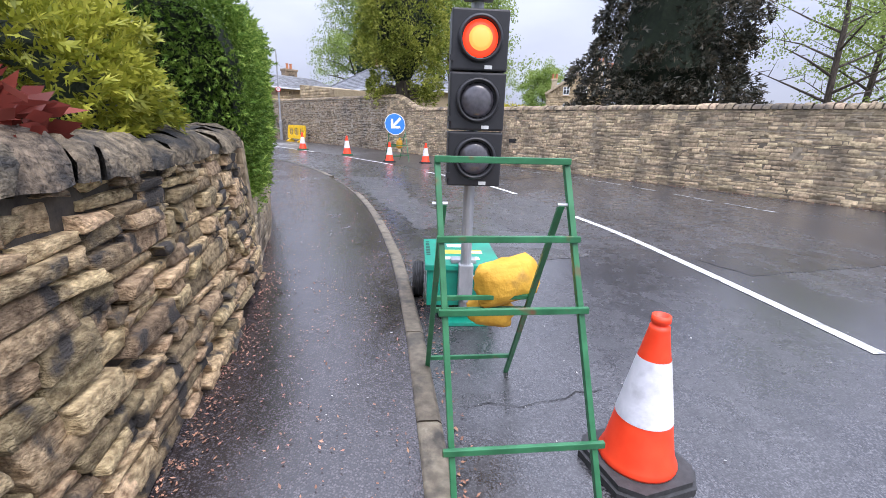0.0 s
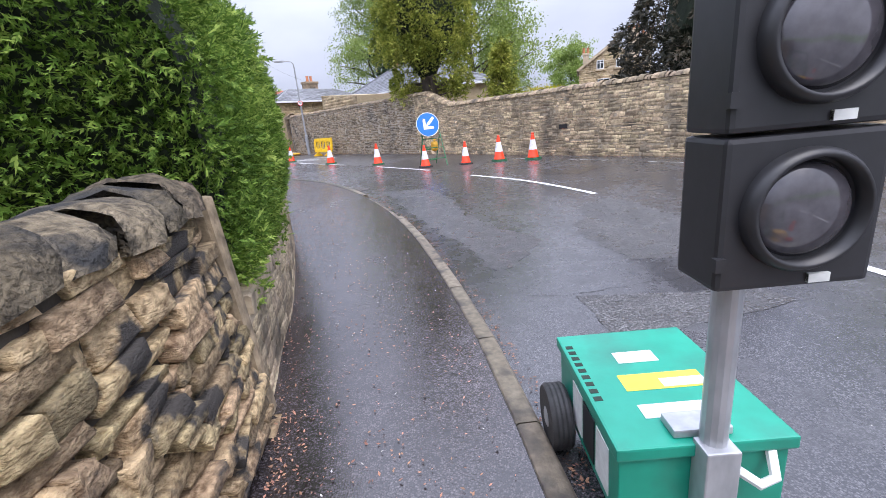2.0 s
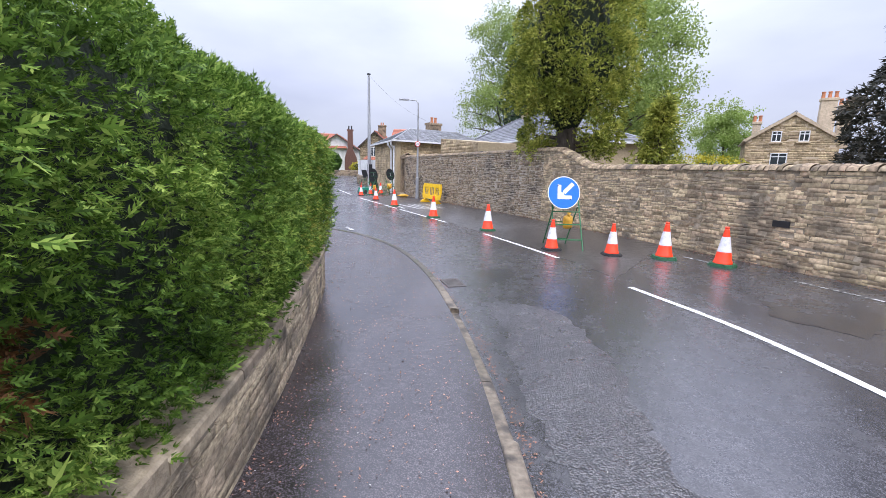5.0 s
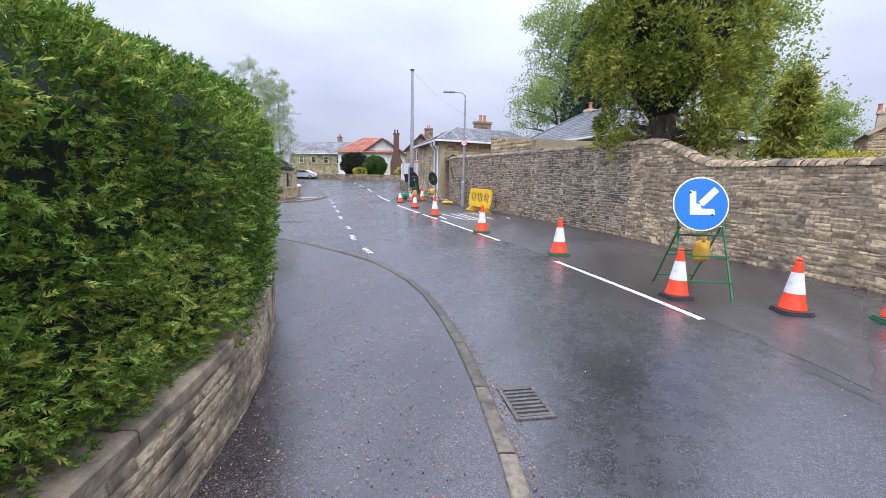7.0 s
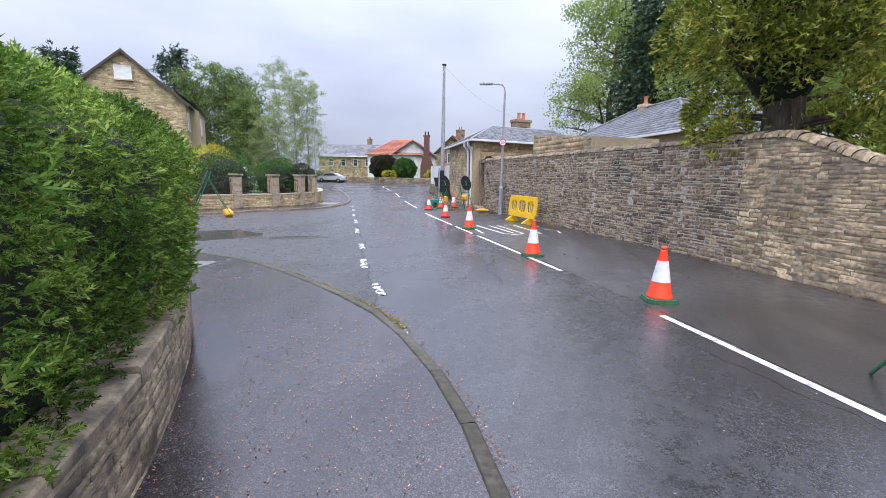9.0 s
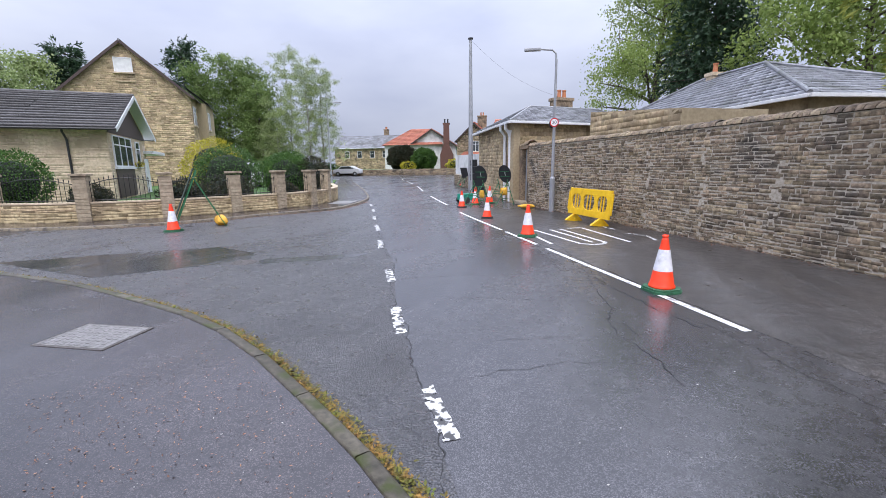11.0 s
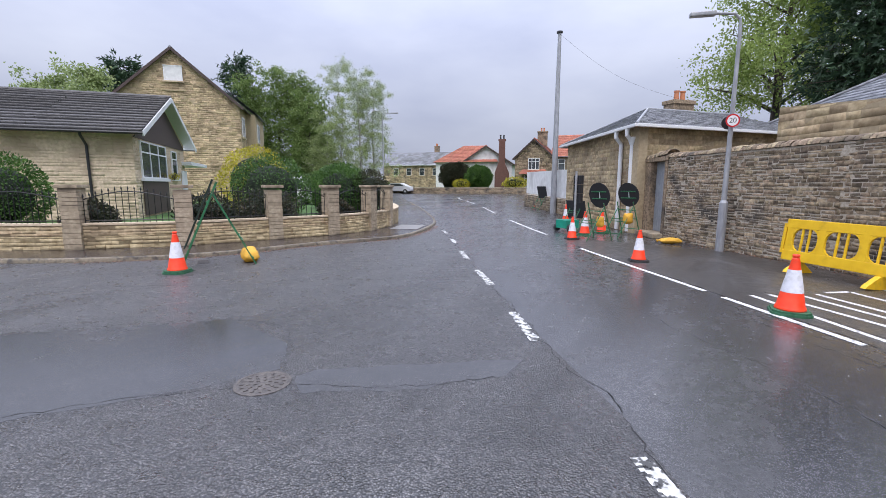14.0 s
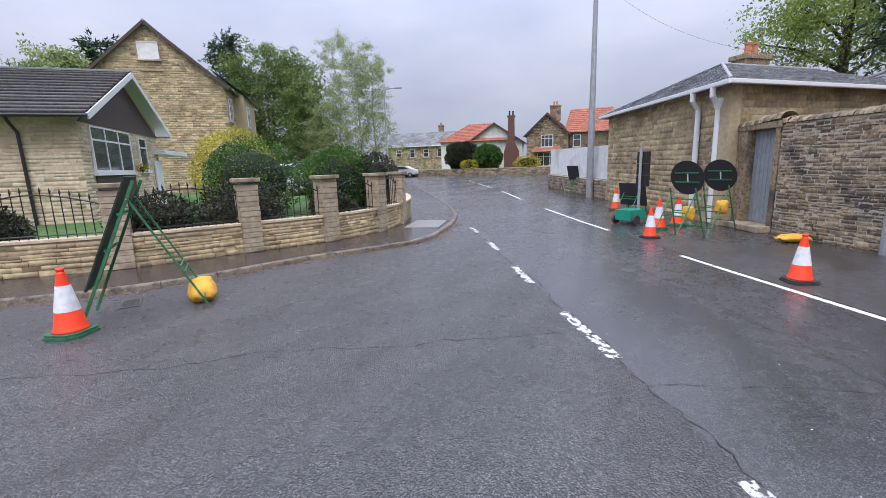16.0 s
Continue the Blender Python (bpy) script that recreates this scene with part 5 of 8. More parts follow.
# ---- rubble wall beside the path ----
def rubble_wall():
    w = thing("wall_left", Matrix(), "old dry-laid rubble gritstone wall with blackened rounded coping", "wall", kind="structure")

    def top(s):
        return 1.21 + 0.02 * math.sin(s * 0.8)

    band("wall_core", STONE_WALL, 0, STONE_WALL.length, -0.14, -0.55, 0, 1.0, M_JOINT, parent=w, zf=top)
    rng = random.Random(77)
    s0, made = STONE_WALL.near(1.2), 0
    jv, jq = [], []
    bays, e = [], s0
    while e < STONE_WALL.length - 0.02:
        w_ = rng.uniform(0.35, 0.8)
        bays.append((e, min(e + w_, STONE_WALL.length)))
        e += w_
    us, vs = (0, 0.035, 0.34, 0.68, 0.965, 1), (0, 0.08, 0.5, 0.92, 1)
    nu, nv = len(us), len(vs)
    for e0, e1 in bays:
        z = 0.05
        while z < 1.19:
            c = rng.uniform(0.030, 0.072) + 0.035 * rng.random() * (z > 0.45)
            s = e0 + rng.uniform(-0.07, 0.07) * (e0 > s0)
            hi = e1 + rng.uniform(-0.07, 0.07) * (e1 < STONE_WALL.length)
            while s < hi - 0.03:
                ln = rng.uniform(0.09, 0.40)
                a, b = s + 0.005, min(s + ln, hi) - 0.005
                s += ln
                if b - a < 0.04:
                    continue
                z0, z1 = z + rng.uniform(-0.008, 0.008), min(z + c, top(a) + 0.02) - 0.007 + rng.uniform(-0.012, 0.004)
                if z1 - z0 < 0.025:
                    continue
                pr = rng.uniform(-0.028, 0.026)
                js = [rng.uniform(-0.022, 0.022) for _ in range(4)]
                jz = [rng.uniform(-0.014, 0.014) for _ in range(4)]
                slope_u, slope_v = rng.uniform(-0.012, 0.012), rng.uniform(-0.010, 0.010)
                v = []
                for j in range(nv):
                    for i in range(nu):
                        fu, fv = us[i], vs[j]
                        wts = ((1 - fu) * (1 - fv), fu * (1 - fv), (1 - fu) * fv, fu * fv)
                        zz = z0 + (z1 - z0) * fv + sum(w_ * q_ for w_, q_ in zip(wts, jz)) + rng.uniform(-0.003, 0.003)
                        ss = a + (b - a) * fu + sum(w_ * q_ for w_, q_ in zip(wts, js)) + rng.uniform(-0.004, 0.004)
                        lift = pr + slope_u * (fu - 0.5) * 2 + slope_v * (fv - 0.5) * 2 + rng.uniform(-0.005, 0.005)
                        if i in (0, nu - 1) or j in (0, nv - 1):
                            lift -= 0.006
                        x, y = STONE_WALL.at(min(ss, STONE_WALL.length), lift - 0.10 * (zz - 0.05))
                        v.append((x, y, zz))
                q = [(j * nu + i, j * nu + i + 1, (j + 1) * nu + i + 1, (j + 1) * nu + i) for j in range(nv - 1) for i in range(nu - 1)]
                k = len(v)
                ring = [i for i in range(nu)] + [j * nu + nu - 1 for j in range(1, nv)] + [(nv - 1) * nu + i for i in range(nu - 2, -1, -1)] + [j * nu for j in range(nv - 2, 0, -1)]
                for i in ring:
                    p = Vector(v[i])
                    v.append((p.x - 0.12, p.y, p.z))
                q += [(ring[i], k + i, k + (i + 1) % len(ring), ring[(i + 1) % len(ring)]) for i in range(len(ring))]
                if made < 300 and (a + b) / 2 > STONE_WALL.near(3.9):
                    raw("stone", v, q, M_RUBBLE, w)
                    made += 1
                else:
                    k = len(jv)
                    jv += v
                    jq += [tuple(i + k for i in f) for f in q]
            z += c
    if jv:
        raw("far_stones", jv, jq, M_RUBBLE_J, w)["kind"] = "stuff"
    # coping of rounded stones on edge, each leaning on the next
    s = s0 - 0.1
    while s < STONE_WALL.length - 0.05:
        ln = rng.uniform(0.11, 0.26)
        a, b = s + 0.004, min(s + ln, STONE_WALL.length) - 0.004
        s += ln
        h, sd, n = rng.uniform(0.12, 0.175), rng.uniform(0, 90), 10
        tilt, fwd = rng.uniform(0.07, 0.15), rng.uniform(-0.015, 0.03)
        v = []
        for e, shrink in ((0.0, 0.93), (0.10, 1.0), (0.5, 1.02), (0.90, 1.0), (1.0, 0.93)):
            for k in range(n):
                t = math.pi * k / (n - 1)
                bulge = math.copysign(abs(math.cos(t)) ** 0.95, math.cos(t))
                o = -0.33 + fwd + bulge * 0.235 * shrink + noise.noise(Vector((sd, t * 2.5, e * 3))) * 0.03 + rng.uniform(-0.006, 0.006)
                x, y = STONE_WALL.at(min(a + (b - a) * e + tilt * math.sin(t), STONE_WALL.length + 0.03), o)
                v.append((x, y, top(a) - 0.02 + math.sin(t) ** 0.8 * h * shrink + noise.noise(Vector((sd + e * 2, t * 3, 0))) * 0.025 + rng.uniform(-0.005, 0.005)))
        q = [(r * n + k, r * n + k + 1, (r + 1) * n + k + 1, (r + 1) * n + k) for r in range(4) for k in range(n - 1)]
        for o in (0, 4 * n):
            q += [(o + k, o + k + 1, o + n - 2 - k, o + n - 1 - k) for k in range(n // 2 - 1)]
        raw("coping_stone", v, q, M_COPE_DARK, w)
    # upright slab that ends the wall
    x, y = STONE_WALL.at(STONE_WALL.length)
    bm = boxed(-0.30, -0.01, 0.0, 0.11, 0.0, 1.20, 0.025)
    for v in bm.verts:
        v.co += Vector((noise.noise(v.co * 3) * 0.02 - 0.06 * v.co.z, noise.noise(v.co * 4 + Vector((5, 0, 0))) * 0.02, 0))
    bmesh.ops.transform(bm, matrix=pose(x, y, 0.02, 0, 0, 8), verts=bm.verts)
    tagged(finish("gatepost", bm, M_WALL_D), "upright weathered stone slab at the end of the wall", "gatepost")


# ---- low wall under the hedge ----
def low_wall():
    w = thing("wall_hedge", Matrix(), "low coursed sandstone wall with flat coping under the hedge", "wall", kind="structure")
    s1 = HEDGE_WALL.near(18.6) + 3
    band("wall_core", HEDGE_WALL, 0, s1, -0.004, -0.26, 0.0, 0.60, M_MORTAR_OLD, parent=w)
    s, k, lips = 0.03, 0, []
    rng = random.Random(4)
    while s < s1 - 0.2:
        ln = rng.uniform(0.75, 1.05)
        zt = 0.665 + (0.0 if k % 3 else 0.035)
        bm = bmesh.new()
        pts = []
        for e in (s + 0.006, s + ln * 0.5, s + ln - 0.006):
            pts.append((HEDGE_WALL.at(e, 0.016), HEDGE_WALL.at(e, -0.28)))
        rows = [[bm.verts.new((*o, 0.60)), bm.verts.new((*o, zt - 0.012)), bm.verts.new((o[0] * 0.96 + i[0] * 0.04, o[1] * 0.96 + i[1] * 0.04, zt)), bm.verts.new((*i, zt)), bm.verts.new((*i, 0.60))] for o, i in pts]
        for a, b in zip(rows, rows[1:]):
            for j in range(5):
                bm.faces.new((a[j], a[(j + 1) % 5], b[(j + 1) % 5], b[j]))
        bm.faces.new(rows[0])
        bm.faces.new(rows[-1])
        part("coping_slab", bm, M_COPING, w)
        s += ln
        k += 1
    coursed("stones", w, HEDGE_WALL, 0.02, s1, lambda s: 0.60, 1, M_LOW_WALL, M_LOW_WALL, 8, (0.05, 0.095), (0.12, 0.36), 0.007, 0.003, 0.003, zbase=0.06, rag=0.008, singles=(0, HEDGE_WALL.near(17.5)), limit=300)


rubble_wall()
low_wall()


# ---- kerbs ----
def kerbs(line, s0, s1, name, drop=None, width=0.115, side=1, mossy=None):
    """Kerb stones, each its own, on the road's side of a line."""
    k = thing(name, Matrix(), "row of worn gritstone kerb stones", "kerb", kind="structure")
    rng = random.Random(9)
    s = s0
    while s < s1:
        ln = rng.uniform(0.75, 1.0)
        h = 0.088
        if drop and drop[0] < s + ln / 2 < drop[1]:
            h = 0.03
        a, b = s + 0.005, min(s + ln, s1) - 0.005
        v = []
        for e in (a, b):
            for o, z in ((0.0, -0.03), (0.0, h), (0.012, h + 0.006), (width - 0.02, h + 0.002), (width, h - 0.016), (width + 0.006, -0.03)):
                x, y = line.at(e, side * o)
                v.append((x, y, z + rise(y) + rng.uniform(-0.002, 0.002)))
        q = [(i, i + 1, 7 + i, 6 + i) for i in range(5)] + [(0, 1, 4, 5), (1, 2, 3, 4), (6, 7, 10, 11), (7, 8, 9, 10)]
        raw("kerb_stone", v, q, M_KERB if mossy is None or s < mossy else M_KERB_MOSSY, k)
        s += ln
    return k


kerbs(KERB, KERB.near(0.5), KERB.near(21.4) + 9, "kerb", (KERB.near(11.2), KERB.near(14.0)), mossy=KERB.near(15.4))

# bungalow side: kerb line, footpath, lawn
FAR_KERB = Line([(-60, 22.5), (-40, 22.8), (-26, 23.6), (-21.5, 25.2), (-19.2, 27.0), (-18.3, 28.6), (-17.9, 30.2), (-17.2, 31.8), (-16.75, 33.0), (-16.95, 34.4), (-17.9, 37.1), (-19.4, 39.7), (-23.5, 45.2), (-28.6, 51.6), (-38, 64), (-55, 88)])
FRONT_WALL = Line([(-60, 23.9), (-40, 24.0), (-27.5, 24.6), (-23.6, 25.4), (-21.75, 26.5), (-20.15, 28.3), (-19.2, 30.4), (-18.55, 32.1), (-18.4, 33.9), (-19.0, 36.0), (-20.4, 38.3), (-22.5, 40.6)])
kerbs(FAR_KERB, FAR_KERB.near(23.2), FAR_KERB.near(52), "kerb_opposite")
bm = bmesh.new()
INNER = Line([FRONT_WALL.at(s, -0.1) for s in np.arange(0, FRONT_WALL.length, 2)] + [(-24, 42.5), (-31, 52), (-41, 66), (-58, 90)])
rows = []
for f_ in np.linspace(0, 1, 120):
    o, i = FAR_KERB.at(FAR_KERB.length * f_), INNER.at(INNER.length * f_)
    rows.append([bm.verts.new((*o, -0.02 + rise(o[1]))), bm.verts.new((*o, 0.08 + rise(o[1]))), bm.verts.new((*i, 0.10 + rise(i[1])))])
for a, b in zip(rows, rows[1:]):
    for k in range(2):
        bm.faces.new((a[k], a[k + 1], b[k + 1], b[k]))
tagged(finish("pavement_opposite", bm, M_PATH), "wet dark asphalt footpath round the corner", "pavement", kind="structure")


def lawn(name, pts, z, material, label):
    bm = bmesh.new()
    prism(bm, pts, -0.02, z)
    return tagged(finish(name, bm, material), label, "ground", kind="structure")


lawn("garden_bungalow", [FRONT_WALL.at(s, -0.2) for s in np.arange(0, FRONT_WALL.length, 0.5)] + [(-24.4, 42.7), (-31.5, 52.2), (-37.2, 60), (-75, 60), (-75, 24)], 0.32, M_GRASS, "mown green lawn of the bungalow")
lawn("garden_right", [RIGHT_WALL.at(s, 0.35) for s in np.arange(0, RIGHT_WALL.length, 0.8)] + [(-8.6, 38.2), (-4, 47), (-12, 52), (-8, 70), (60, 70), (60, -2)], 0.12, M_EARTH, "earth and rough grass behind the wall")
lawn("garden_hedge", [STONE_WALL.at(s, -0.5) for s in np.arange(0, STONE_WALL.length, 0.6)] + [HEDGE_WALL.at(s, -0.25) for s in np.arange(0.3, HEDGE_WALL.near(17.4) + 15, 0.6)] + [(-30, 0), (-10, -9)], 0.6, M_EARTH, "earth behind the garden walls")


def garden_front():
    """Low buff wall with pillars and iron railings round the bungalow's corner."""
    w = thing("wall_garden", Matrix(), "low buff coursed stone garden wall with pillars", "wall", kind="structure")
    s0 = 8.0
    top = 0.74
    band("wall_core", FRONT_WALL, s0, FRONT_WALL.length, -0.02, -0.22, 0, top - 0.05, M_BUFF_WALL, parent=w)
    band("wall_cap", FRONT_WALL, s0, FRONT_WALL.length, 0.02, -0.25, top - 0.046, top, M_PALE, parent=w)
    near = FRONT_WALL.near(25.0)
    coursed("stones", w, FRONT_WALL, s0, FRONT_WALL.length, lambda s: top - 0.05, 1, M_BUFF, M_BUFF, 15, (0.045, 0.10), (0.14, 0.45), 0.006, 0.004, 0.002, zbase=0.1, rag=0.004, singles=(near, 1e9), limit=260)
    spots = [FRONT_WALL.near(26.5) - 3.0 * k for k in (3, 2, 1)] + [FRONT_WALL.near(y) for y in (26.5, 28.3, 30.4, 32.1, 33.9)] + [FRONT_WALL.near(33.9) + 1.6]
    for s in spots:
        x, y = FRONT_WALL.at(s, -0.12)
        xa, ya = FRONT_WALL.at(s + 0.1, -0.12)
        m = pose(x, y, 0, 0, 0, math.degrees(math.atan2(ya - y, xa - x)))
        p = thing("gate_pillar", m, "square buff stone pillar with flat cap on the garden wall", "pillar", "garden wall pillars")
        rng = random.Random(int(s * 10))
        bm = bmesh.new()
        z = 0.0
        while z < 1.55:
            c = rng.uniform(0.09, 0.14)
            o = rng.uniform(-0.006, 0.006)
            box(bm, -0.2 + o, 0.2 + o, -0.2, 0.2, z, min(z + c - 0.008, 1.6), 0.008)
            z += c
        part("shaft", bm, M_PILLAR, p)
        part("cap", boxed(-0.25, 0.25, -0.25, 0.25, 1.6, 1.68, 0.015), M_PILLAR, p)
    for i, (a, b) in enumerate(zip(spots, spots[1:])):
        f = thing("railing", Matrix(), "black wrought-iron railing panel with spear tops, bowed upward", "railing", "garden railings")
        a, b = a + 0.22, b - 0.22
        n = max(3, int((b - a) / 0.14))
        bm = bmesh.new()
        pts_t, pts_b = [], []
        for k in range(13):
            s = a + (b - a) * k / 12
            x, y = FRONT_WALL.at(s, -0.12)
            bow = math.sin(math.pi * k / 12)
            pts_t.append((x, y, 1.32 + 0.20 * bow))
            pts_b.append((x, y, top + 0.06))
        tube(bm, pts_t, 0.014, 5)
        part("top_rail", bm, M_BLACK_IRON, f)
        bm = bmesh.new()
        tube(bm, pts_b, 0.014, 5)
        part("bottom_rail", bm, M_BLACK_IRON, f)
        for k in range(n + 1):
            s = a + (b - a) * k / n
            x, y = FRONT_WALL.at(s, -0.12)
            zt = 1.32 + 0.20 * math.sin(math.pi * k / n)
            bm = bmesh.new()
            tube(bm, [(x, y, top), (x, y, zt + 0.05)], 0.009, 5)
            lathe(bm, [(0.008, zt + 0.04), (0.022, zt + 0.07), (0.002, zt + 0.14)], 5, pose(x, y, 0))
            part("bar", bm, M_BLACK_IRON, f)


garden_front()


# ---- houses ----
def gable_house(name, m, W, D, eave, top, wall_m, roof_m, label, stone=None, seed=0, over=0.35, rows=16, cols=26, chim=None, skin_front=True, barge=None, course=(0.13, 0.2), lap=0.025, gutter_m=None):
    """A house whose gable front is the plane y = 0 of m, its outside towards -y; the ridge runs along +y."""
    h = thing(name, m, label, "house")
    bm = bmesh.new()
    f = [(-W / 2, eave), (0, top), (W / 2, eave), (W / 2, 0), (-W / 2, 0)]
    a = [bm.verts.new((x, 0, z)) for x, z in f]
    b = [bm.verts.new((x, D, z)) for x, z in f]
    bm.faces.new(a)
    bm.faces.new(b)
    for i in range(5):
        if i not in (0, 1):
            bm.faces.new((a[i], a[(i + 1) % 5], b[(i + 1) % 5], b[i]))
    part("wall", bm, wall_m, h)
    if stone:
        ln = Line([(-W / 2, 0), (W / 2, 0)])
        coursed("coursed_stone", h, ln, 0, W, lambda s: eave + (top - eave) * (1 - abs(s - W / 2) / (W / 2)) - 0.1, 1, stone, stone, seed, course, (0.2, 0.6), proud=0.004, inset=0.002, gap=0.009)
        for xs, sd in ((W / 2, 1), (-W / 2, -1)):
            l2 = Line([(xs, 0), (xs, D)]) if sd > 0 else Line([(xs, D), (xs, 0)])
            coursed("coursed_stone", h, l2, 0, D, lambda s: eave - 0.05, 1, stone, stone, seed + 5, course, (0.2, 0.6), proud=0.004, inset=0.002, gap=0.009)
    k = (top - eave) / (W / 2)
    drop = over * k
    t = 0.06
    for sx in (-1, 1):
        slope_roof("roof", h, ((sx * (W / 2 + over), -over, eave - drop + t), (sx * (W / 2 + over), D + over, eave - drop + t), (0, D + over, top + t), (0, -over, top + t)), roof_m, rows, cols, lap, seed)
        bm = bmesh.new()
        beam(bm, (sx * (W / 2 + over), -over, eave - drop - 0.03), (0.0, -over, top - 0.03), 0.05, 0.2)
        part("bargeboard", bm, barge or M_WHITE, h)
        bm = bmesh.new()
        tube(bm, [(sx * (W / 2 + over + 0.04), -over, eave - drop), (sx * (W / 2 + over + 0.04), D + over, eave - drop)], 0.06, 8)
        part("gutter", bm, gutter_m or barge or M_WHITE, h)
        bm = bmesh.new()
        v = [bm.verts.new(p) for p in ((sx * (W / 2 + over), -over, eave - drop - 0.02), (sx * (W / 2 + over), D + over, eave - drop - 0.02), (0, D + over, top - 0.02), (0, -over, top - 0.02))]
        bm.faces.new(v)
        part("soffit", bm, barge or M_WHITE, h)
    bm = bmesh.new()
    tube(bm, [(0, -over, top + 0.07), (0, D + over, top + 0.07)], 0.09, 8)
    part("ridge", bm, roof_m, h)
    return h


# bungalow with brown gable
ang = math.degrees(math.atan2(37.46 - 30.84, -34.63 + 27.45))
bung = gable_house("bungalow", pose(-31.05, 33.77, 0.0, 0, 0, ang), 8.0, 14, 3.92, 5.74, M_PALE, M_TILE_DARK, "buff stone bungalow with dark tiled roof and brown boarded gable", M_PALE, 81, 0.55, 14, 2, lap=0.05, gutter_m=M_BLACK, course=(0.09, 0.15))


def bungalow_details():
    bm = bmesh.new()
    v = [bm.verts.new(p) for p in ((-3.98, -0.06, 3.56), (3.98, -0.06, 3.56), (0, -0.06, 5.6))]
    w = [bm.verts.new((p.co.x, -0.025, p.co.z)) for p in v]
    bm.faces.new(v)
    bm.faces.new(w)
    for i in range(3):
        bm.faces.new((v[i], v[(i + 1) % 3], w[(i + 1) % 3], w[i]))
    part("gable_boarding", bm, M_BROWN, bung, "dark brown boarded gable")
    part("apron", boxed(-3.3, 0.35, -0.05, -0.02, 0.4, 1.85), M_BROWN, bung)
    window(bung, pose(-1.48, -0.04, 1.95), 3.6, 1.55, (0.33, 0.66), 0.70, M_WHITE)
    window(bung, pose(1.75, -0.04, 2.0), 0.95, 1.4, (), 0.70, M_WHITE)
    part("front_door", boxed(3.1, 4.1, -0.08, -0.02, 0.35, 2.45, 0.01), M_WHITE, bung)
    bm = bmesh.new()
    tube(bm, [(-4.55, 1.5, 3.64), (-4.5, 1.5, 3.52), (-4.1, 1.5, 3.2), (-4.06, 1.5, 0.3)], 0.05, 8)
    part("downpipe", bm, M_BLACK, bung)
    part("porch_roof", boxed(3.4, 7.6, -0.5, 4.0, 2.75, 2.95, 0.02), M_WHITE, bung, "flat white garage canopy")
    part("garage", boxed(4.35, 7.4, 1.0, 8.0, 0.2, 2.74), M_PALE, bung)
    part("garage_door", boxed(4.7, 7.0, 0.93, 0.99, 0.25, 2.4), M_WHITE, bung)


bungalow_details()
sh = shrub("hanging_basket", 0, 0, 0, 0.2, 0.2, 0.15, L_YELLOW, 90, "hanging basket of yellow flowers on the bungalow", 240, 0.07)
sh.matrix_world = bung.matrix_world @ pose(0.45, -0.3, 1.95)


# ---- street furniture ----
def cone(base_mat, label):
    c = thing("traffic_cone", Matrix(), label, "traffic cone", "traffic cones")
    bm = bmesh.new()
    a = 0.225
    oct_ = [(a, -0.14), (a, 0.14), (0.14, a), (-0.14, a), (-a, 0.14), (-a, -0.14), (-0.14, -a), (0.14, -a)]
    prism(bm, oct_, 0.0, 0.035)
    prism(bm, [(x * 0.93, y * 0.93) for x, y in oct_], 0.035, 0.062)
    part("base", bm, base_mat, c)
    bm = bmesh.new()
    prof = [(0.175, 0.062), (0.178, 0.075), (0.170, 0.095), (0.158, 0.12), (0.044, 0.735), (0.043, 0.75), (0.034, 0.752), (0.034, 0.765), (0.042, 0.77), (0.040, 0.80), (0.030, 0.80), (0.026, 0.76)]
    lathe(bm, prof, 28)
    part("body", bm, M_ORANGE, c, smooth=True)
    bm = bmesh.new()
    r = lambda z: 0.158 + (0.044 - 0.158) * (z - 0.12) / (0.735 - 0.12) + 0.003
    lathe(bm, [(r(0.30), 0.30), (r(0.43) , 0.43), (r(0.60), 0.60)], 28, cap=False)
    part("sleeve", bm, M_SLEEVE, c, "white reflective sleeve", True)
    return c


cone_black = cone(M_RUBBER, "orange and white traffic cone on a black rubber base")
cone_black.matrix_world = pose(0.815, 4.43, 0, 0, 0, 12) @ Matrix.Scale(0.89, 4)
for x, y, rz in ((-0.36, 19.15, 30), (0.93, 18.9, 10), (-9.55, 32.25, 20), (-11.8, 35.6, 40)):
    copy_thing(cone_black, pose(x, y, 0, 0, 0, rz))
cone_green = cone(M_GREEN_RUBBER, "orange and white traffic cone on a green rubber base")
cone_green.matrix_world = pose(2.0, 18.85, 0, 0, 0, 5)
for x, y, rz in ((2.98, 18.4, 50), (-2.15, 21.95, 15), (-4.5, 24.8, 35), (-7.37, 28.9, 0), (-17.2, 26.4, 25), (-11.72, 37.1, 10), (-11.3, 37.9, 60), (-13.4, 41.3, 0), (-17.6, 50.3, 0)):
    copy_thing(cone_green, pose(x, y, rise(y), 0, 0, rz))


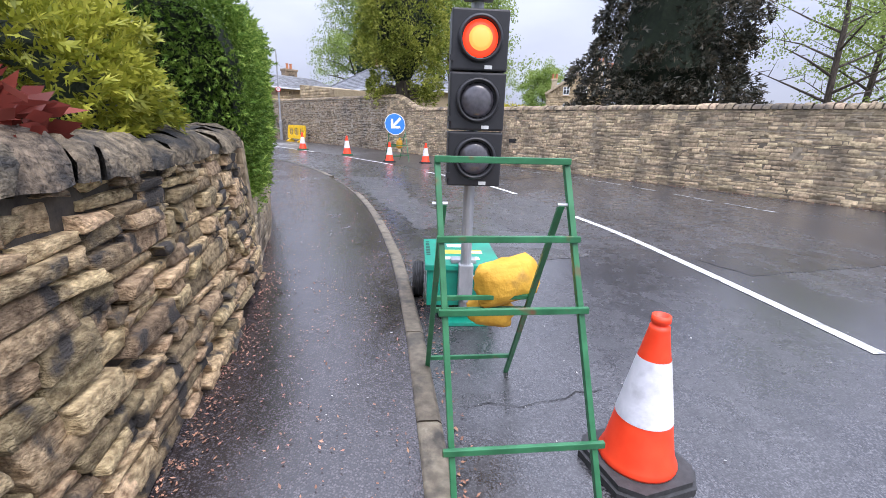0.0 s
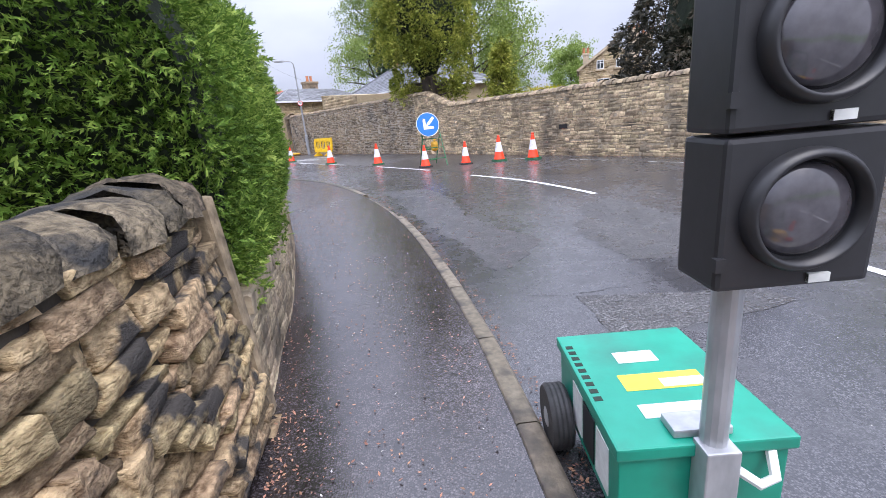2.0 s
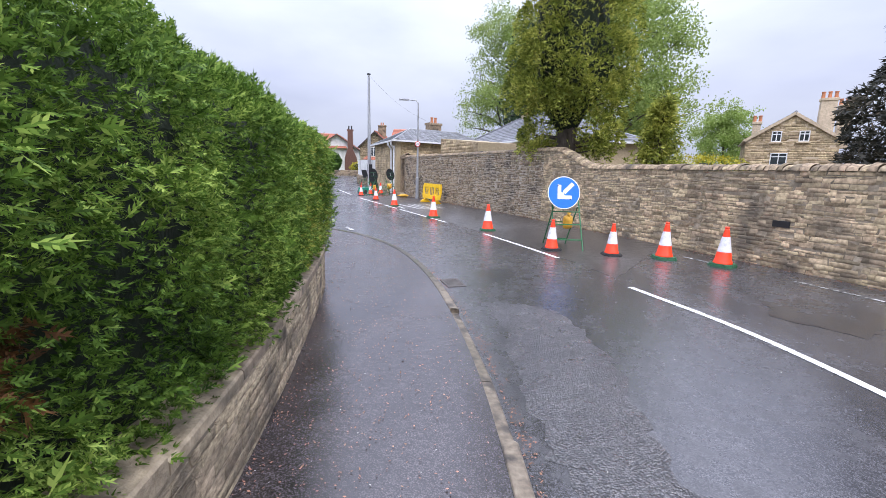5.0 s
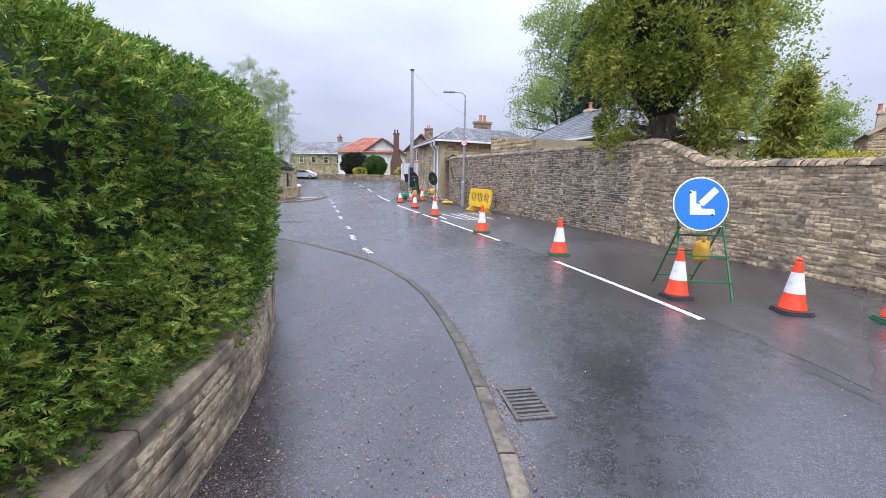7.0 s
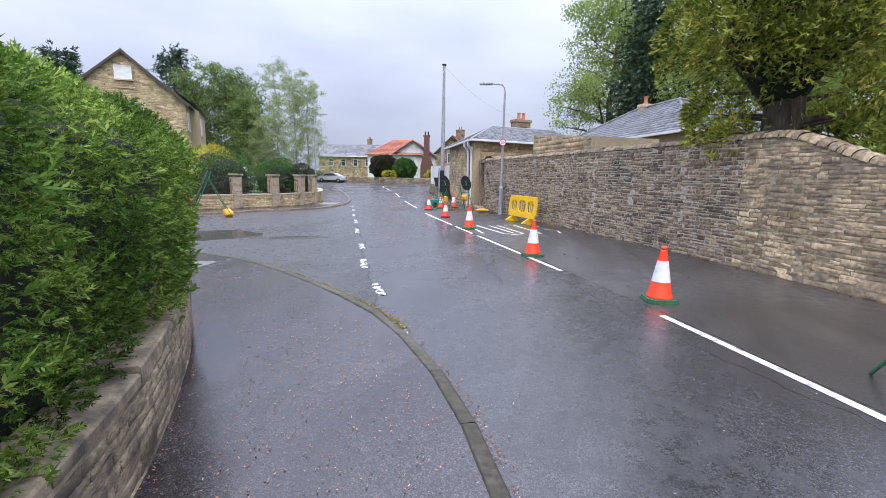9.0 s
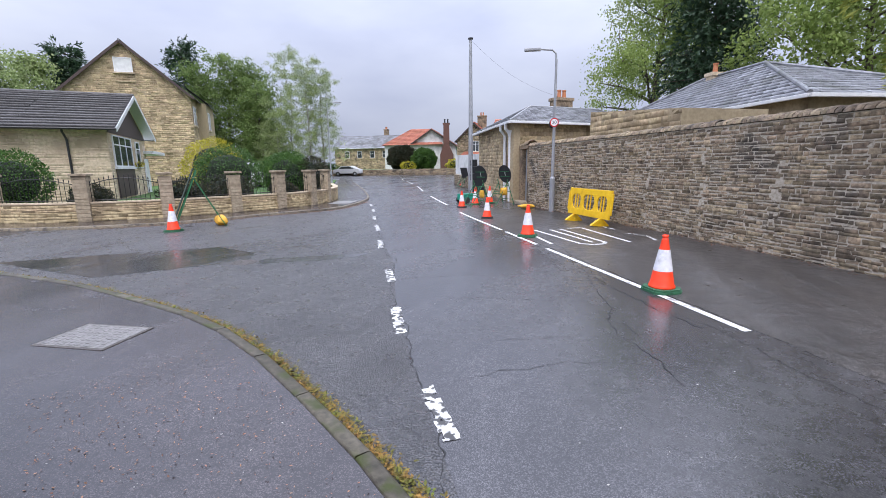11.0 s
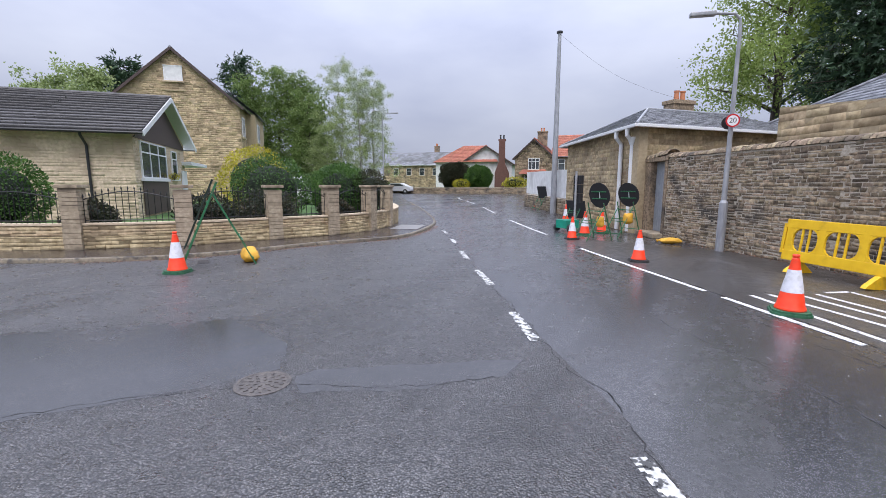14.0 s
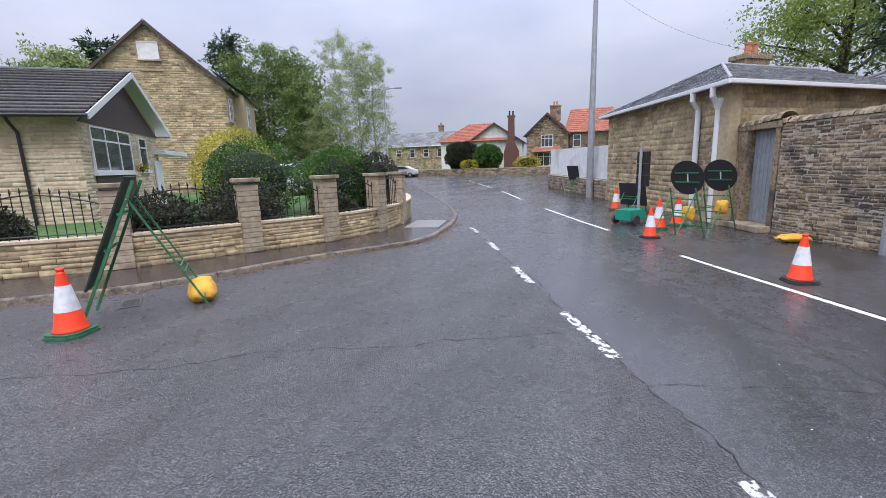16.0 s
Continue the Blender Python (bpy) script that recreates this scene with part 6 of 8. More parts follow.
def a_frame(name, m, label, w=0.54, h=1.28, front=0.46, back=0.62, rungs=(0.02, 0.29, 0.55, 1.03), category="sign stand", material=None, t=0.028, skew=0.0):
    """A folding steel stand: front legs lean back, rear legs hinge near the top."""
    mt = material or M_GREEN_FRAME
    f = thing(name, m, label, category)
    ft = lambda k: Vector((0, -front * (k / h), h - k))
    for sx in (-1, 1):
        bm = bmesh.new()
        spread = 0.05 if not skew else 0.02
        beam(bm, (sx * w / 2, 0, h), (sx * (w / 2 + spread) + skew, -front, 0), t, t * 1.2, 0.003)
        part("front_leg", bm, mt, f)
        bm = bmesh.new()
        beam(bm, (sx * (w / 2 - t), -front * 0.13, h * 0.87), (sx * (w / 2 - t), back - 0.1, 0), t * 1.1, t * 0.8, 0.003)
        part("back_leg", bm, mt, f)
        bm = bmesh.new()
        tube(bm, [(sx * (w / 2 - t * 1.7), -front * 0.13, h * 0.87), (sx * (w / 2 + t * 0.9), -front * 0.13, h * 0.87)], 0.008, 8)
        part("hinge_bolt", bm, M_GALV, f)
    for k in rungs:
        p = ft(k * h / 1.28 if k > 0.05 else 0)
        x = w / 2 + 0.05 * (h - p.z) / h + t / 2
        bm = bmesh.new()
        o = skew * (h - p.z) / h
        beam(bm, (-x + o, p.y - t, p.z), (x + o, p.y - t, p.z), t * 0.8, t * 1.1, 0.003)
        part("rung", bm, mt, f)
    for zz in (0.14, 0.52, 0.60):
        k = 1 - zz / (h * 0.87)
        y = -front * 0.13 + (back - 0.1 + front * 0.13) * k
        bm = bmesh.new()
        beam(bm, (-w / 2 + t, y + t * 0.6, zz), (w / 2 - t, y + t * 0.6, zz), t * 0.7, t, 0.003)
        part("rear_rung", bm, mt, f)
    return f


a_frame("sign_stand", pose(0.205, 4.68, 0), "empty green steel folding sign stand with chipped paint", 0.515, 1.27, t=0.023, skew=0.075)


def sack(name, m, label, size=(0.17, 0.24, 0.10), seed=0, tails=True):
    """A filled sack: a pillow with pinched corners and creases."""
    bm = bmesh.new()
    bmesh.ops.create_cube(bm, size=2)
    bmesh.ops.subdivide_edges(bm, edges=bm.edges, cuts=7, use_grid_fill=True)
    for v in bm.verts:
        p = v.co.copy()
        s = p.normalized()
        r = (abs(s.x) ** 3.5 + abs(s.y) ** 3.5 + abs(s.z) ** 2.2) ** (-1 / 3.0)
        q = s * r
        q.z *= 1 - 0.55 * max(abs(q.x), abs(q.y)) ** 3
        q += s * (noise.noise(q * 2.1 + Vector((seed, 0, 0))) * 0.14 + noise.noise(q * 6 + Vector((seed, 3, 0))) * 0.05)
        v.co = Vector((q.x * size[0], q.y * size[1], q.z * size[2]))
    if tails:
        tube(bm, [(0, size[1] * 0.9, 0), (0.01, size[1] * 1.12, 0.01), (0.02, size[1] * 1.3, -0.01)], [0.045, 0.02, 0.05], 8)
    bmesh.ops.transform(bm, matrix=m, verts=bm.verts)
    return tagged(finish(name, bm, M_SACK, smooth=True), label, "sandbag", "sandbags")


sack("sandbag", pose(0.34, 4.97, 0.66, 80, -12, 8), "yellow sandbag slung over the sign stand's rungs", (0.165, 0.115, 0.085), 3, False)
sack("sandbag", pose(0.28, 5.02, 0.47, 95, 10, 0), "yellow sandbag hanging under another", (0.125, 0.075, 0.07), 9, False)


# portable traffic signal
def signal():
    t = thing("traffic_signal", pose(0.285, 5.86, 0, 0, 0, -3), "portable three-lamp traffic signal on galvanised pole, red lamp lit", "traffic light")
    bm = bmesh.new()
    tube(bm, [(0, 0, 0.12), (0, 0, 2.18)], 0.038, 14)
    part("pole", bm, M_GALV, t, "galvanised steel pole")
    # three lamp units
    for k in range(3):
        z0 = 1.03 + k * 0.335
        bm = bmesh.new()
        box(bm, -0.165, 0.165, -0.20, -0.04, z0, z0 + 0.328, 0.012)
        box(bm, -0.172, -0.150, -0.21, -0.19, z0 + 0.05, z0 + 0.08)
        box(bm, 0.03, 0.07, -0.206, -0.19, z0 + 0.012, z0 + 0.028)
        u = part("lamp_unit", bm, M_BLACK, t, "black plastic lamp housing")
        zc = z0 + 0.172
        fm = pose(0, -0.2, zc, 90, 0, 0)
        bm = bmesh.new()
        lathe(bm, [(0.128, -0.01), (0.128, 0.02), (0.118, 0.035), (0.110, 0.035), (0.108, 0.0), (0.104, -0.012)], 40, fm, cap=False)
        part("bezel", bm, M_BLACK, u, smooth=True)
        bm = bmesh.new()
        lathe(bm, [(0.106, -0.004), (0.09, 0.012), (0.05, 0.022), (0.004, 0.025)], 40, fm)
        part("lens", bm, M_LIT if k == 2 else M_LENS, u, "glowing red-orange lens" if k == 2 else "dark smoked lens", True)
        if k == 2:
            bm = bmesh.new()
            lathe(bm, [(0.068, 0.0185), (0.045, 0.026), (0.004, 0.03)], 32, fm)
            part("lamp_core", bm, M_LIT_CORE, u, "bright orange centre of the lit lens", True)
        bm = boxed(0.03, 0.075, -0.208, -0.198, z0 + 0.01, z0 + 0.03)
        part("plate", bm, M_STICKER, u)
    # detector on top
    part("detector", boxed(-0.09, 0.09, -0.16, 0.0, 2.10, 2.22, 0.015), M_BLACK, t)
    # generator cabinet
    bm = bmesh.new()
    box(bm, -0.27, 0.25, 0.02, 0.70, 0.13, 0.40, 0.006)
    cab = part("cabinet", bm, M_TEAL, t, "teal green steel battery cabinet")
    part("lid", boxed(-0.285, 0.265, 0.0, 0.72, 0.40, 0.445, 0.008), M_TEAL, cab)
    bm = bmesh.new()
    for x in (-0.12, 0.16):
        box(bm, x - 0.015, x + 0.015, 0.03, 0.06, 0.0, 0.13)
    box(bm, -0.14, 0.18, -0.06, 0.08, 0.0, 0.03, 0.005)
    part("foot", bm, M_TEAL, cab)
    bm = bmesh.new()
    box(bm, -0.05, 0.05, -0.06, 0.02, 0.2, 0.46, 0.006)
    tube(bm, [(0, -0.06, 0.22), (0, -0.09, 0.22)], 0.02, 8)
    part("pole_socket", bm, M_GALV, cab, "galvanised socket clamped to the pole")
    bm = bmesh.new()
    tube(bm, [(0.06, 0.0, 0.36), (0.12, -0.05, 0.33), (0.17, -0.04, 0.34), (0.19, 0.02, 0.40)], 0.016, 8)
    part("cable_sleeve", bm, M_STICKER, cab, "grey corrugated cable sleeve")
    bm = boxed(-0.10, 0.08, 0.03, 0.12, 0.446, 0.475, 0.006)
    part("latch_plate", bm, M_GALV, cab)
    for x0, x1, y0, y1, mt in ((-0.10, 0.06, 0.46, 0.54, M_STICKER), (-0.14, 0.16, 0.28, 0.38, M_STICKER_Y), (-0.14, 0.12, 0.13, 0.20, M_STICKER), (0.0, 0.16, 0.29, 0.34, M_STICKER)):
        part("sticker", boxed(x0, x1, y0, y1, 0.4452, 0.4472 if mt is M_STICKER else 0.4464), mt, cab)
    for k in range(9):
        part("stencilled_bar", boxed(-0.27, -0.24, 0.60 - k * 0.045, 0.60 - k * 0.045 + 0.025, 0.4452, 0.4466), M_DARK_GREEN, cab)
    for k, mt in enumerate((M_STICKER, M_BLACK, M_STICKER)):
        part("side_label", boxed(-0.2735 - 0.001 * (k == 1), -0.270, 0.10 + k * 0.14, 0.22 + k * 0.14, 0.17, 0.36), mt, cab)
    for sx in (-1, 1):
        bm = bmesh.new()
        wm = pose(sx * 0.33, 0.56, 0.145, 0, 90, 0)
        lathe(bm, [(0.09, -0.045), (0.135, -0.045), (0.145, -0.03), (0.14, -0.02), (0.145, -0.01), (0.14, 0.0), (0.145, 0.01), (0.14, 0.02), (0.145, 0.03), (0.135, 0.045), (0.09, 0.045)], 28, wm)
        wh = part("wheel", bm, M_RUBBER, t, "black rubber wheel")
        bm = bmesh.new()
        lathe(bm, [(0.03, -0.05), (0.088, -0.03), (0.088, 0.03), (0.03, 0.05)], 18, wm)
        part("rim", bm, M_GALV, wh)
    return t


signal()


# keep-left sign
def round_sign(name, m, label, face, r=0.375, arrow=False, back=M_BLACK, seed=0):
    t = thing(name, m, label, "road sign")
    tilt = pose(0, -0.16, 1.33, 90 - 12, 0, 0)
    bm = bmesh.new()
    lathe(bm, [(r, -0.008), (r, 0.0)], 48, tilt)
    disc = part("plate", bm, back, t)
    if arrow:
        bm = bmesh.new()
        lathe(bm, [(r * 0.995, 0.001), (r * 0.995, 0.004)], 48, tilt)
        part("border", bm, M_SIGN_WHITE, disc)
        bm = bmesh.new()
        lathe(bm, [(r * 0.945, 0.004), (r * 0.945, 0.007)], 48, tilt)
        part("face", bm, M_BLUE, disc)
        bm = bmesh.new()
        am = tilt @ pose(0.02, 0.02, 0, 0, 0, -45)
        prism(bm, [(-0.045, -0.03), (0.045, -0.03), (0.045, 0.27), (-0.045, 0.27)], 0.0072, 0.0085, am)
        prism(bm, [(-0.24, 0.0), (-0.17, 0.05), (-0.05, -0.07), (-0.0, -0.03), (0.0, -0.24)], 0.0072, 0.0085, am)
        prism(bm, [(0.24, 0.0), (0.17, 0.05), (0.05, -0.07), (0.0, -0.03), (0.0, -0.24)], 0.0072, 0.0085, am)
        part("arrow", bm, M_SIGN_WHITE, disc, "white diagonal arrow")
        for x, y in ((-0.14, 0.16), (0.15, -0.15)):
            bm = bmesh.new()
            lathe(bm, [(0.018, 0.0086), (0.015, 0.012)], 10, tilt @ Matrix.Translation((x, y, 0)))
            part("bolt", bm, M_BLACK, disc)
    else:
        bm = bmesh.new()
        for a in (-0.12, 0.10):
            box(bm, -0.28, 0.28, a, a + 0.03, -0.03, -0.008, 0.0, tilt)
        part("brace", bm, M_GREEN_FRAME, disc)
        part("label_strip", boxed(-0.03, 0.0, -0.12, 0.10, -0.012, -0.0085, 0, tilt), M_STICKER, disc)
    return t


a_frame("sign_stand", pose(-0.10, 19.52, 0, 0, 0, 14), "green steel stand carrying a round blue sign", 0.62, 1.15, 0.42, 0.75, (0.3, 0.62, 1.0), "sign stand", M_GREEN_FRAME, 0.024)
round_sign("direction_sign", pose(-0.20, 19.42, 0.0, 0, 0, 14), "round blue sign with white diagonal arrow", None, 0.38, True)
sack("sandbag", pose(0.0, 19.62, 0.62, 90, 0, 20), "yellow sandbag hung inside the sign stand", (0.12, 0.16, 0.08), 5)


# plastic barrier
def barrier():
    a, b = Vector((-6.95, 32.7)), Vector((-5.6, 31.0))
    c = (a + b) / 2
    t = thing("plastic_barrier", pose(c.x, c.y, 0, -6, 0, math.degrees(math.atan2(b.y - a.y, b.x - a.x))), "bright yellow slotted plastic pedestrian barrier leaning slightly", "barrier")
    W = (b - a).length
    bm = bmesh.new()
    for z0, z1 in ((0.22, 0.42), (0.86, 1.04)):
        box(bm, -W / 2, W / 2, -0.025, 0.025, z0, z1, 0.012)
    xs = [-W / 2 + 0.10, -W / 6, W / 6, W / 2 - 0.10]
    for x in xs:
        box(bm, x - 0.07, x + 0.07, -0.024, 0.024, 0.40, 0.88, 0.006)
    for xa, xb in zip(xs, xs[1:]):
        xa, xb = xa + 0.07, xb - 0.07
        for f in (0.36, 0.64):
            x = xa + (xb - xa) * f
            box(bm, x - 0.018, x + 0.018, -0.015, 0.015, 0.40, 0.88, 0.004)
        # rounded corners of each slot
        for cx, sx in ((xa, 1), (xb, -1)):
            for cz, sz in ((0.42, 1), (0.86, -1)):
                pts = [(cx, cz)] + [(cx + sx * 0.15 * (1 - math.sin(t)), cz + sz * 0.17 * (1 - math.cos(t))) for t in (0, 0.35, 0.8, 1.2, math.pi / 2)]
                prism(bm, pts, -0.022, 0.022, pose(0, 0, 0, 90, 0, 0))
    for k in (-1, 1):
        box(bm, k * (W / 2 + 0.02) - 0.03, k * (W / 2 + 0.02) + 0.03, -0.03, 0.03, 0.35, 0.95, 0.012)
    part("panel", bm, M_YELLOW, t)
    for x in (-W * 0.32, W * 0.32):
        bm = bmesh.new()
        prism(bm, [(-0.30, 0.0), (0.30, 0.0), (0.27, 0.05), (0.05, 0.22), (-0.05, 0.22), (-0.27, 0.05)], -0.045, 0.045, pose(x, 0, 0.0, 90, 0, 90))
        part("foot", bm, M_YELLOW, t)


barrier()


def lamp_post(name, x, y, h, arm, label, sign=False, r=0.075):
    t = thing(name, pose(x, y, rise(y)), label, "street lamp")
    bm = bmesh.new()
    tube(bm, [(0, 0, -0.05), (0, 0, 1.25), (0, 0, 1.32), (0, 0, h - 0.35)], [r * 1.35, r * 1.35, r * 0.85, r * 0.55], 14)
    part("column", bm, M_POLE, t)
    bm = bmesh.new()
    ax, ay = arm
    tube(bm, [(0, 0, h - 0.4), (ax * 0.02, ay * 0.02, h - 0.15), (ax * 0.15, ay * 0.15, h - 0.02), (ax * 0.6, ay * 0.6, h + 0.02), (ax, ay, h + 0.03)], r * 0.45, 10)
    part("arm", bm, M_POLE, t)
    bm = boxed(-0.28, 0.3, -0.09, 0.09, -0.05, 0.05, 0.025, pose(ax * 0.95, ay * 0.95, h + 0.02, 0, 0, math.degrees(math.atan2(ay, ax))))
    part("lamp_head", bm, M_POLE, t)
    if sign:
        m = pose(0.02, -0.12, 3.28, 90, 0, 18)
        bm = bmesh.new()
        lathe(bm, [(0.16, -0.004), (0.16, 0.004)], 28, m)
        pl = part("sign_plate", bm, M_SIGN_RED, t, "round speed limit sign with red rim")
        bm = bmesh.new()
        lathe(bm, [(0.125, 0.0042), (0.125, 0.0062)], 28, m)
        part("sign_face", bm, M_SIGN_WHITE, pl)
        cu = bpy.data.curves.new("digits", "FONT")
        cu.body, cu.size, cu.align_x, cu.align_y, cu.extrude = "20", 0.17, "CENTER", "CENTER", 0.001
        cu.materials.append(M_BLACK)
        tx = new("digits", cu)
        tx.parent = pl
        tx.matrix_local = m @ Matrix.Translation((0, 0, 0.0075))
        m2 = pose(-0.06, 0.10, 3.25, 90, 0, 200)
        bm = bmesh.new()
        lathe(bm, [(0.16, -0.004), (0.16, 0.004)], 28, m2)
        part("sign_back", bm, M_BLACK, t)
    return t


lamp_post("street_lamp", -7.88, 35.0, 5.82, (-0.85, -0.25), "grey steel street lamp with round speed signs beside the wall", True)
lamp_post("street_lamp", -31.2, 51.5, 7.3, (1.0, 0.4), "tall grey street lamp with sign plates on the far footpath")
lamp_post("street_lamp", 10.2, 9.6, 6.0, (-0.8, -0.4), "grey steel street lamp at the end of the wall")


def pole():
    t = thing("telegraph_pole", pose(-15.3, 46.1, 0.1), "tall slender grey steel telegraph pole with an overhead wire", "pole")
    bm = bmesh.new()
    tube(bm, [(0, 0, -0.05), (0, 0, 3.0), (0, 0, 9.6)], [0.17, 0.15, 0.09], 14)
    part("shaft", bm, M_POLE, t)
    bm = bmesh.new()
    lathe(bm, [(0.16, 9.58), (0.16, 9.66), (0.03, 9.68)], 14)
    part("cap", bm, M_BLACK, t)
    for x, y, z in ((6.0, -1.5, 5.4),):
        bm = bmesh.new()
        pts = [Vector((0, 0, 9.55)).lerp(Vector((x, y, z)), f) - Vector((0, 0, 0.5 * math.sin(math.pi * f))) for f in np.linspace(0, 1, 12)]
        tube(bm, pts, 0.005, 4)
        part("wire", bm, M_BLACK, t)


pole()

# signs standing by the lodge, seen from behind
for x, y, rz in ((-11.2, 35.95, 150), (-10.5, 37.25, 150)):
    a_frame("sign_stand", pose(x, y, 0, 0, 0, rz), "green steel stand carrying a round sign", 0.6, 1.15, 0.42, 0.75, (0.3, 0.62, 1.0), "sign stand", M_GREEN_FRAME, 0.024)
    round_sign("round_sign", pose(x, y, 0.05, 0, 0, rz), "round black-backed road sign seen from behind", None, 0.40)
sack("sandbag", pose(-10.35, 37.0, 0.62, 90, 0, 30), "yellow sandbag hung on a sign stand", (0.16, 0.17, 0.08), 6, False)
sack("sandbag", pose(-9.05, 36.0, 0.09, 0, 0, 120), "yellow sandbag lying at the foot of the wall", (0.18, 0.30, 0.09), 7)


def plain_sign(name, m, w, h, z, label, tilt=15):
    t = thing(name, m, label, "road sign")
    bm = boxed(-w / 2, w / 2, -0.01, 0.01, 0, h, 0.004, pose(0, -0.12, z, -tilt, 0, 0))
    part("plate", bm, M_BLACK, t)
    return t


a_frame("sign_stand", pose(-16.6, 48.3, rise(48), 0, 0, 150), "steel stand carrying a dark sign", 0.6, 1.1, 0.4, 0.7, (0.3, 0.62, 1.0), "sign stand", M_GREEN_FRAME, 0.024)
plain_sign("warning_sign", pose(-16.6, 48.2, rise(48), 0, 0, 150), 0.75, 0.75, 0.75, "dark-backed square road sign on a stand")
a_frame("sign_stand", pose(-17.3, 27.4, 0.0, 0, 0, -34), "green steel stand at the kerb carrying a large sign", 0.62, 1.75, 0.75, 0.75, (0.3, 0.62, 1.4), "sign stand", M_GREEN_FRAME, 0.03)
bm = boxed(-0.36, 0.36, -0.012, 0.012, 0.0, 1.5, 0.004, pose(-17.3, 27.4, 0.0, 0, 0, -34) @ pose(0, -0.66, 0.42, -23, 0, 0))
tagged(finish("road_works_sign", bm, M_DARK_GREEN), "large dark-green backed road sign leaning on its stand", "road sign")
sack("sandbag", pose(-17.12, 27.95, 0.15, 10, 0, 60), "bright yellow sandbag on the sign stand's rear leg", (0.18, 0.29, 0.16), 12)


# second signal by the lodge, seen from behind
def second_signal():
    t = thing("traffic_signal", pose(-12.35, 38.3, 0, 0, 0, 150), "portable traffic signal seen from behind beside the lodge", "traffic light")
    bm = bmesh.new()
    tube(bm, [(0, 0, 0.1), (0, 0, 2.2)], 0.04, 12)
    part("pole", bm, M_GALV, t)
    for k in range(3):
        part("lamp_unit", boxed(-0.165, 0.165, -0.22, -0.05, 1.05 + k * 0.335, 1.378 + k * 0.335, 0.015), M_BLACK, t)
    part("cabinet", boxed(-0.27, 0.25, 0.05, 0.7, 0.13, 0.43, 0.01), M_TEAL, t)
    for sx in (-1, 1):
        bm = bmesh.new()
        lathe(bm, [(0.05, -0.045), (0.14, -0.045), (0.145, 0.0), (0.14, 0.045), (0.05, 0.045)], 24, pose(sx * 0.33, 0.55, 0.145, 0, 90, 0))
        part("wheel", bm, M_RUBBER, t)


second_signal()
plain_sign("warning_sign", pose(-12.75, 40.2, 0.03, 0, 0, 150), 1.0, 0.75, 0.3, "dark-backed rectangular road sign standing by the lodge wall", 12)
a_frame("sign_stand", pose(-12.75, 40.3, 0.03, 0, 0, 150), "steel stand behind a dark sign", 0.6, 1.0, 0.35, 0.6, (0.3, 0.62, 0.9), "sign stand", M_GREEN_FRAME, 0.024)
sack("sandbag", pose(-11.05, 36.05, 0.55, 90, 0, 330), "pale sandbag hung on a sign stand", (0.15, 0.17, 0.06), 16, False)


# ---- the houses further off ----
def windows(h, spots, bars=(0.5,), rail=0.7):
    for x, z, w, hh in spots:
        window(h, pose(x, -0.05, z), w, hh, bars, rail)


stone_house = gable_house("stone_house", pose(-46.0, 43.2, 0.2, 0, 0, 45), 9.6, 10, 8.15, 12.35, M_BUFF_WALL, M_SLATE, "tall buff stone house with steep gable and attic window", M_BUFF, 82, 0.35, 22, 26, barge=M_BROWN, course=(0.14, 0.2))
window(stone_house, pose(-0.02, -0.05, 9.86), 1.36, 1.2, (), 0, M_PALE, M_RENDER)
part("ledge", boxed(-0.75, 0.75, -0.09, 0.0, 9.05, 9.15), M_BUFF_WALL, stone_house)
window(stone_house, pose(4.85, 1.3, 5.6, 0, 0, 90), 1.2, 1.7, (0.5,), 0.7)
window(stone_house, pose(5.65, 4.6, 5.4, 0, 0, 90), 1.2, 1.7, (0.5,), 0.7)
bm = boxed(4.8, 5.6, 3.2, 9, 0, 7.9)
part("wing", bm, M_BUFF_WALL, stone_house)
slope_roof("wing_roof", stone_house, ((5.9, 9.2, 7.8), (5.9, 2.9, 7.8), (3.2, 2.9, 10.0), (3.2, 9.2, 10.0)), M_SLATE, 10, 14, seed=5)

red_house = gable_house("rendered_house", pose(-37.4, 86.6, 0.7, 0, 0, 17), 8.2, 9, 4.4, 7.1, M_RENDER, M_TILE_RED, "white rendered house with red tiled roof and tall brick chimney", None, 0, 0.45, 12, 20, barge=M_BROWN)
slope_roof("front_roof", red_house, ((-8.6, -0.6, 4.6), (2.0, -0.6, 4.6), (-0.3, 3.6, 7.5), (-4.2, 3.6, 7.5)), M_TILE_RED, 12, 24, seed=6)
part("front_wall", boxed(-8.2, 1.6, -0.1, 6, 0, 4.6), M_RENDER, red_house)
slope_roof("side_roof", red_house, ((-8.6, 7.5, 4.6), (-8.6, -0.6, 4.6), (-4.2, 3.6, 7.5), (-4.2, 3.65, 7.5)), M_TILE_RED, 12, 14, seed=7)
bm = bmesh.new()
lo = [(1.5, 0.0), (3.7, 0.0), (3.7, 2.9), (3.05, 4.3), (3.0, 7.75), (3.12, 7.8), (3.12, 8.05), (1.98, 8.05), (1.98, 7.8), (2.1, 7.75), (2.05, 4.5), (1.5, 2.9)]
prism(bm, lo, -0.0, 0.7, pose(0, -0.1, 0, 90, 0, 0))
part("chimney", bm, mat("brown_brick", (0.10, 0.05, 0.04), (0.18, 0.09, 0.07), 0.9, 14, 0.4, 40, 0.006), red_house, "tall stepped brown brick chimney")
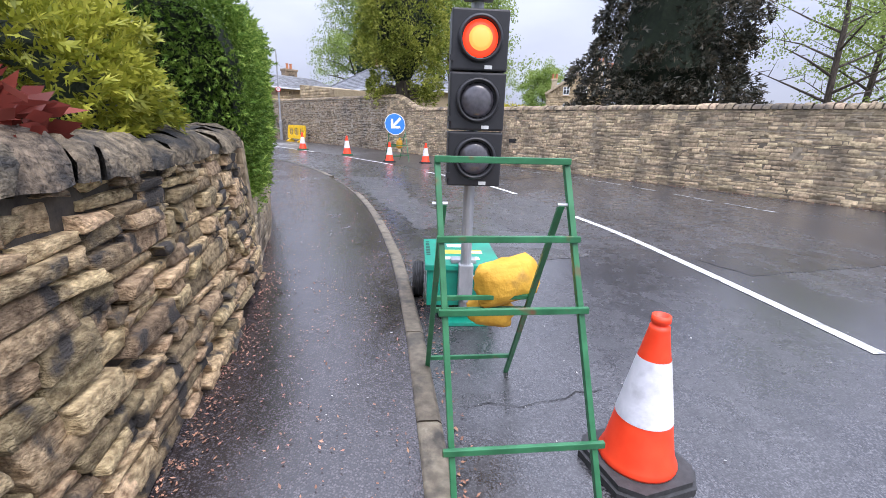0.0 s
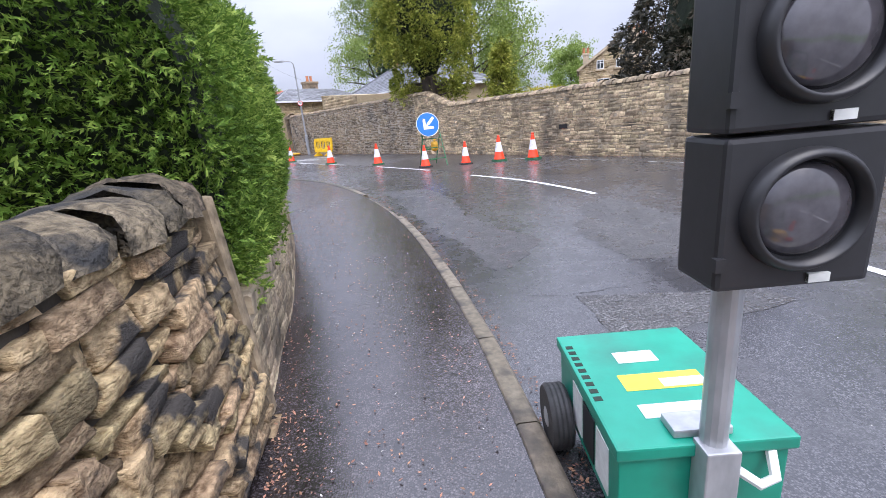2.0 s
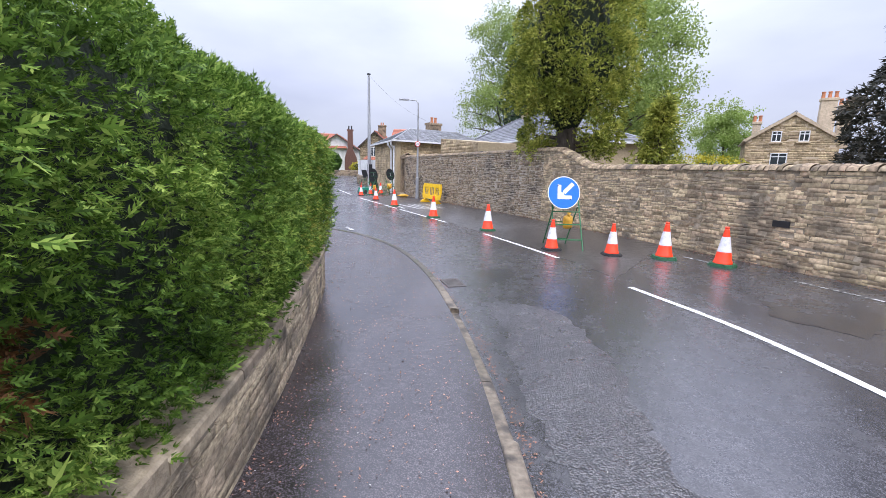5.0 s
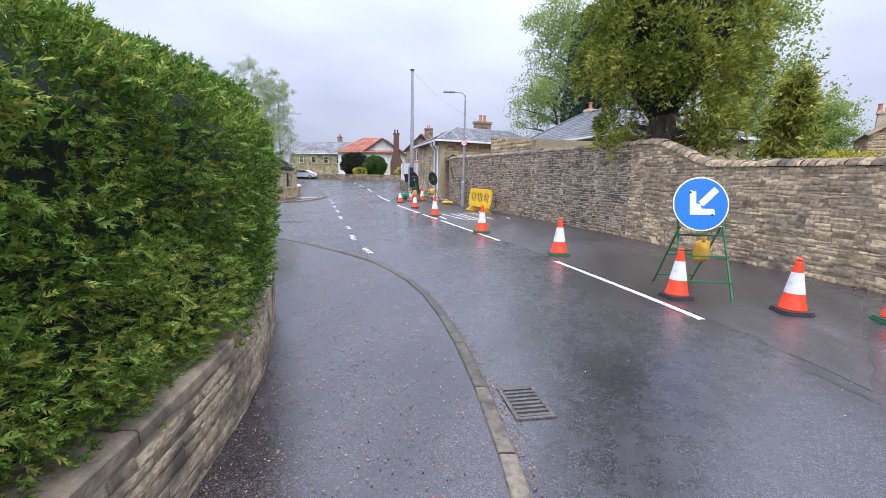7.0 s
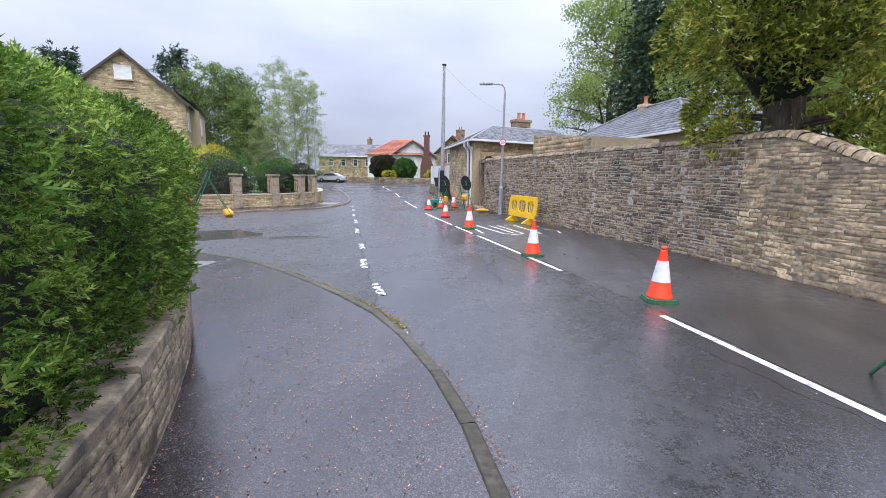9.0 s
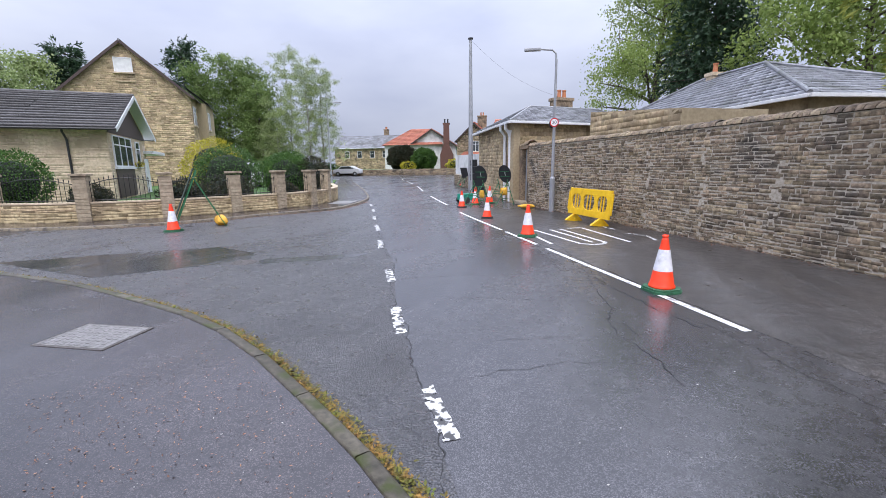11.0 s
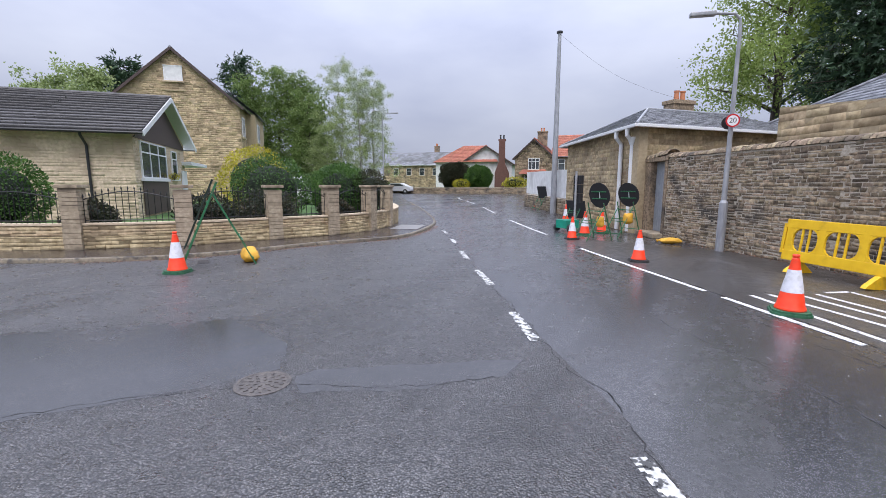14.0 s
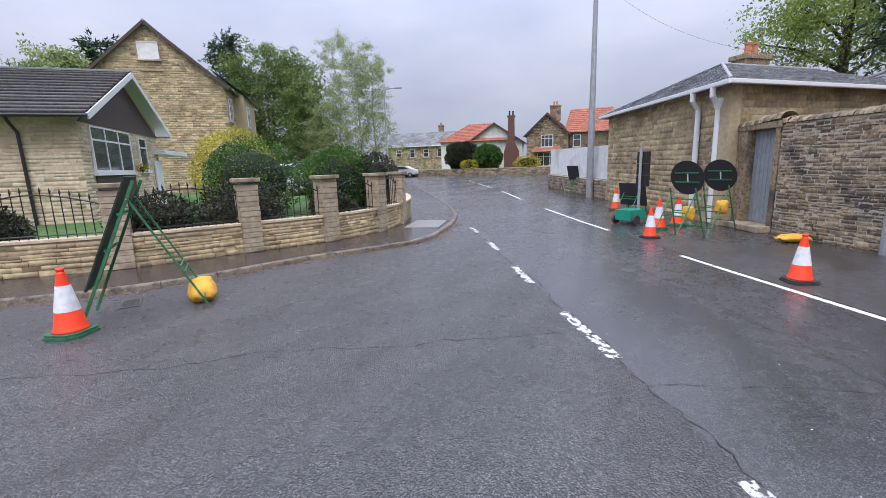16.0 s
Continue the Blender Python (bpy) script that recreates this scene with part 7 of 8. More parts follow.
for x_ in (2.3, 2.8):
    bm = bmesh.new()
    lathe(bm, [(0.15, 8.0), (0.13, 8.1), (0.11, 8.55), (0.14, 8.6), (0.14, 8.68), (0.08, 8.68)], 10, pose(x_, -0.45, 0))
    part("chimney_pot", bm, M_BLACK, red_house)
windows(red_house, [(-0.6, 2.3, 1.2, 1.3), (-5.5, 2.4, 1.6, 1.2), (-3.0, 0.7, 1.8, 1.3)])

brown_house = gable_house("stone_villa", pose(-27.6, 80.6, 0.6, 0, 0, 8), 5.2, 9, 4.9, 7.3, M_BUFF_WALL, M_TILE_RED, "brown stone villa with red tiled roof and bay window", M_WALL_DJ, 83, 0.3, 12, 20, barge=M_BROWN)
windows(brown_house, [(0, 3.2, 1.5, 1.5), (0, 0.8, 2.4, 1.7)], (0.33, 0.66))
slope_roof("bay_roof", brown_house, ((-1.9, -0.9, 2.6), (1.9, -0.9, 2.6), (1.6, 0.0, 3.2), (-1.6, 0.0, 3.2)), M_TILE_RED, 4, 10, seed=8)
part("wing", boxed(2.5, 9.0, 0.8, 8, 0, 4.9), M_WALL_DJ, brown_house)
slope_roof("wing_roof", brown_house, ((2.0, 0.4, 4.9), (9.4, 0.4, 4.9), (7.6, 4.4, 8.1), (2.4, 4.4, 8.1)), M_TILE_RED, 12, 18, seed=9)
window(brown_house, pose(3.6, 0.74, 3.1), 0.9, 1.5, (), 0.6)
window(brown_house, pose(3.6, 0.74, 0.9), 0.9, 1.6, (), 0.6)
chimney(brown_house, 0.6, 3.0, 6.6, 8.6, 1.3, 0.7, M_WALL_DJ, 2)

terrace = gable_house("stone_terrace", pose(-48.4, 95.5, 0.8, 0, 0, 105), 9, 12, 4.6, 6.9, M_BUFF_WALL, M_SLATE, "long low stone house with hipped slate roof", M_WALL_J, 84, 0.35, 12, 24)
windows(terrace, [(-2.2, 1.2, 1.2, 1.5), (2.2, 1.2, 1.2, 1.5)])
for x_ in (2.0, 4.5, 7.0, 9.5):
    window(terrace, pose(-4.55, x_, 2.6, 0, 0, -90), 0.9, 1.3, (), 0.6)
chimney(terrace, 0.5, 3.0, 6.0, 8.2, 1.0, 0.8, M_WALL_DJ, 3)

manor = gable_house("old_stone_house", pose(17.15, 45.5, 0.1, 0, 0, -20), 5.4, 8, 4.5, 6.3, M_PALE, M_SLATE, "old buff stone house with tall chimneys behind the wall", M_BUFF, 85, 0.12, 12, 20, barge=M_PALE)
windows(manor, [(-0.9, 4.3, 0.6, 0.75), (0.7, 4.3, 0.6, 0.75), (-0.6, 2.6, 1.0, 0.9)])
chimney(manor, 1.9, 1.2, 4.6, 7.35, 0.9, 0.7, M_PALE, 3)
chimney(manor, 3.4, 4.0, 4.0, 7.2, 0.8, 0.7, M_PALE, 3)
chimney(manor, -2.1, 1.5, 4.6, 5.9, 0.5, 0.5, M_PALE, 2)

# low front wall across the end of the road, bushes and hedges behind it
END_WALL = Line([(-58, 66.5), (-47.5, 71.5), (-38, 74.0), (-30, 74.6), (-23.5, 74.0), (-18.5, 71.5)])
ew = thing("wall_end", Matrix(), "low sooty stone front garden wall at the end of the road", "wall", kind="structure")
band("wall_core", END_WALL, 0, END_WALL.length, 0.0, -0.3, -0.2, 0.85, M_MORTAR, parent=ew)
coursed("stones", ew, END_WALL, 0, END_WALL.length, lambda s: 0.85, 1, M_WALL_DJ, M_WALL_DJ, 31, (0.14, 0.2), (0.3, 0.6), 0.012, 0.015, 0.012, zbase=-0.1)
lawn("garden_far", [END_WALL.at(s, -0.3) for s in np.arange(0, END_WALL.length, 1.0)] + [(-15, 110), (-75, 110)], 1.3, M_GRASS, "raised front gardens at the end of the road")
shrub("garden_bush", -39.0, 79.0, 1.2, 2.4, 1.8, 1.9, L_SHRUB_DARK, 101, "large rounded grey-green bush in a front garden", 17000, 0.2)
shrub("garden_bush", -35.0, 78.6, 1.2, 1.9, 1.5, 1.6, L_SHRUB, 102, "rounded bush in a front garden", 13000, 0.2)
shrub("garden_bush", -36.9, 77.0, 1.2, 1.3, 0.6, 0.65, L_YELLOW, 103, "low yellow-green hedge in a front garden", 1600, 0.15)
shrub("garden_bush", -29.0, 77.2, 1.2, 1.7, 0.7, 0.8, L_YELLOW, 104, "golden hedge before the stone villa", 1800, 0.15)
shrub("garden_bush", -50.5, 74.0, 1.1, 3.5, 0.8, 0.7, L_SHRUB, 105, "clipped green hedge along a front garden", 3000, 0.15)
shrub("garden_bush", -24.6, 77.0, 1.1, 1.4, 0.8, 0.7, L_SHRUB_DARK, 106, "dark low bush by the garden wall", 1500, 0.15)

# white boarded fence beyond the lodge
FENCE = Line([(-14.35, 44.95), (-17.3, 49.6), (-19.2, 52.6)])
fw = thing("wall_fence", Matrix(), "low stone wall topped by white boards beyond the lodge", "wall", kind="structure")
band("wall_core", FENCE, 0.05, FENCE.length, 0.0, 0.3, 0, 0.85, M_MORTAR, parent=fw)
coursed("stones", fw, FENCE, 0.05, FENCE.length, lambda s: 0.85, -1, M_WALL_DJ, M_WALL_DJ, 33, (0.13, 0.18), (0.25, 0.5), proud=0.015)
s_ = 0.1
while s_ < FENCE.length - 0.2:
    bm = bmesh.new()
    (xa, ya), (xb, yb) = FENCE.at(s_, 0.1), FENCE.at(s_ + 0.19, 0.1)
    beam(bm, (xa, ya, 1.65 + rise(ya)), (xb, yb, 1.65 + rise(yb)), 0.03, 1.5)
    part("board", bm, M_RENDER, fw)
    s_ += 0.2


def car(name, m, paint, label, van=False):
    """A parked car: shaped body, dark glass band, wheels."""
    t = thing(name, m, label, "car")
    prof = [(-2.0, 0.35), (-2.05, 0.75), (-1.9, 0.95), (-1.35, 1.0), (-0.85, 1.42), (0.6, 1.46), (1.45, 1.05), (1.95, 0.95), (2.05, 0.6), (2.0, 0.35)] if not van else [(-2.3, 0.35), (-2.35, 1.0), (-1.9, 1.15), (-1.3, 1.9), (2.2, 1.95), (2.3, 1.0), (2.25, 0.35)]
    bm = bmesh.new()
    prism(bm, prof, -0.85, 0.85, pose(0, 0, 0, 90, 0, 0))
    bmesh.ops.bevel(bm, geom=bm.edges[:], offset=0.05, segments=2, affect="EDGES")
    part("body", bm, paint, t, smooth=False)
    top = 1.42 if not van else 1.85
    for y in (-0.862, 0.842):
        bm = bmesh.new()
        g = [(-1.1, 1.02), (-0.75, top - 0.06), (0.5, top - 0.04), (1.2, 1.05)] if not van else [(-1.75, 1.2), (-1.25, top - 0.08), (-0.4, top - 0.08), (-0.4, 1.2)]
        prism(bm, g, -0.01, 0.01, pose(0, y + 0.01, 0, 90, 0, 0))
        part("side_glass", bm, M_GLASS, t)
    bm = bmesh.new()
    a, b = ((-1.33, 1.03), (-0.88, top - 0.02)) if not van else ((-1.88, 1.18), (-1.32, top))
    v = [bm.verts.new(p) for p in ((a[0] - 0.02, -0.7, a[1]), (a[0] - 0.02, 0.7, a[1]), (b[0] - 0.02, 0.65, b[1]), (b[0] - 0.02, -0.65, b[1]))]
    r = bmesh.ops.extrude_face_region(bm, geom=[bm.faces.new(v)])
    bmesh.ops.translate(bm, verts=[e for e in r["geom"] if isinstance(e, bmesh.types.BMVert)], vec=(-0.015, 0, 0.01))
    part("windscreen", bm, M_GLASS, t)
    for x in (-1.3, 1.3):
        for y in (-0.8, 0.8):
            bm = bmesh.new()
            lathe(bm, [(0.2, -0.1), (0.31, -0.1), (0.32, 0.0), (0.31, 0.1), (0.2, 0.1)], 22, pose(x, y, 0.32, 90, 0, 0))
            w = part("wheel", bm, M_RUBBER, t)
            bm = bmesh.new()
            lathe(bm, [(0.03, -0.11), (0.2, -0.095), (0.2, 0.095), (0.03, 0.11)], 16, pose(x, y, 0.32, 90, 0, 0))
            part("rim", bm, M_GALV, w)
    for y in (-0.6, 0.6):
        part("headlight", boxed(-2.07, -2.0, y - 0.15, y + 0.15, 0.68, 0.8, 0.01), M_SIGN_WHITE, t)
    return t


car("parked_van", bung.matrix_world @ pose(7.4, -5.2, 0.3, 0, 0, 75), plain("white_paint", (0.7, 0.7, 0.72), 0.25), "white van parked on the bungalow's drive", True)
car("parked_car", pose(-44.2, 72.0, rise(72), 0, 0, 15), plain("silver_paint", (0.55, 0.56, 0.58), 0.3), "silver car parked by the far garden wall")

# garden shrubs behind the railings
for i_, (x, y, rx, ry, rz, lf, lab) in enumerate((
        (-23.95, 34.2, 1.6, 1.5, 1.33, L_SHRUB, "large clipped rounded green shrub behind the railings"),
        (-22.1, 36.2, 1.15, 1.1, 1.16, L_SHRUB, "rounded green shrub behind the railings"),
        (-26.3, 35.2, 1.75, 1.4, 1.6, L_YELLOW, "bright yellow-flowering shrub in the garden"),
        (-23.2, 37.6, 1.5, 1.3, 1.22, L_SHRUB, "spreading green shrub in the garden"),
        (-21.2, 37.2, 0.95, 0.9, 1.05, L_SHRUB_DARK, "dark green shrub at the garden's end"),
        (-21.6, 32.0, 0.7, 1.2, 0.62, L_SHRUB_DARK, "dark leafy hedge growth along the railings"),
        (-20.75, 29.4, 0.75, 0.9, 0.55, L_SHRUB_DARK, "dark glossy shrub against the railings"),
        (-20.0, 30.9, 0.6, 0.8, 0.5, L_SHRUB_DARK, "dark leafy shrub against the railings"),
        (-19.2, 32.9, 0.45, 0.7, 0.45, L_SHRUB_DARK, "dark shrub behind the iron railings"),
        (-22.6, 27.2, 0.7, 0.6, 0.5, L_SHRUB_DARK, "low reddish-dark shrub behind the railings"),
        (-25.8, 26.4, 1.3, 1.1, 1.15, L_SHRUB, "big rounded green shrub at the bungalow's side"),
        (-26.8, 41.0, 2.4, 1.5, 1.2, L_SHRUB, "broad green shrubbery beyond the drive"),
        (-24.5, 39.5, 1.6, 1.5, 1.0, L_SHRUB, "green shrubbery along the garden"))):
    shrub("garden_shrub", x, y, 0.3, rx, ry, rz, lf, 110 + i_, lab, 7500 if rx > 1.1 else 6000 if rx > 0.9 else 3400, 0.085, 0.05 if rx > 0.9 else 0.14)


# ---- road surfaces, covers and small things ----
def flat(name, pts, z, material, label, category="road patch", kind="structure"):
    bm = bmesh.new()
    bm.faces.new([bm.verts.new((x, y, z + rise(y))) for x, y in pts])
    return tagged(finish(name, bm, material), label, category, kind=kind)


def ragged(pts, seed, amount=0.05, step=0.15):
    rng = random.Random(seed)
    out = []
    for (xa, ya), (xb, yb) in zip(pts, pts[1:] + pts[:1]):
        n = max(1, int(math.hypot(xb - xa, yb - ya) / step))
        for k in range(n):
            out.append((xa + (xb - xa) * k / n + rng.uniform(-amount, amount), ya + (yb - ya) * k / n + rng.uniform(-amount, amount)))
    return out


JOINT = [(-5.3, 19.55), (-6.6, 21.3), (-7.75, 22.95), (-8.95, 24.98), (-9.8, 26.09), (-11.05, 27.82), (-13.18, 30.94), (-16.3, 35.3)]
side_pts = JOINT + [(-16.9, 35.0), *[FAR_KERB.at(s, 0.14) for s in np.arange(FAR_KERB.near(33.0), 10, -1.0)], (-45, 18.2), *[KERB.at(s, 0.14) for s in np.arange(KERB.length - 1, KERB.near(19.4), -0.8)]]
flat("side_road", side_pts, 0.0022, M_ROUGH_ROAD, "coarse worn asphalt of the side road's mouth", "road")
flat("road_patch", ragged([(-16.5, 22.2), (-13.63, 25.03), (-12.28, 24.8), (-11.84, 24.29), (-12.1, 23.72), (-13.2, 22.2)], 1, 0.02), 0.0034, M_PATCH, "smooth dark asphalt patch")
flat("road_patch", ragged([(-11.54, 24.14), (-11.56, 24.46), (-9.93, 25.67), (-10.0, 25.16), (-10.72, 24.42), (-11.32, 24.06)], 2, 0.04), 0.0034, M_PATCH, "long smooth dark asphalt patch")
lane = [CENTRE.at(s_, 0.10) for s_ in np.arange(CENTRE.near(16.5), CENTRE.near(36.0), 0.6)] + [RIGHT_WALL.at(s_, -0.04) for s_ in np.arange(RIGHT_WALL.near(35.0), RIGHT_WALL.near(20.5), -0.6)]
flat("closed_lane", ragged(lane, 5, 0.03, 0.3), 0.0026, M_FAR_LANE, "worn brownish asphalt of the closed lane beside the tall wall", "road")
strip = [KERB.at(s_, 0.45 + 0.12 * math.sin(s_)) for s_ in np.arange(KERB.near(8.6), KERB.near(14.6), 0.5)] + [KERB.at(s_, 1.25 + 0.2 * math.sin(s_ * 1.3)) for s_ in np.arange(KERB.near(14.2), KERB.near(9.0), -0.5)]
flat("road_patch", ragged(strip, 6, 0.07, 0.12), 0.0024, M_ROUGH_ROAD, "fretted dark strip of asphalt along the kerb")
flat("road_patch", ragged([(2.25, 11.6), (1.75, 10.9), (1.3, 9.9), (1.35, 8.7), (2.3, 8.4), (2.75, 9.6), (2.6, 11.0)], 7, 0.09, 0.12), 0.0024, M_ROUGH_ROAD, "fretted dark strip of asphalt beside the centre line")
flat("road_patch", ragged([(2.3, 15.0), (3.0, 14.4), (4.0, 15.3), (3.3, 16.1), (2.5, 15.7)], 8, 0.05, 0.12), 0.0031, M_PATCH, "rounded asphalt patch before the tall wall")
flat("road_patch", ragged([(0.63, 7.98), (0.65, 7.2), (2.03, 7.5), (1.95, 7.75)], 3, 0.02), 0.0030, M_ROUGH_ROAD, "coarse square asphalt patch")
flat("road_patch", ragged([(3.2, 7.4), (3.4, 6.8), (5.4, 7.1), (4.3, 8.1)], 4, 0.02), 0.0030, M_PATCH, "dark asphalt patch in the far lane")


def crack(pts, width, seed):
    rng = random.Random(seed)
    line = Line([(x + rng.uniform(-0.05, 0.05), y + rng.uniform(-0.05, 0.05)) for x, y in pts])
    bm = bmesh.new()
    rows = []
    n = max(3, int(line.length / 0.08))
    drift = 0.0
    for k in range(n + 1):
        s = line.length * k / n
        drift = 0.85 * drift + rng.uniform(-0.035, 0.035)
        w = 0.38 * width * rng.uniform(0.2, 1.2)
        a, b = line.at(s, drift - w / 2), line.at(s, drift + w / 2)
        rows.append([bm.verts.new((*a, 0.0045 + rise(a[1]))), bm.verts.new((*b, 0.0045 + rise(b[1])))])
    for a, b in zip(rows, rows[1:]):
        bm.faces.new((a[0], b[0], b[1], a[1]))
    tagged(finish("road_crack", bm, M_CRACK_AND_SHADE), "ragged dark crack in the asphalt", "crack", "road cracks", "structure")


crack(JOINT, 0.03, 1)
crack([(-5.95, 26.4), (-5.44, 25.0), (-4.97, 23.0), (-4.74, 22.5), (-4.4, 21.9)], 0.03, 21)
crack([(-7.74, 29.97), (-6.02, 27.09), (-5.34, 25.14), (-5.0, 24.54), (-4.2, 23.4)], 0.035, 22)
crack([(-6.86, 23.9), (-5.82, 24.23), (-5.16, 23.4), (-4.76, 22.9)], 0.012, 23)
crack([(-7.38, 23.33), (-6.23, 23.64), (-5.4, 23.9)], 0.012, 24)
crack([(-6.16, 22.08), (-5.47, 22.62), (-4.85, 22.72)], 0.015, 25)
crack([(-9.4, 31.0), (-8.0, 28.9), (-6.6, 26.8)], 0.02, 26)
crack([(-17.9, 24.5), (-15.5, 26.3), (-14.3, 27.25), (-12.1, 28.85)], 0.035, 2)
crack([(2.8, 11.3), (1.2, 15.2), (0.0, 17.3)], 0.018, 4)
crack([(0.2, 17.6), (-2.5, 20.9), (-4.0, 23.2), (-7.5, 27.9), (-10.5, 32.0)], 0.02, 5)
crack([(-8.3, 24.0), (-7.4, 24.7), (-6.4, 25.1), (-5.6, 25.9)], 0.02, 6)
crack([(-11.2, 28.0), (-10.0, 28.6), (-9.2, 28.7)], 0.02, 7)
crack([(2.86, 8.25), (3.6, 8.6), (5.6, 9.6)], 0.02, 8)
crack([(0.3, 8.1), (0.63, 7.98), (2.0, 8.1), (2.86, 8.2)], 0.02, 9)
crack([(0.1, 4.9), (0.5, 4.95), (0.9, 5.0)], 0.02, 10)
crack([(-16.5, 22.3), (-13.63, 25.0), (-12.28, 24.8)], 0.02, 11)
crack([(-13.2, 22.2), (-12.1, 23.7), (-10.72, 24.42), (-10.0, 25.1)], 0.025, 12)
crack([(-6.2, 21.2), (-5.3, 22.0), (-4.4, 22.2)], 0.015, 13)
crack([(-6.8, 24.8), (-7.6, 26.2), (-8.9, 27.7), (-10.2, 29.9), (-12.6, 33.4)], 0.02, 15)

# painted word for drivers coming the other way
STROKES = (((-7.7, 29.8), (-6.6, 28.0)), ((-7.45, 30.0), (-6.0, 28.25)), ((-7.05, 30.2), (-5.75, 28.5)), ((-6.8, 30.4), (-5.5, 28.62)), ((-6.0, 28.25), (-5.7, 28.22), (-5.52, 28.4), (-5.5, 28.62)),
           ((-6.65, 30.6), (-6.3, 30.85), (-4.98, 28.85)), ((-5.85, 31.4), (-5.4, 30.8)), ((-5.1, 30.2), (-4.62, 29.9), (-4.42, 29.25)))
for k_, st in enumerate(STROKES):
    for a_, b_ in zip(st, st[1:]):
        painted(Line([a_, b_]), 0.0, math.dist(a_, b_), 0.085, M_LINE if k_ < 6 else M_LINE_OLD, "painted_letter_stroke")


def grating(name, m, w, l, bars, label):
    t = thing(name, m, label, "drain cover")
    bm = bmesh.new()
    for a in ((-w / 2, w / 2, -l / 2, -l / 2 + 0.03), (-w / 2, w / 2, l / 2 - 0.03, l / 2), (-w / 2, -w / 2 + 0.03, -l / 2 + 0.03, l / 2 - 0.03), (w / 2 - 0.03, w / 2, -l / 2 + 0.03, l / 2 - 0.03)):
        box(bm, a[0], a[1], a[2], a[3], -0.02, 0.012, 0.003)
    part("frame", bm, M_IRON_COVER, t)
    # flat near-black plate painted as the shaded pit under the bars
    part("pit_shade", boxed(-w / 2 + 0.02, w / 2 - 0.02, -l / 2 + 0.02, l / 2 - 0.02, 0.004, 0.006), M_CRACK_AND_SHADE, t)
    for k in range(bars):
        y = -l / 2 + 0.05 + (l - 0.10) * k / (bars - 1)
        part("bar", boxed(-w / 2 + 0.032, w / 2 - 0.032, y - 0.014, y + 0.014, 0.0062, 0.012, 0.002), M_IRON_COVER, t)


grating("drain_grate", pose(-2.03, 15.48, 0, 0, 0, 28), 0.30, 0.48, 8, "rusty cast-iron road drain grating by the kerb")
grating("drain_grate", pose(-17.9, 27.35, 0, 0, 0, 60), 0.26, 0.48, 8, "cast-iron drain grating at the opposite kerb")


def manhole():
    t = thing("manhole_cover", pose(-11.73, 24.03, 0.002), "round rusty cast-iron manhole cover", "manhole cover")
    bm = bmesh.new()
    lathe(bm, [(0.235, -0.01), (0.235, 0.006), (0.205, 0.008), (0.202, 0.004), (0.01, 0.004)], 36)
    part("rim", bm, M_IRON_COVER, t)
    for r, n in ((0.17, 16), (0.115, 11), (0.06, 6)):
        for k in range(n):
            a = 2 * math.pi * k / n
            part("stud", boxed(-0.016, 0.016, -0.01, 0.01, 0.003, 0.0095, 0, pose(r * math.cos(a), r * math.sin(a), 0, 0, 0, math.degrees(a))), M_IRON_COVER, t)


manhole()


def slab(name, m, w, l, material, label, studs=0):
    t = thing(name, m, label, "access cover")
    part("plate", boxed(-w / 2, w / 2, -l / 2, l / 2, -0.01, 0.008, 0.003), material, t)
    part("surround", boxed(-w / 2 - 0.03, w / 2 + 0.03, -l / 2 - 0.03, l / 2 + 0.03, -0.02, 0.003), M_IRON_COVER, t)
    for i in range(studs):
        for j in range(int(studs * l / w)):
            x, y = -w / 2 + w * (i + 0.5) / studs, -l / 2 + w * (j + 0.5) / studs
            part("stud", boxed(x - 0.016, x + 0.016, y - 0.016, y + 0.016, 0.008, 0.0125), material, t)


slab("access_cover", pose(-9.95, 20.55, 0.088, 0, 0, -76), 0.55, 0.78, M_COVER, "studded pale access cover set in the footpath", 9)
slab("access_cover", pose(-18.0, 35.6, 0.09, 0, 0, 20), 1.0, 1.7, M_COVER, "pale concrete access cover at the footpath's corner")


# fallen petals and leaf scraps
def litter(name, n, seed, place, material, size, label):
    nr = np.random.default_rng(seed)
    P = np.array([place(nr) for _ in range(n)])
    D = unit(np.stack([nr.normal(0, 1, n), nr.normal(0, 1, n), nr.uniform(0, 0.5, n)], 1))
    U = unit(np.cross(D, np.array([0, 0, 1.0]) + nr.normal(0, 0.2, (n, 3))))
    L = size * nr.uniform(0.4, 1.4, n)
    ob = raw(name, *cards(P, D, U, L, L * 0.5), material)
    tagged(ob, label, "litter", kind="stuff")


def on_path(nr):
    s = nr.uniform(KERB.near(2.0), KERB.near(21.0))
    f = nr.random() ** 0.8
    x, y = KERB.at(s, -0.02 - f * 1.5)
    return x, y, 0.0935


def at_wall_foot(nr):
    if nr.random() < 0.35:
        x, y = STONE_WALL.at(nr.uniform(STONE_WALL.near(2.5), STONE_WALL.length), abs(nr.normal(0, 0.07)) + 0.01)
    else:
        x, y = HEDGE_WALL.at(nr.uniform(0, HEDGE_WALL.near(18.5)), abs(nr.normal(0, 0.06)) + 0.02)
    return x, y, 0.096


def in_gutter(nr):
    x, y = KERB.at(nr.uniform(KERB.near(2.0), KERB.near(20.0)), 0.15 + abs(nr.normal(0, 0.05)))
    return x, y, 0.008


def in_far_gutter(nr):
    x, y = FAR_KERB.at(nr.uniform(FAR_KERB.near(26.0), FAR_KERB.near(37)), 0.15 + abs(nr.normal(0, 0.10)))
    return x, y, 0.008


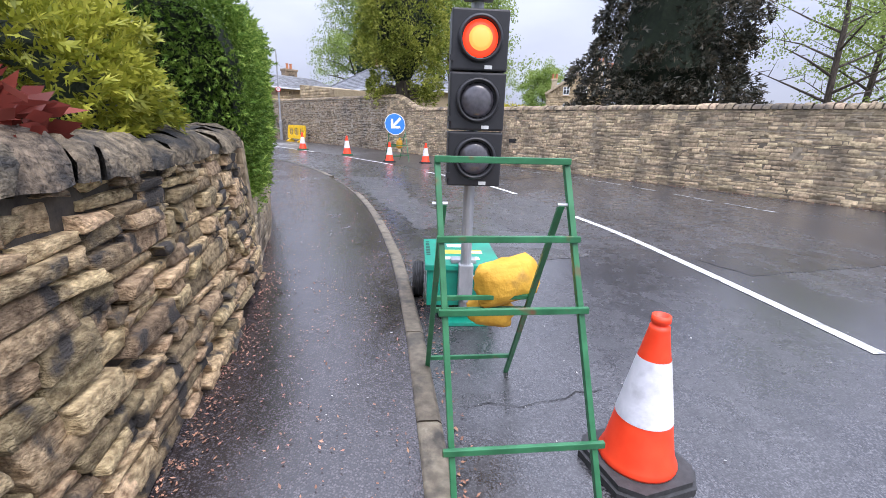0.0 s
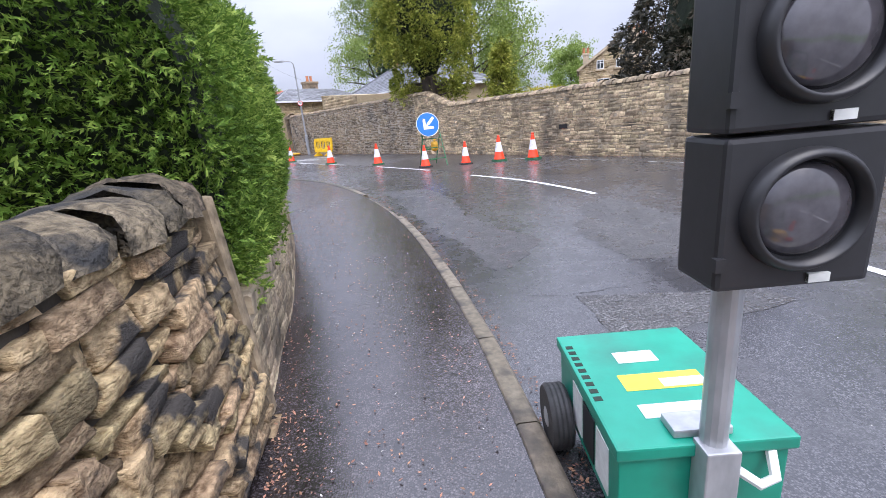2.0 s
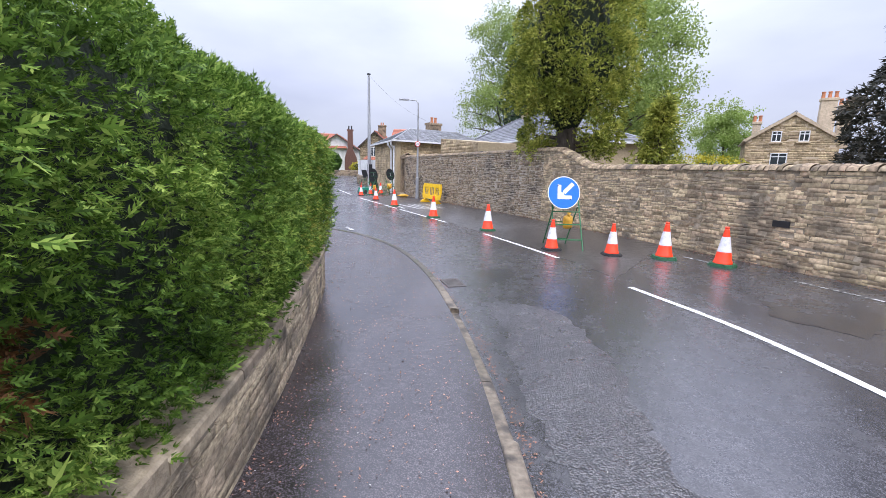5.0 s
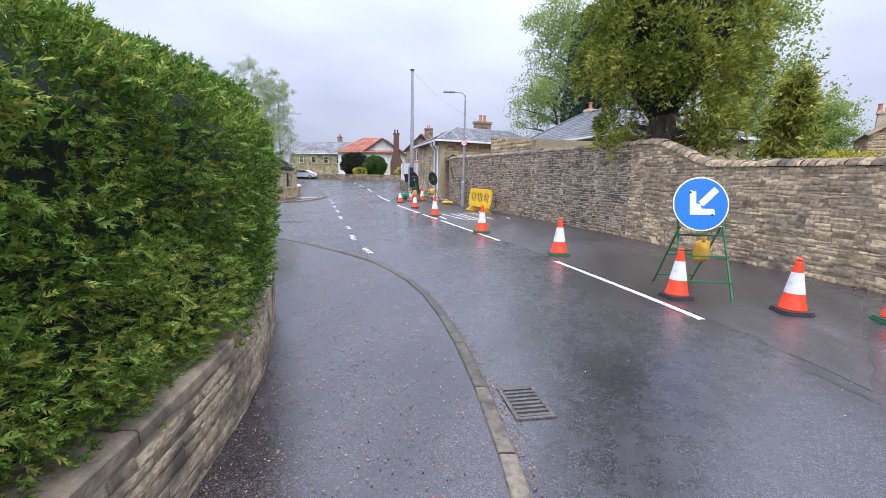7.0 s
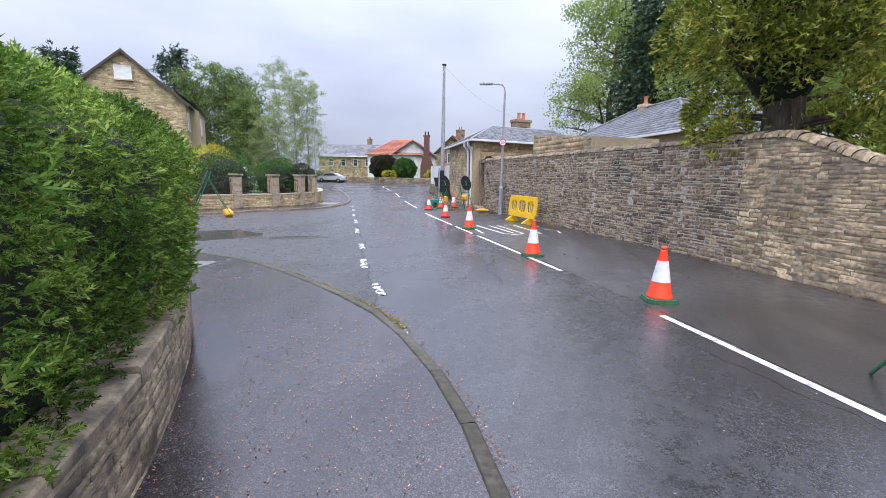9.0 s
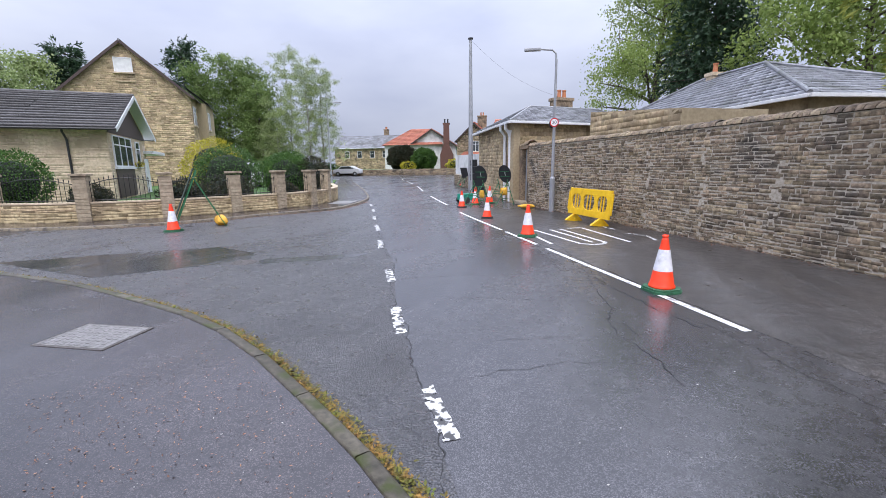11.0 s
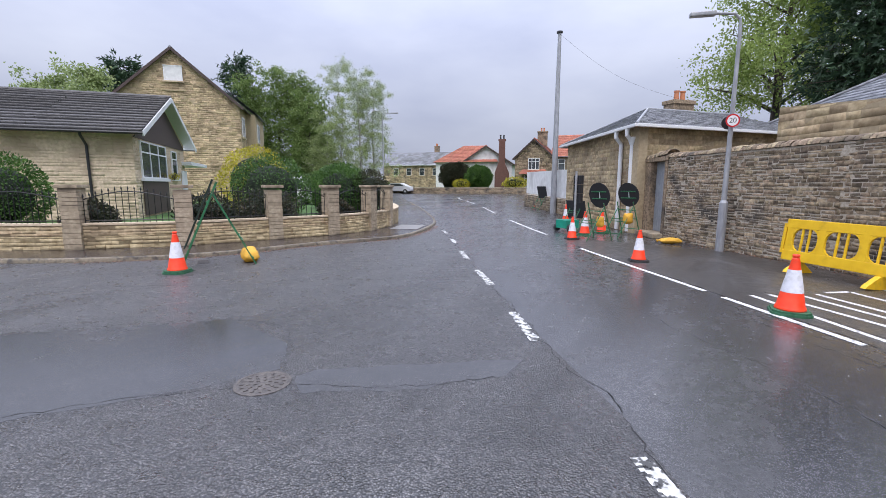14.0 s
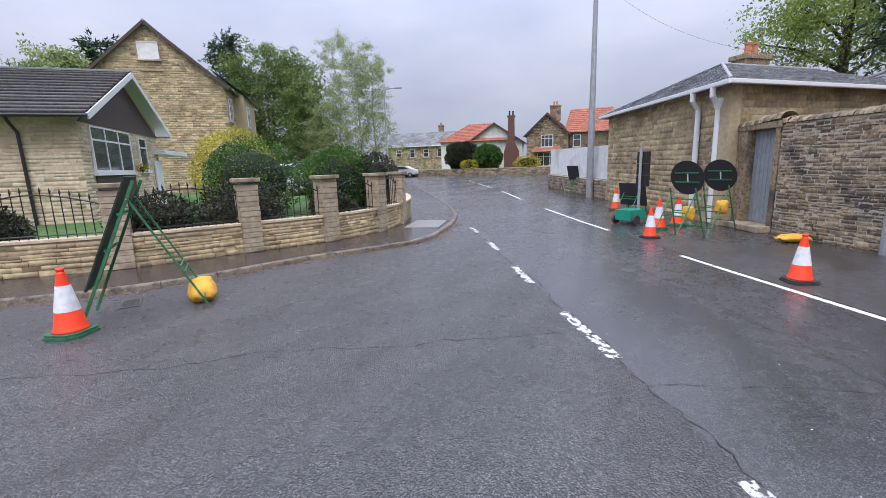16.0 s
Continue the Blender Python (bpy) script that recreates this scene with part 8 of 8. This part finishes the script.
def at_right_foot(nr):
    x, y = RIGHT_WALL.at(nr.uniform(RIGHT_WALL.near(10), RIGHT_WALL.length), -abs(nr.normal(0, 0.12)) - 0.02)
    return x, y, 0.008


def by_corner(nr):
    x, y = KERB.at(nr.uniform(KERB.near(19.2), KERB.near(21.45) + 5), 0.14 + abs(nr.normal(0, 0.05)))
    return x, y, 0.01 + abs(nr.normal(0, 0.012))


def on_road(nr):
    s = nr.uniform(CENTRE.near(4), CENTRE.near(36))
    x, y = CENTRE.at(s, nr.uniform(-3.0, 2.4))
    return x, y, 0.007


litter("fallen_petals", 7500, 1, on_path, M_LITTER, 0.017, "scattered reddish petals and leaf scraps on the footpath")
litter("pale_scraps", 500, 7, on_path, M_CONC, 0.014, "scattered pale chips on the footpath")
litter("fallen_petals", 2600, 2, at_wall_foot, M_LITTER, 0.017, "drift of brown petals along the foot of the walls")
litter("gutter_leaves", 1600, 3, in_gutter, M_LITTER, 0.022, "leaf scraps along the kerb")
litter("gutter_leaves", 2600, 4, in_far_gutter, M_LITTER, 0.03, "brown leaf scraps along the opposite kerb")
litter("gutter_leaves", 2600, 5, at_right_foot, M_LITTER, 0.035, "brown leaf scraps at the foot of the tall wall")
litter("moss", 7000, 6, by_corner, M_MOSS, 0.035, "orange-green moss along the corner kerb")
litter("road_chips", 700, 8, on_road, M_CONC, 0.016, "pale chips on the road")

# ---- stones of the tall right wall, last ----
cut = RIGHT_WALL.near(25.6)
coursed("wall_stones", r_wall, RIGHT_WALL, RIGHT_WALL.near(4.0), cut, right_top, -1, M_WALL, M_WALL_J, 91, (0.03, 0.105), (0.08, 0.38), 0.005, 0.003, 0.003, bay=(0.4, 1.5), rag=0.012)
coursed("wall_stones", r_wall, RIGHT_WALL, cut, RIGHT_WALL.length, right_top, -1, M_WALL_D, M_WALL_DJ, 92, (0.045, 0.10), (0.09, 0.32), 0.014, 0.004, 0.002, bay=(0.8, 2.6), rag=0.008, singles=(RIGHT_WALL.near(26.6), RIGHT_WALL.near(31.5)), limit=300)
cope(r_wall, RIGHT_WALL, RIGHT_WALL.near(4.0), RIGHT_WALL.length, right_top, 0.50, -0.04, 0.14, (0.08, 0.20), M_WALL_D, M_WALL_DJ, 93, (RIGHT_WALL.near(23.0), RIGHT_WALL.near(34.0)), 110)
# no recess is cut: a near-black block gives the vent's shade by colour
part("vent_block", boxed(-0.16, 0.16, -0.012, 0.03, 0, 0.13, 0.004, pose(*RIGHT_WALL.at(RIGHT_WALL.near(18.6), -0.01), 0.82, 0, 0, -57)), M_CRACK_AND_SHADE, r_wall, "vent hole in the wall, a block painted near-black for its shade")
